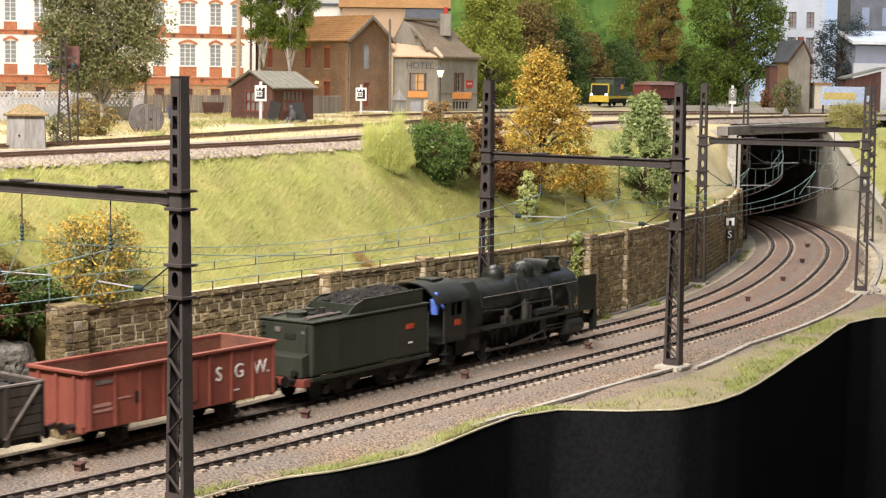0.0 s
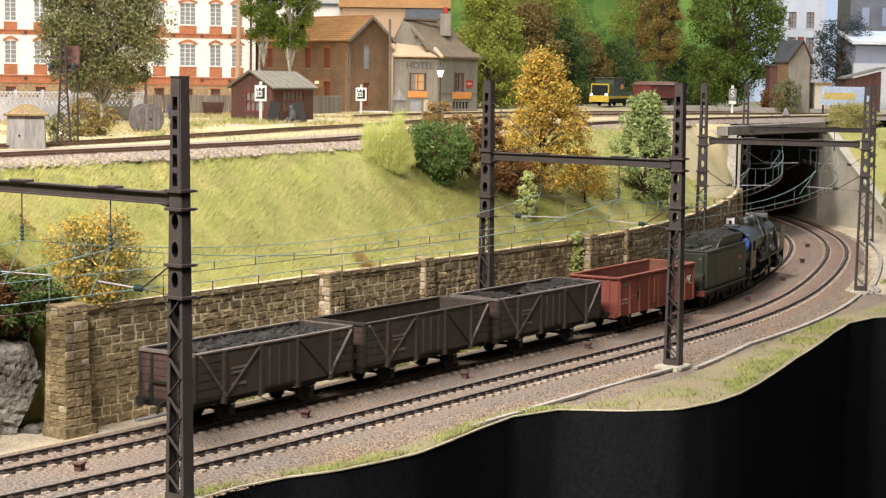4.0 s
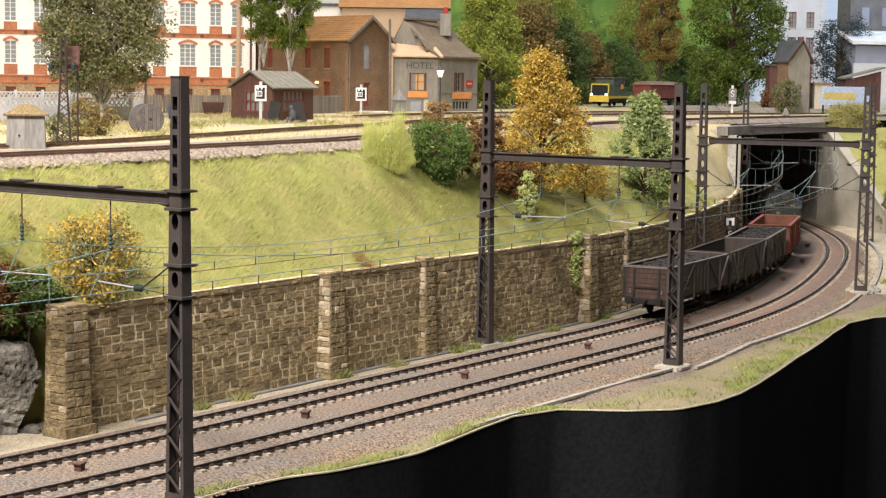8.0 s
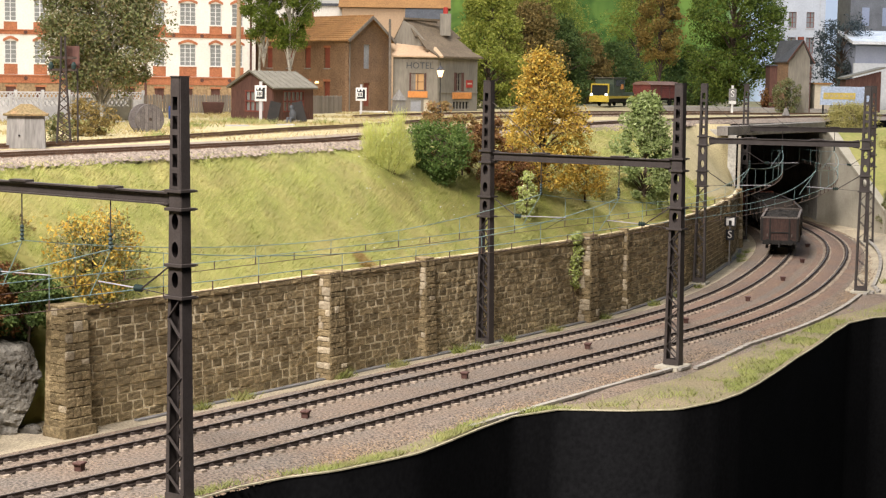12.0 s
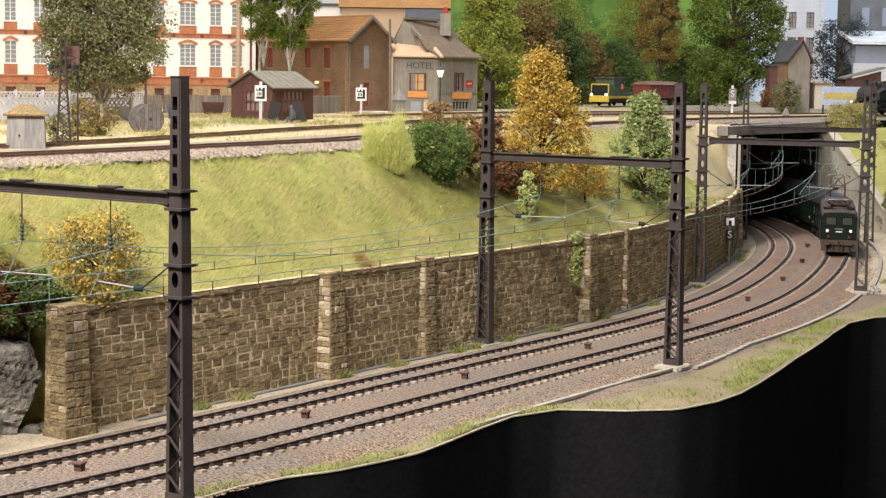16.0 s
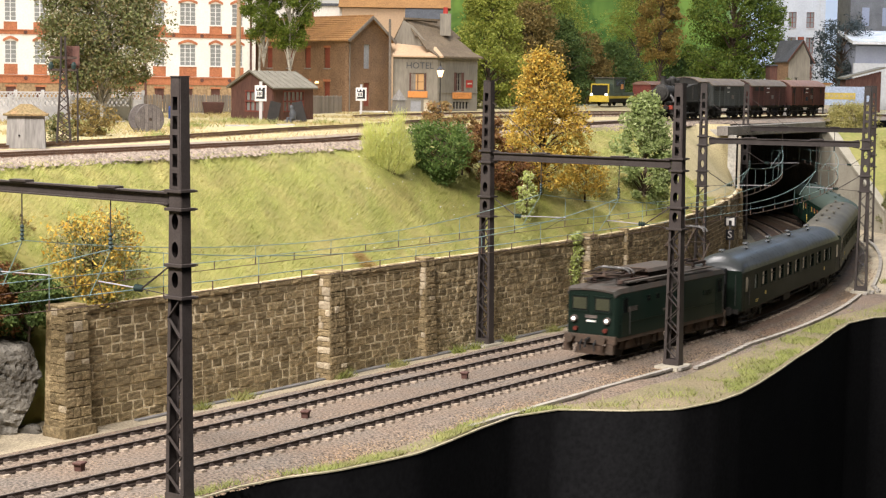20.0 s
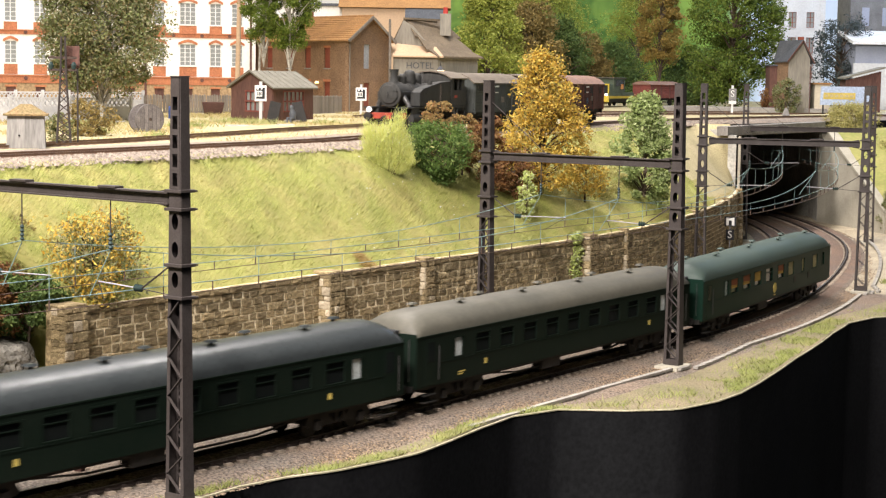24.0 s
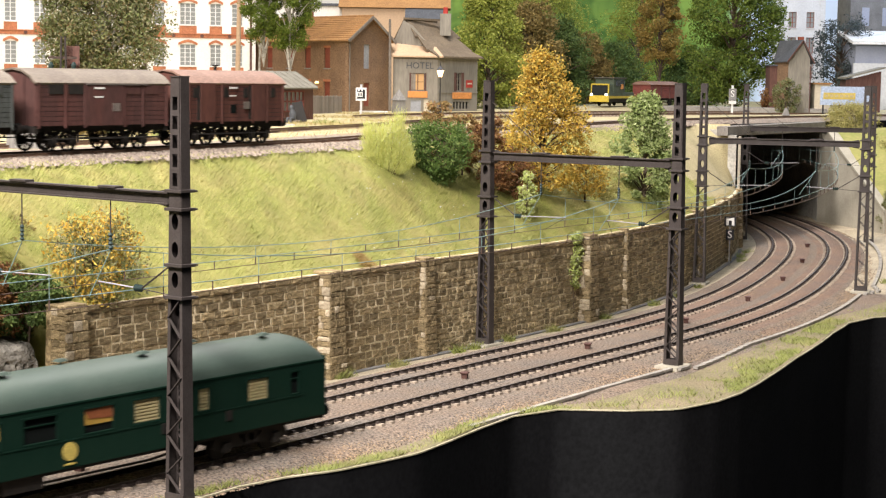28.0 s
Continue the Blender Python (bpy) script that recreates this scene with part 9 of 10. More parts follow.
    tagged(part("seat_block", Shape().box(-.6, .5, -.25, .3, 0, .42), TIMBER, None, at=at(-11.55, 132.7, 9.72, -30), bev=.03), "low grey timber block by the hut", "block")


def fences():
    # concrete panel fence with pierced top
    def concrete_fence(x0, y0, x1, y1, n, h=2.2):
        m, L = wall_frame(x0, y0, x1, y1, 9.62)
        f = thing("concrete_fence", m, "pale concrete panel fence with a pierced top", "fence", "fences")
        w = L / n
        post = mesh_of("post", Shape().box(-.1, .1, -.1, .1, 0, h + .15), FENCE_CONCRETE)
        panel = mesh_of("panel", Shape().box(.1, w - .1, -.05, .05, 0, h - .65), FENCE_CONCRETE)
        rail = mesh_of("top_rail", Shape().box(.1, w - .1, -.05, .05, h - .1, h), FENCE_CONCRETE)
        lat = Shape()
        k = int(w / .4)
        for i in range(k):
            a = .1 + (w - .2) * i / k
            b = .1 + (w - .2) * (i + 1) / k
            lat.beam((a, 0, h - .65), (b, 0, h - .1), .08, .07).beam((b, 0, h - .65), (a, 0, h - .1), .08, .07)
        lattice = mesh_of("lattice", lat, FENCE_CONCRETE)
        for i in range(n + 1):
            for nm, me in (("post", post),) + ((("panel", panel), ("top_rail", rail), ("lattice", lattice)) if i < n else ()):
                o = new(nm, me)
                o.parent = f
                o.matrix_basis = at(i * w, 0, 0)
    concrete_fence(-52, 128, -27.2, 158, 14)
    concrete_fence(-44, 112, -24.0, 134, 11, 2.0)

    def board_fence(x0, y0, x1, y1, h, label, mat=TIMBER):
        m, L = wall_frame(x0, y0, x1, y1, 9.62)
        f = thing("board_fence", m, label, "fence", "fences")
        me = mesh_of("slat", Shape().extrude([(-.11, 0), (.11, 0), (.11, h - .1), (0, h), (-.11, h - .1)], "y", -.025, .025), mat)
        rnd = random.Random(4)
        for i in range(int(L / .3)):
            o = new("slat", me)
            o.parent = f
            o.matrix_basis = at(i * .3, 0, rnd.uniform(-.05, .05), 0, 0, rnd.uniform(-2, 2))
        for z in (.4, h - .5):
            part("rail", Shape().box(0, L, .03, .09, z - .06, z + .06), mat, f)
    board_fence(-27.0, 158, -19.6, 166, 2.0, "grey timber board fence in front of the factory")
    board_fence(-14.2, 163, -10.2, 174, 2.0, "grey-green timber board fence beside the brick house")


def station_clutter():
    # concrete relay hut
    b = thing("relay_hut", at(-19.9, 83.3, 9.55, 12), "grey concrete relay hut with a mossy brown pyramid roof", "relay hut")
    part("wall", Shape().taper((-.92, .92, -.92, .92), 0, (-.85, .85, -.85, .85), 1.9), HUT_GREY, b, bev=.04)
    part("roof", Shape().taper((-1.02, 1.02, -1.02, 1.02), 1.88, (-.25, .25, -.25, .25), 2.36).box(-1.04, 1.04, -1.04, 1.04, 1.82, 1.92), HUT_MOSS, b, "mossy brown pyramid roof", bev=.03)
    part("keyhole", Shape().cyl((-.3, -.93, .9), (-.3, -.86, .9), .05, 8), CHASSIS, b)
    # lattice signal mast with board
    m = thing("signal_mast", at(-18.9, 86.9, 9.6, 10), "slim rusty lattice signal mast with crossarms", "signal mast")
    for x in (-.3, .3):
        for y in (-.25, .25):
            part("leg", Shape().tube([(x * 1.2, y * 1.2, 0), (x * .5, y * .5, 3.4), (x * .3, y * .3, 5.6)], .05, 5), MAST, m)
    for i in range(9):
        z = .2 + i * .42
        k = 1.2 - .2 * z
        part("lattice_bar", Shape().beam((-.3 * k, -.25 * k, z), (.3 * k, -.25 * k, z + .42), .05, .05), ROOF_RUST, m)
        part("lattice_bar", Shape().beam((.3 * k, .25 * k, z), (-.3 * k, .25 * k, z + .42), .05, .05), MAST, m)
    for z in (3.9, 4.5):
        part("crossarm", Shape().box(-.75, .65, -.05, .05, z, z + .12), ROOF_RUST, m)
    for x in (-.6, .5):
        part("insulator", Shape().tube([(x, 0, 4.0), (x, 0, 4.2), (x, 0, 4.35)], [.1, .14, .05], 8), INSULATOR, m)
    p = thing("signal_board", at(-18.35, 87.6, 9.6), "dark red-brown signal board on a thin pole", "signal board")
    part("pole", Shape().tube([(0, 0, 0), (0, 0, 5.2)], .05, 6), MAST, p)
    part("board", Shape().box(-.62, .12, -.08, -.03, 4.05, 5.15), HUT_RED, p)
    # cable drum
    d = thing("cable_drum", at(-18.45, 108.3, 10.66, 32), "weathered grey wooden cable drum standing on edge", "cable drum")
    for y in (-.55, .55):
        part("flange", Shape().cyl((0, y - .07, 0), (0, y + .07, 0), .93, 32), DRUM_WOOD, d, smooth=40)
        for i in range(7):
            x = -.78 + i * .26
            q = math.sqrt(max(.03, .91 ** 2 - (abs(x) + .115) ** 2))
            part("plank", Shape().box(x - .115, x + .115, y + (-.1 if y < 0 else .07), y + (-.07 if y < 0 else .1), -q, q), DRUM_WOOD, d)
    part("core", Shape().cyl((0, -.5, 0), (0, .5, 0), .55, 20), TIMBER, d)
    part("hub", Shape().cyl((0, -.68, 0), (0, .68, 0), .1, 12), ROOF_RUST, d)
    for x in (-.7, .7):
        part("chock", Shape().box(x - .25, x + .25, -.6, .6, -.96, -.72), TIMBER, d)

    def speed_sign(x, y, z, hgt, w, h):
        s = thing("speed_sign", at(x, y, z), "white square track sign with black bars on a pale post", "railway sign", "track signs")
        part("post", Shape().box(-.11, .11, -.06, .06, 0, hgt), FENCE_CONCRETE, s)
        part("board", Shape().box(-w / 2, w / 2, -.14, -.08, hgt - h - .3, hgt - .3), SIGN_WHITE, s, bev=.02)
        zb = hgt - .3 - h
        part("panel", Shape().box(-w * .36, w * .36, -.155, -.14, zb + h * .16, zb + h * .86), BLACK_PAINT, s)
        for x0, x1, z0, z1 in ((-.36, .14, .30, .66), (-.28, -.14, .74, .86), (.02, .16, .74, .86)):
            part("bar", Shape().box(w * x0, w * x1, -.17, -.155, zb + h * z0, zb + h * z1), SIGN_WHITE, s)
        for i in range(3):
            part("bar", Shape().box(w * (-.27 + i * .13), w * (-.19 + i * .13), -.18, -.17, zb + h * .36, zb + h * .6), BLACK_PAINT, s)
    speed_sign(-14.0, 133.2, 9.65, 3.35, .9, 1.2)
    speed_sign(-8.05, 168, 9.65, 3.1, 1.05, 1.25)
    # pointed concrete box and white trestle
    o = thing("pointed_box", at(-4.75, 180, 9.65, 25), "pale grey concrete box with a pointed top", "concrete box")
    part("body", Shape().taper((-.6, .6, -.6, .6), 0, (-.5, .5, -.5, .5), 1.5), HUT_GREY, o, bev=.03)
    part("pointed_top", Shape().taper((-.62, .62, -.62, .62), 1.5, (-.03, .03, -.03, .03), 2.6), HUT_GREY, o)
    t = thing("white_trestle", at(-7.0, 171, 9.6, 10), "low white painted trestle beside the track", "trestle")
    part("rail", Shape().box(-1.4, 1.4, -.06, .06, .45, .6), SIGN_WHITE, t)
    for x in (-1.1, 0, 1.1):
        part("leg", Shape().beam((x, 0, 0), (x + .15, 0, .5), .08, .08), SIGN_WHITE, t)
    # street lamp
    l = thing("street_lamp", at(-.55, 184.5, 9.6), "black street lamp with a lit warm lantern", "street lamp")
    part("post", Shape().tube([(0, 0, 0), (0, 0, .8), (0, 0, 1.0), (0, 0, 4.0)], [.16, .14, .07, .05], 8), BLACK_PAINT, l)
    part("lantern", Shape().taper((-.18, .18, -.18, .18), 4.0, (-.38, .38, -.38, .38), 4.7), LAMP_WARM, l, "lit warm glass lantern")
    part("lantern_cap", Shape().taper((-.42, .42, -.42, .42), 4.7, (-.08, .08, -.08, .08), 5.15).box(-.04, .04, -.04, .04, 5.15, 5.5), BLACK_PAINT, l)
    # telegraph pole by the factory
    t = thing("telegraph_pole", at(-20.2, 170, 9.6, 0, 0, 1.2), "tall pale wooden telegraph pole", "telegraph pole")
    part("pole", Shape().tube([(0, 0, 0), (0, 0, 14)], [.26, .2], 8), RENDER_OCHRE, t)
    t = thing("telegraph_pole", at(-5.85, 186, 9.6, 0, 0, -.6), "pale wooden telegraph pole at the hotel corner", "telegraph pole")
    part("pole", Shape().tube([(0, 0, 0), (0, 0, 10)], [.17, .13], 8), TIMBER, t)
    b = thing("barrel", at(-21.8, 140, 9.65), "small blue barrel by the fence", "barrel")
    part("drum", Shape().tube([(0, 0, 0), (0, 0, .05), (0, 0, 1.2), (0, 0, 1.25)], [.25, .28, .28, .25], 14), BLUE_OVERALL, b, smooth=40)
    # timber and slabs on the ground
    for x, y, r, w in ((-14.6, 122.5, 30, 1.8), (-11.6, 126.5, 28, 1.4), (-24.5, 128, 10, 2.2)):
        s = thing("slab_stack", at(x, y, 9.68, r), "low stack of grey slabs on the ground", "slab stack", "slab stacks")
        part("slab", Shape().box(-w / 2, w / 2, -.35, .35, 0, .16), FENCE_CONCRETE, s, bev=.02)
        part("slab", Shape().box(-w / 2 + .2, w / 2, -.3, .3, .17, .3), FENCE_CONCRETE, s, bev=.02)
    n = thing("scrap_bin", at(-20.9, 158, 9.62, 10), "dark brown skip beside the fence", "skip")
    part("tub", Shape().taper((-.7, .7, -.5, .5), 0, (-1.0, 1.0, -.7, .7), 1.4), BROWN_BOX, n, bev=.04)


def right_side():
    # shunter with lit lamps and red van on the far siding
    r = thing("railcar", at(21.0, 221, 10.35, 62), "yellow-fronted green shunting railcar with two lit headlamps", "railcar")
    # its front faces -x
    part("bonnet", Shape().taper((-4.2, 0, -1.3, 1.3), .85, (-3.7, 0, -1.15, 1.15), 2.75), GREEN_BODY, r, bev=.15)
    part("front_panel", Shape().taper((-4.35, -4.1, -1.35, 1.35), .5, (-4.2, -3.9, -1.25, 1.25), 1.3), YELLOW_BODY, r, "yellow front panel", bev=.06)
    part("yellow_hood_edge", Shape().box(-3.95, -3.7, -1.18, 1.18, 2.58, 2.76).box(-4.0, -3.75, -1.2, -1.06, 1.5, 2.6).box(-4.0, -3.75, 1.06, 1.2, 1.5, 2.6), YELLOW_BODY, r, bev=.03)
    part("windscreen", Shape().taper((-4.16, -4.0, -1.06, 1.06), 1.32, (-3.9, -3.78, -1.06, 1.06), 2.56), PANE_DARK, r)
    part("cab", Shape().box(-2.6, 1.2, -1.25, 1.25, 1.6, 3.4), GREEN_BODY, r, bev=.12)
    part("cab_roof", Shape().box(-2.8, 1.4, -1.35, 1.35, 3.4, 3.55), COACH_ROOF, r, bev=.06)
    for y in (-1.27, 1.27):
        part("cab_window", Shape().box(-1.9, .6, y - .02, y + .02, 2.5, 3.2), PANE_DARK, r)
        part("side_stripe", Shape().box(-3.9, 4.2, y * 1.02 - .02, y * 1.02 + .02, .95, 1.25), YELLOW_BODY, r)
    part("marker", Shape().box(-.3, .5, -1.3, -1.27, 2.1, 2.7), AWNING, r)
    for y in (-.85, .85):
        part("headlamp", Shape().tube([(-4.2, y * 1.15, 1.42), (-4.36, y * 1.15, 1.42)], .15, 14), LAMP_SOFT, r, "lit white headlamp")
    part("rear_deck", Shape().box(0, 4.2, -1.25, 1.25, .85, 1.7), GREEN_BODY, r, bev=.1)
    part("underframe", Shape().box(-4.1, 4.2, -1.1, 1.1, .5, .86), CHASSIS, r)
    for x in (-2.4, 2.4):
        wheelset(r, x, .45)
    v = thing("red_van", at(27.4, 228, 10.35, 52), "faded red planked goods van on the siding", "goods van")
    for y in (-1.3, 1.3):
        for i in range(7):
            part("plank", Shape().box(-3.6, 3.6, y - .04, y + .04, 1.0 + i * .25, 1.23 + i * .25), HUT_FRAME, v)
        for x in (-3.5, -1.1, 1.1, 3.5):
            part("post", Shape().box(x - .06, x + .06, y * 1.04 - .03, y * 1.04 + .03, .9, 2.75), HUT_RED, v)
    for x in (-3.6, 3.6):
        part("end_wall", Shape().box(x - .05, x + .05, -1.3, 1.3, 1.0, 2.75), HUT_FRAME, v)
    part("roof", Shape().extrude([(-1.5, 2.7), (-.8, 3.05), (0, 3.15), (.8, 3.05), (1.5, 2.7)], "x", -3.8, 3.8), PINK_ROOF, v)
    part("chassis", Shape().box(-3.6, 3.6, -1.0, 1.0, .7, 1.0), CHASSIS, v)
    for x in (-2.2, 2.2):
        wheelset(v, x, .47)
    bs = thing("buffer_stop", at(23.9, 205, 9.75, 25), "dark rail-built buffer stop", "buffer stop")
    for y in (-.7, .7):
        part("upright", Shape().box(-.12, .12, y - .12, y + .12, 0, 2.2), BLACK_PAINT, bs)
        part("strut", Shape().beam((0, y, 1.6), (2.2, y, 0), .15, .15), BLACK_PAINT, bs)
    part("beam", Shape().box(-.25, -.1, -1.2, 1.2, 1.1, 1.5), BLACK_PAINT, bs)
    # low platform edge behind the tracks
    m, L = wall_frame(23.5, 207, 44.2, 203, 9.6)
    pl = thing("platform", m, "low grey concrete platform edge", "platform", kind="structure")
    part("platform_wall", Shape().box(0, L, 0, 6, 0, 1.0), CONCRETE_DARK, pl, bev=.05)
    s = thing("stop_sign", at(31.8, 194.5, 9.75), "white letter board on a white post", "railway sign")
    part("post", Shape().box(-.12, .12, -.08, .08, 0, 3.4), SIGN_WHITE, s)
    part("board", Shape().box(-.42, .42, -.14, -.09, 1.75, 3.05), SLATE_GREY, s)
    lettering(s, "S", 1.05, at(0, -.15, 2.45) @ FACE, SIGN_WHITE, "letter")
    part("lower_plate", Shape().box(-.42, .42, -.16, -.1, 1.35, 1.7), SIGN_WHITE, s)
    g = thing("ground_signal", at(36.2, 186.3, 9.75), "small pale ground signal by the track", "ground signal")
    part("lantern", Shape().taper((-.4, .4, -.3, .3), .3, (-.12, .12, -.1, .1), 1.1), HUT_GREY, g, bev=.04)
    part("base", Shape().box(-.3, .3, -.3, .3, -.1, .3), BLACK_PAINT, g)
    # cream gabled house
    h = thing("cream_house", at(40.95, 203.5, 9.9), "grey-cream rendered gabled house with a slate roof", "building")
    part("gable_wall", Shape().extrude([(-1.3, 0), (1.18, 0), (1.18, 6.4), (.27, 8.4), (-1.3, 6.3)], "y", 0, .35), RENDER_GREY, h)
    part("side_wall", Shape().hexa([(-1.95, 5.0, 0), (-1.3, 0, 0), (-.95, .35, 0), (-1.5, 5.0, 0), (-1.95, 5.0, 6.2), (-1.3, 0, 6.2), (-.95, .35, 6.2), (-1.5, 5.0, 6.2)]), BRICK_BROWN, h, "brown brick side wall")
    rf = part("roof_slope", Shape().hexa([(-2.1, 5.2, 6.0), (-1.5, -.35, 6.0), (.27, -.35, 8.45), (-1.4, 5.2, 8.45), (-2.1, 5.2, 6.15), (-1.5, -.35, 6.15), (.27, -.35, 8.6), (-1.4, 5.2, 8.6)]), SLATE, h)
    part("roof_slope", Shape().hexa([(.27, -.35, 8.45), (1.65, -.35, 5.85), (.9, 5.2, 5.85), (-1.4, 5.2, 8.45), (.27, -.35, 8.6), (1.65, -.35, 6.0), (.9, 5.2, 6.0), (-1.4, 5.2, 8.6)]), SLATE, h)
    part("bargeboard", Shape().beam((.27, -.4, 8.5), (1.65, -.4, 5.9), .08, .16), HUT_RED, h, "red-brown bargeboard")
    part("bargeboard", Shape().beam((.27, -.4, 8.5), (-1.5, -.4, 6.05), .08, .14), HUT_RED, h, "red-brown bargeboard")
    part("chimney", Shape().box(.2, .8, 2, 2.7, 6.4, 9.0), SHUTTER_RED, h)
    part("downpipe", Shape().tube([(1.25, -.1, 0), (1.25, -.1, 5.6)], .07, 6), HUT_RED, h)
    an = thing("annex", at(43.8, 204, 10.0), "low cream annex with a tiled coping", "building")
    part("wall", Shape().box(-.9, .9, 0, 3, 0, 3.4), RENDER_CREAM, an)
    part("coping", Shape().box(-1.1, 1.1, -.2, 3.2, 3.4, 3.6), TILE_ORANGE, an)
    bh = thing("brick_outhouse", at(39.0, 207.5, 9.9), "red-brown brick outhouse beside the cream house", "building")
    part("wall", Shape().box(-.7, .5, 0, 3, 0, 5.6), HUT_RED, bh)
    part("roof", Shape().box(-.8, .6, -.2, 3.2, 5.6, 5.75), SLATE, bh)
    # tall pale building
    t = thing("tall_building", at(44.2, 238, 10.0), "tall pale grey building with red-framed windows", "building")
    holes = [(x, x + 1.05, z, z + 2.1) for x in (2.0, 4.4) for z in (4.2, 7.6, 11.0)]
    wall_with_holes(t, "front_wall", 6.9, 0, 17, holes, RENDER_PALE)
    for q in holes:
        window(t, *q, SHUTTER_RED, PANE, 2, 3, sill=RENDER_PALE)
    part("corner_strip", Shape().box(6.2, 6.9, -.1, 0, 0, 17), RENDER_PALE, t)
    sd = part("side_wall", Shape().hexa([(6.9, 0, 0), (8.0, 6, 0), (7.6, 6, 0), (6.5, .3, 0), (6.9, 0, 17), (8.0, 6, 17), (7.6, 6, 17), (6.5, .3, 17)]), RENDER_BLUE, t)
    part("roof", Shape().box(-.3, 7.2, -.3, 6, 17, 17.3), SLATE, t)
    # lavender works building and dark tower
    w = thing("works_building", at(52.6, 226, 10.0), "lavender-grey works building with a pale roof edge", "building")
    part("wall", Shape().box(0, 14, 0, 8, 0, 8.7), RENDER_BLUE, w)
    part("lower_wall", Shape().box(-.3, 14, -.5, 0, 0, 6.2), RENDER_PALE, w)
    part("roof", Shape().hexa([(-.6, -.8, 8.6), (14, -.8, 8.6), (14, 8, 10.2), (-.6, 8, 10.2), (-.6, -.8, 9.0), (14, -.8, 9.0), (14, 8, 10.6), (-.6, 8, 10.6)]), SIGN_WHITE, w)
    tw = thing("tower_building", at(55.4, 242, 10.0), "dark grey tower building", "building")
    part("wall", Shape().box(0, 14, 0, 8, 0, 18), SLATE_GREY, tw)
    for x in (1.6, 4.4):
        part("window", Shape().box(x, x + 1, -.05, .02, 11.5, 14), RENDER_BLUE, tw)
    sh = thing("timber_shed", at(47.6, 209, 10.0), "brown timber shed with a sloping roof", "shed")
    for i in range(14):
        part("plank", Shape().box(i * .3, i * .3 + .28, -.04, .04, 0, 4.0 + i * .08), HUT_RED, sh)
    part("side_wall", Shape().box(0, 4.2, .05, 3, 0, 4.0), HUT_RED, sh)
    part("roof", Shape().hexa([(-.3, -.4, 4.1), (4.6, -.4, 5.4), (4.6, 3.2, 5.4), (-.3, 3.2, 4.1), (-.3, -.4, 4.3), (4.6, -.4, 5.6), (4.6, 3.2, 5.6), (-.3, 3.2, 4.3)]), FELT, sh)
    for x in (1.2, 2.8):
        part("window", Shape().box(x, x + .5, -.08, -.04, 1.4, 3.0), PANE_DARK, sh)
    la = thing("blue_lamp", at(50.3, 199.5, 10.0), "small glowing blue lamp on a post", "lamp")
    part("post", Shape().box(-.05, .05, -.05, .05, 0, 4.1), BLACK_PAINT, la)
    part("bulb", Shape().tube([(0, 0, 4.1), (0, 0, 4.25), (0, 0, 4.5), (0, 0, 4.6)], [.1, .2, .2, .05], 10), LAMP_BLUE, la, "glowing blue bulb")
    # pale hoarding with yellow bars
    b = thing("hoarding", at(42.6, 199.5, 10.0), "pale blue hoarding with a yellow lettered band", "hoarding")
    part("panel", Shape().extrude([(0, 1.1), (5.4, 1.1), (5.9, 3.2), (.1, 3.2)], "y", 0, .15), HOARD_BLUE, b)
    part("band", Shape().box(.35, 4.0, -.02, 0, 1.75, 2.5), YELLOW_PAINT, b)
    for i in range(6):
        part("bar", Shape().box(.5 + i * .57, .5 + i * .57 + .42, -.04, -.02, 1.98, 2.28), BLIND, b)
    for x in (.4, 5.0):
        part("post", Shape().box(x - .08, x + .08, .15, .3, 0, 3.0), BLACK_PAINT, b)


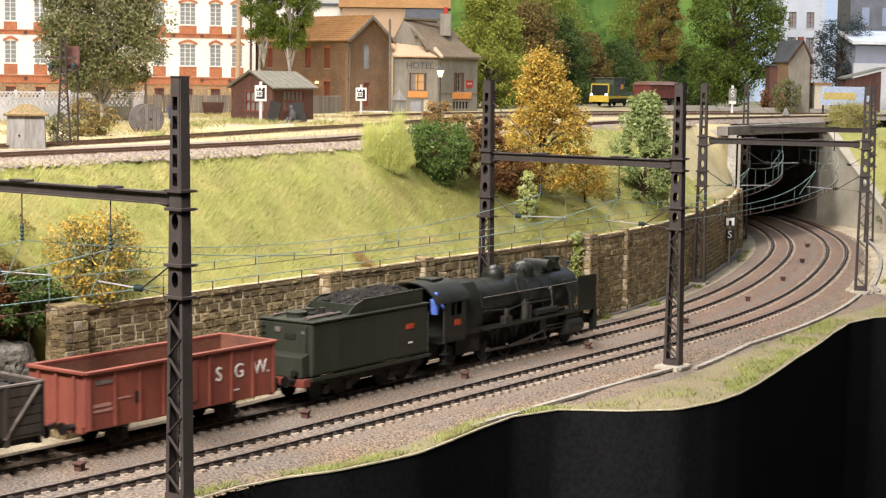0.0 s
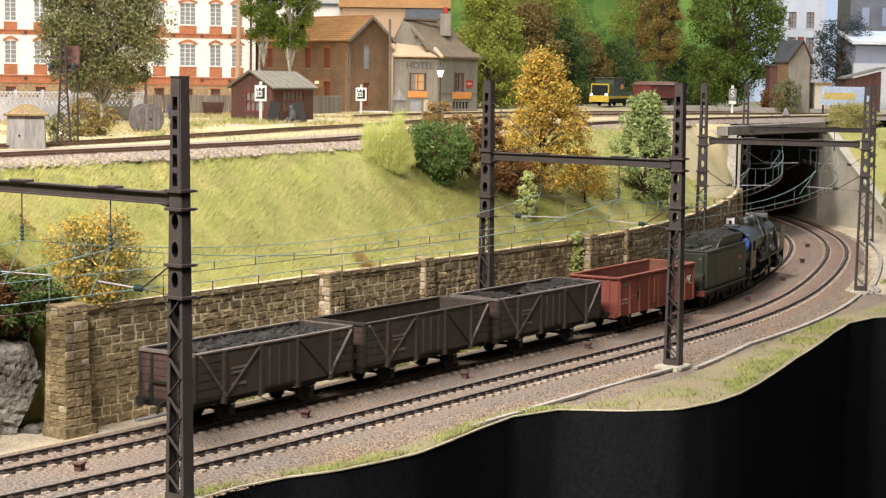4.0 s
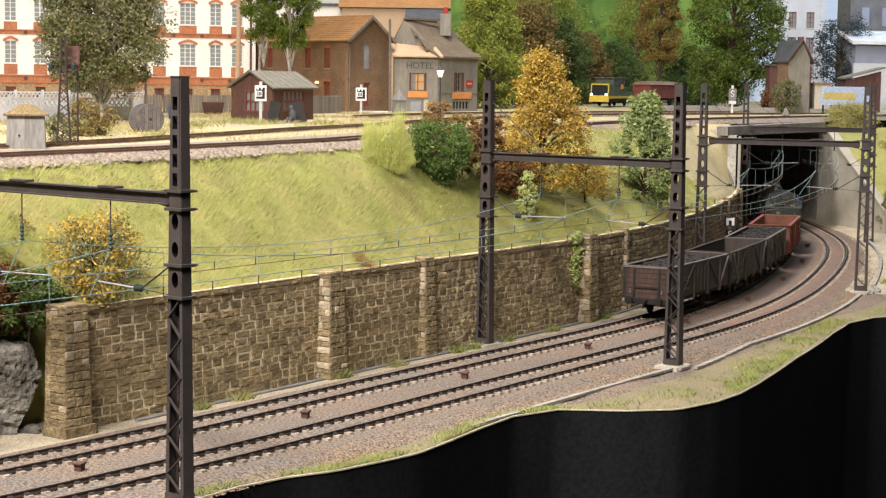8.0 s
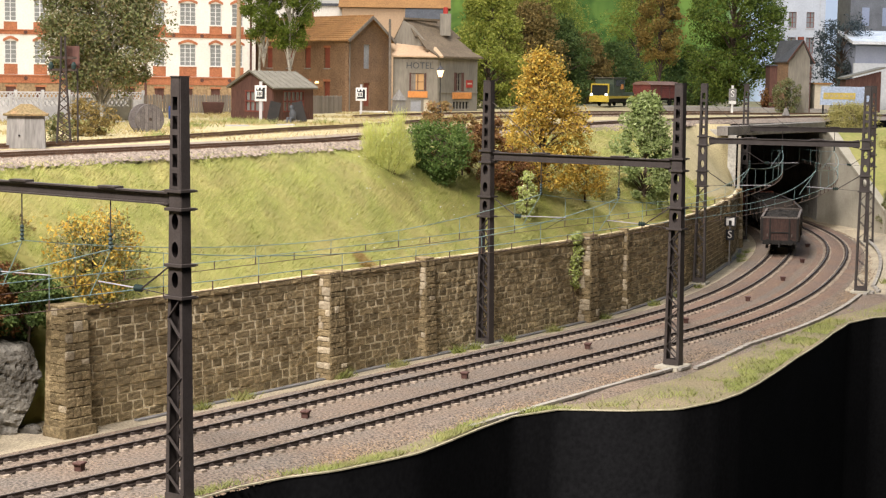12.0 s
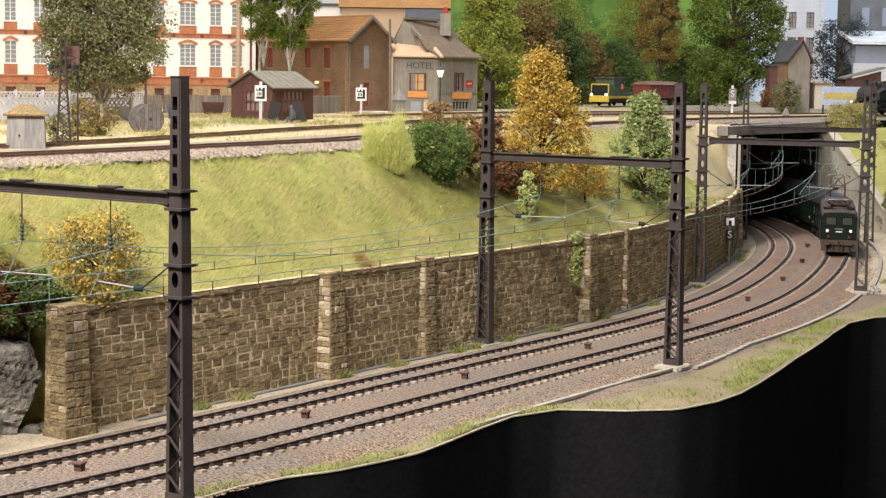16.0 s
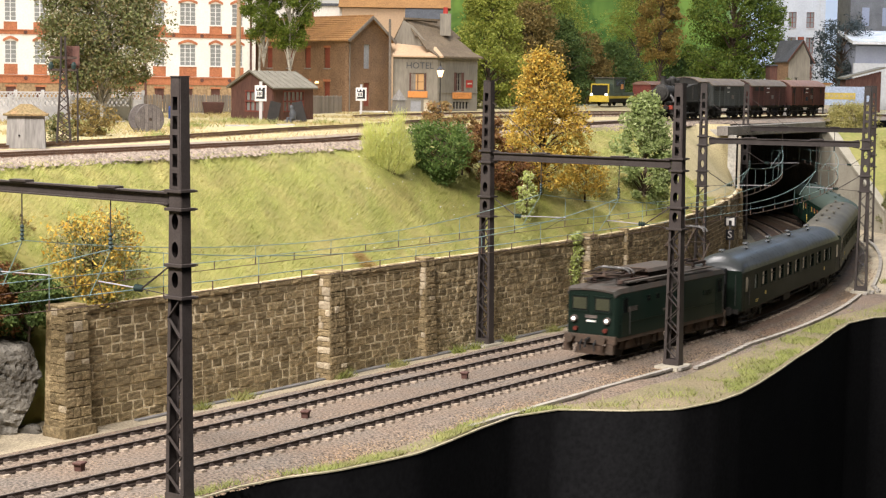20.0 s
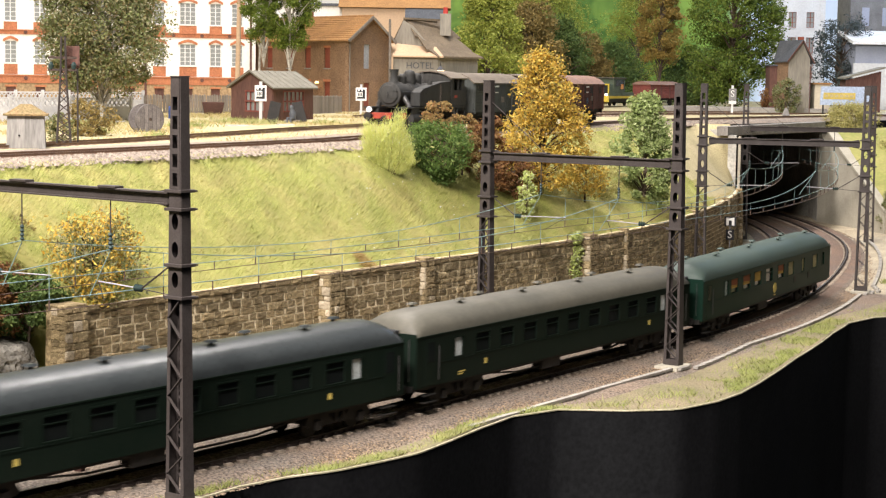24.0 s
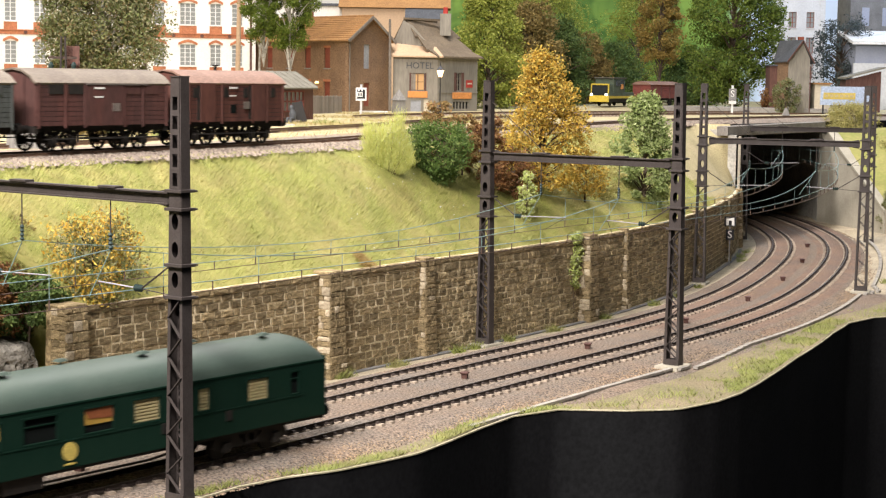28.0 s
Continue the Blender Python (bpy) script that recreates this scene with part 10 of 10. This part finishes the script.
def backdrop():
    m = bpy.data.materials.new("painted_backdrop")
    m.use_nodes = True
    nd, lk = m.node_tree.nodes, m.node_tree.links
    co, mp, no, sep, zr, xr, c1, c2, hill = (nd.new("ShaderNode" + k) for k in ("TexCoord", "Mapping", "TexNoise", "SeparateXYZ", "MapRange", "MapRange", "Mix", "Mix", "ValToRGB"))
    mp.inputs["Scale"].default_value = (87, 87, 87)
    lk.new(co.outputs["Object"], mp.inputs["Vector"])
    lk.new(mp.outputs[0], no.inputs["Vector"])
    no.inputs["Scale"].default_value, no.inputs["Detail"].default_value, no.inputs["Distortion"].default_value = .14, 4, 1.5
    hill.color_ramp.elements[0].position, hill.color_ramp.elements[0].color = .35, (0.05, 0.125, 0.02, 1)
    hill.color_ramp.elements[1].position, hill.color_ramp.elements[1].color = .62, (0.22, 0.36, 0.065, 1)
    lk.new(no.outputs["Fac"], hill.inputs[0])
    lk.new(mp.outputs[0], sep.inputs[0])
    # hills in the middle of the plan, pale sky to both sides
    xr.inputs["From Min"].default_value, xr.inputs["From Max"].default_value = 46, 52
    lk.new(sep.outputs["X"], xr.inputs["Value"])
    zr.inputs["From Min"].default_value, zr.inputs["From Max"].default_value = -4, 1
    lk.new(sep.outputs["X"], zr.inputs["Value"])
    c1.data_type = c2.data_type = "RGBA"
    c1.inputs[6].default_value = (0.74, 0.72, 0.66, 1)
    lk.new(zr.outputs[0], c1.inputs[0])
    lk.new(hill.outputs[0], c1.inputs[7])
    lk.new(xr.outputs[0], c2.inputs[0])
    lk.new(c1.outputs[2], c2.inputs[6])
    c2.inputs[7].default_value = (0.62, 0.72, 0.86, 1)
    bs = nd["Principled BSDF"]
    lk.new(c2.outputs[2], bs.inputs["Base Color"])
    bs.inputs["Roughness"].default_value = .9
    sh = Shape()
    pts = [(-120, 150), (-90, 215), (-50, 262), (0, 285), (60, 290), (120, 275), (175, 240)]
    arr, ln = bezier_path(pts, 6)
    v = [(x, y, 8) for x, y in arr] + [(x, y, 60) for x, y in arr] + [(x, y + 1, 60) for x, y in arr] + [(x, y + 1, 8) for x, y in arr]
    n = len(arr)
    sh.add(v, [(k * n + i, k * n + i + 1, (k + 1) % 4 * n + i + 1, (k + 1) % 4 * n + i) for k in range(4) for i in range(n - 1)])
    tagged(part("backdrop", sh, m, None, smooth=60), "painted backdrop of green hills and pale sky", "backdrop", kind="structure")


factory()
brick_house()
hotel()
back_houses()
barred_hut()
fences()
station_clutter()
right_side()
backdrop()

build_wall()
build_track("track", lambda s, o=0.0: line(s, o + HALF), -80, 335, lambda y: 0.0, "dark railed track on pale concrete sleepers beside the wall", (6, 150))
build_track("track", lambda s, o=0.0: line(s, o - HALF), -80, 335, lambda y: 0.0, "dark railed track on pale concrete sleepers on the outer curve", (6, 150))
build_track("track", up_line, 6, 330, up_z, "rusty track in pale ballast at station level", (40, 200), RAIL_RUST)
STATION_2 = bezier_path([(-62, 30), (-38, 62), (-20.9, 83), (-14.1, 98), (-8.4, 114.5), (-4.6, 126), (0.2, 144), (6.2, 160), (14.5, 174), (26, 187), (42, 200), (70, 222)])
build_track("track", lambda s, o=0.0: up_line(s, o, STATION_2), 6, 230, lambda y: up_z(y) - .04, "rusty second track at station level", (45, 170), RAIL_RUST)
STATION_3 = bezier_path([(-8.0, 150), (-2.0, 165), (5.5, 178), (16, 190), (32, 203), (52, 217)])
build_track("track", lambda s, o=0.0: up_line(s, o, STATION_3), 2, 80, lambda y: up_z(y) - .04, "rusty siding at station level", (3, 78), RAIL_RUST)


# ---- what moves ----
def glide(rows):
    """A smooth curve (monotone cubic) through rows of seconds and metres."""
    t, s = (np.array(q, dtype=float) for q in zip(*rows))
    d = np.diff(s) / np.diff(t)
    m = np.concatenate([[d[0]], (d[1:] + d[:-1]) / 2, [d[-1]]])
    for i in range(1, len(d)):
        if d[i - 1] * d[i] <= 0:
            m[i] = 0

    def value(x):
        i = int(np.clip(np.searchsorted(t, x) - 1, 0, len(t) - 2))
        w = t[i + 1] - t[i]
        u = (x - t[i]) / w
        return float((2 * u ** 3 - 3 * u ** 2 + 1) * s[i] + (u ** 3 - 2 * u ** 2 + u) * w * m[i] + (3 * u ** 2 - 2 * u ** 3) * s[i + 1] + (u ** 3 - u ** 2) * w * m[i + 1])
    return value


def on_line(path, s, half, z):
    """Pose of a vehicle whose wheels stand half a metre-base before and behind s."""
    ax, ay, _ = path(s - half)
    bx, by, _ = path(s + half)
    x, y = (ax + bx) / 2, (ay + by) / 2
    return at(x, y, z(y), math.degrees(math.atan2(by - ay, bx - ax)))


def run(vehicle, path, where, middle, half, z=lambda y: 0.0, step=0.25):
    walk(vehicle, [(t, on_line(path, where(t) + middle, half, z)) for t in np.arange(0, 28.001, step)])


def motions():
    # goods train: front of the red wagon
    goods = glide([(0, 29.4), (.5, 34.4), (1, 39.3), (2, 49.0), (3, 58.5), (3.5, 63.4), (5.5, 83.0), (6, 88.1), (6.5, 93.1), (7, 98.1), (7.5, 103.1), (8, 108.3), (8.5, 114.0), (9, 119.9),
                   (9.5, 125.1), (10, 130.2), (11, 140.5), (12, 150.1), (12.5, 155.0), (14.5, 174.0), (17, 196), (20, 212), (23, 220), (26, 222), (28, 222)])
    inner = lambda s: line(s, HALF)
    for v, middle, half in ((ENGINE, 18.6, 3.6), (TENDER, 6.2, 2.4), (RED, -5.7, 2.9), (COAL_1, -17.6, 2.5), (COAL_2, -28.4, 2.5), (COAL_3, -39.2, 2.5)):
        run(v, inner, goods, middle, half)
    # driving wheels and rods of the steam engine, while it is on its way
    times = list(np.arange(0, 14.001, 0.08)) + [28.0]
    turn = [(t, (goods(min(t, 14.0)) - goods(0)) / 0.78) for t in times]
    for x, wheel in DRIVERS:
        walk(wheel, [(t, at(x, 0, .78, 0, 0, math.degrees(a))) for t, a in turn])
    crank = .28
    for rod in COUPLING_RODS:
        walk(rod, [(t, at(-crank * math.sin(a), 0, crank - crank * math.cos(a))) for t, a in turn])
    rest = math.atan2(.45, 3.75)
    for rod in MAIN_RODS:
        rows = []
        for t, a in turn:
            bx, bz = -.75 - crank * math.sin(a), .78 - crank * math.cos(a)
            swing = math.asin((.95 - bz) / math.hypot(3.75, .45)) - rest
            rows.append((t, at(bx, 0, bz, 0, 0, -math.degrees(swing)) @ at(.75, 0, -.5)))
        walk(rod, rows)
    # express: front of the electric locomotive
    express = glide([(0, 172), (10, 172), (11.5, 167), (12.5, 156), (14.5, 128.2), (15, 121.7), (15.5, 114.9), (16, 107.2), (16.5, 99.3), (17, 91.6), (17.5, 83.8), (18, 76.1), (18.5, 69.0), (19, 62.1), (19.5, 55.5),
                     (20, 48.9), (20.5, 42.2), (21, 35.5), (21.5, 28.3), (23.5, 0), (24, -6.8), (25, -21.1), (26, -35.0), (27, -49.4), (28, -62.8)])
    outer = lambda s: line(s, -HALF)
    for v, middle, half in ((ELECTRIC, 6.45, 3.3), (COACH_1, 25.9, 8.7), (COACH_2, 51.45, 8.7), (VAN, 76.75, 8.7)):
        run(v, outer, express, middle, half)
    # local goods on the upper level: front lamp of the tank engine
    local = glide([(0, 262), (8, 262), (10, 259), (12, 246), (14, 228), (16, 209.1), (17, 198.2), (18, 186.5), (19, 174.2), (20, 162.3), (21.5, 142.9), (23, 122), (24, 108.4), (24.5, 101.4), (25, 94.6), (25.5, 88.8), (26, 82.9), (27, 71.1), (28, 59.2)])
    for v, middle, half in ((TANK, 4.55, 1.9), (VANS[0], 14.0, 2.2), (VANS[1], 23.4, 2.2), (VANS[2], 32.5, 2.0)):
        run(v, up_line, local, middle, half, up_z)


motions()
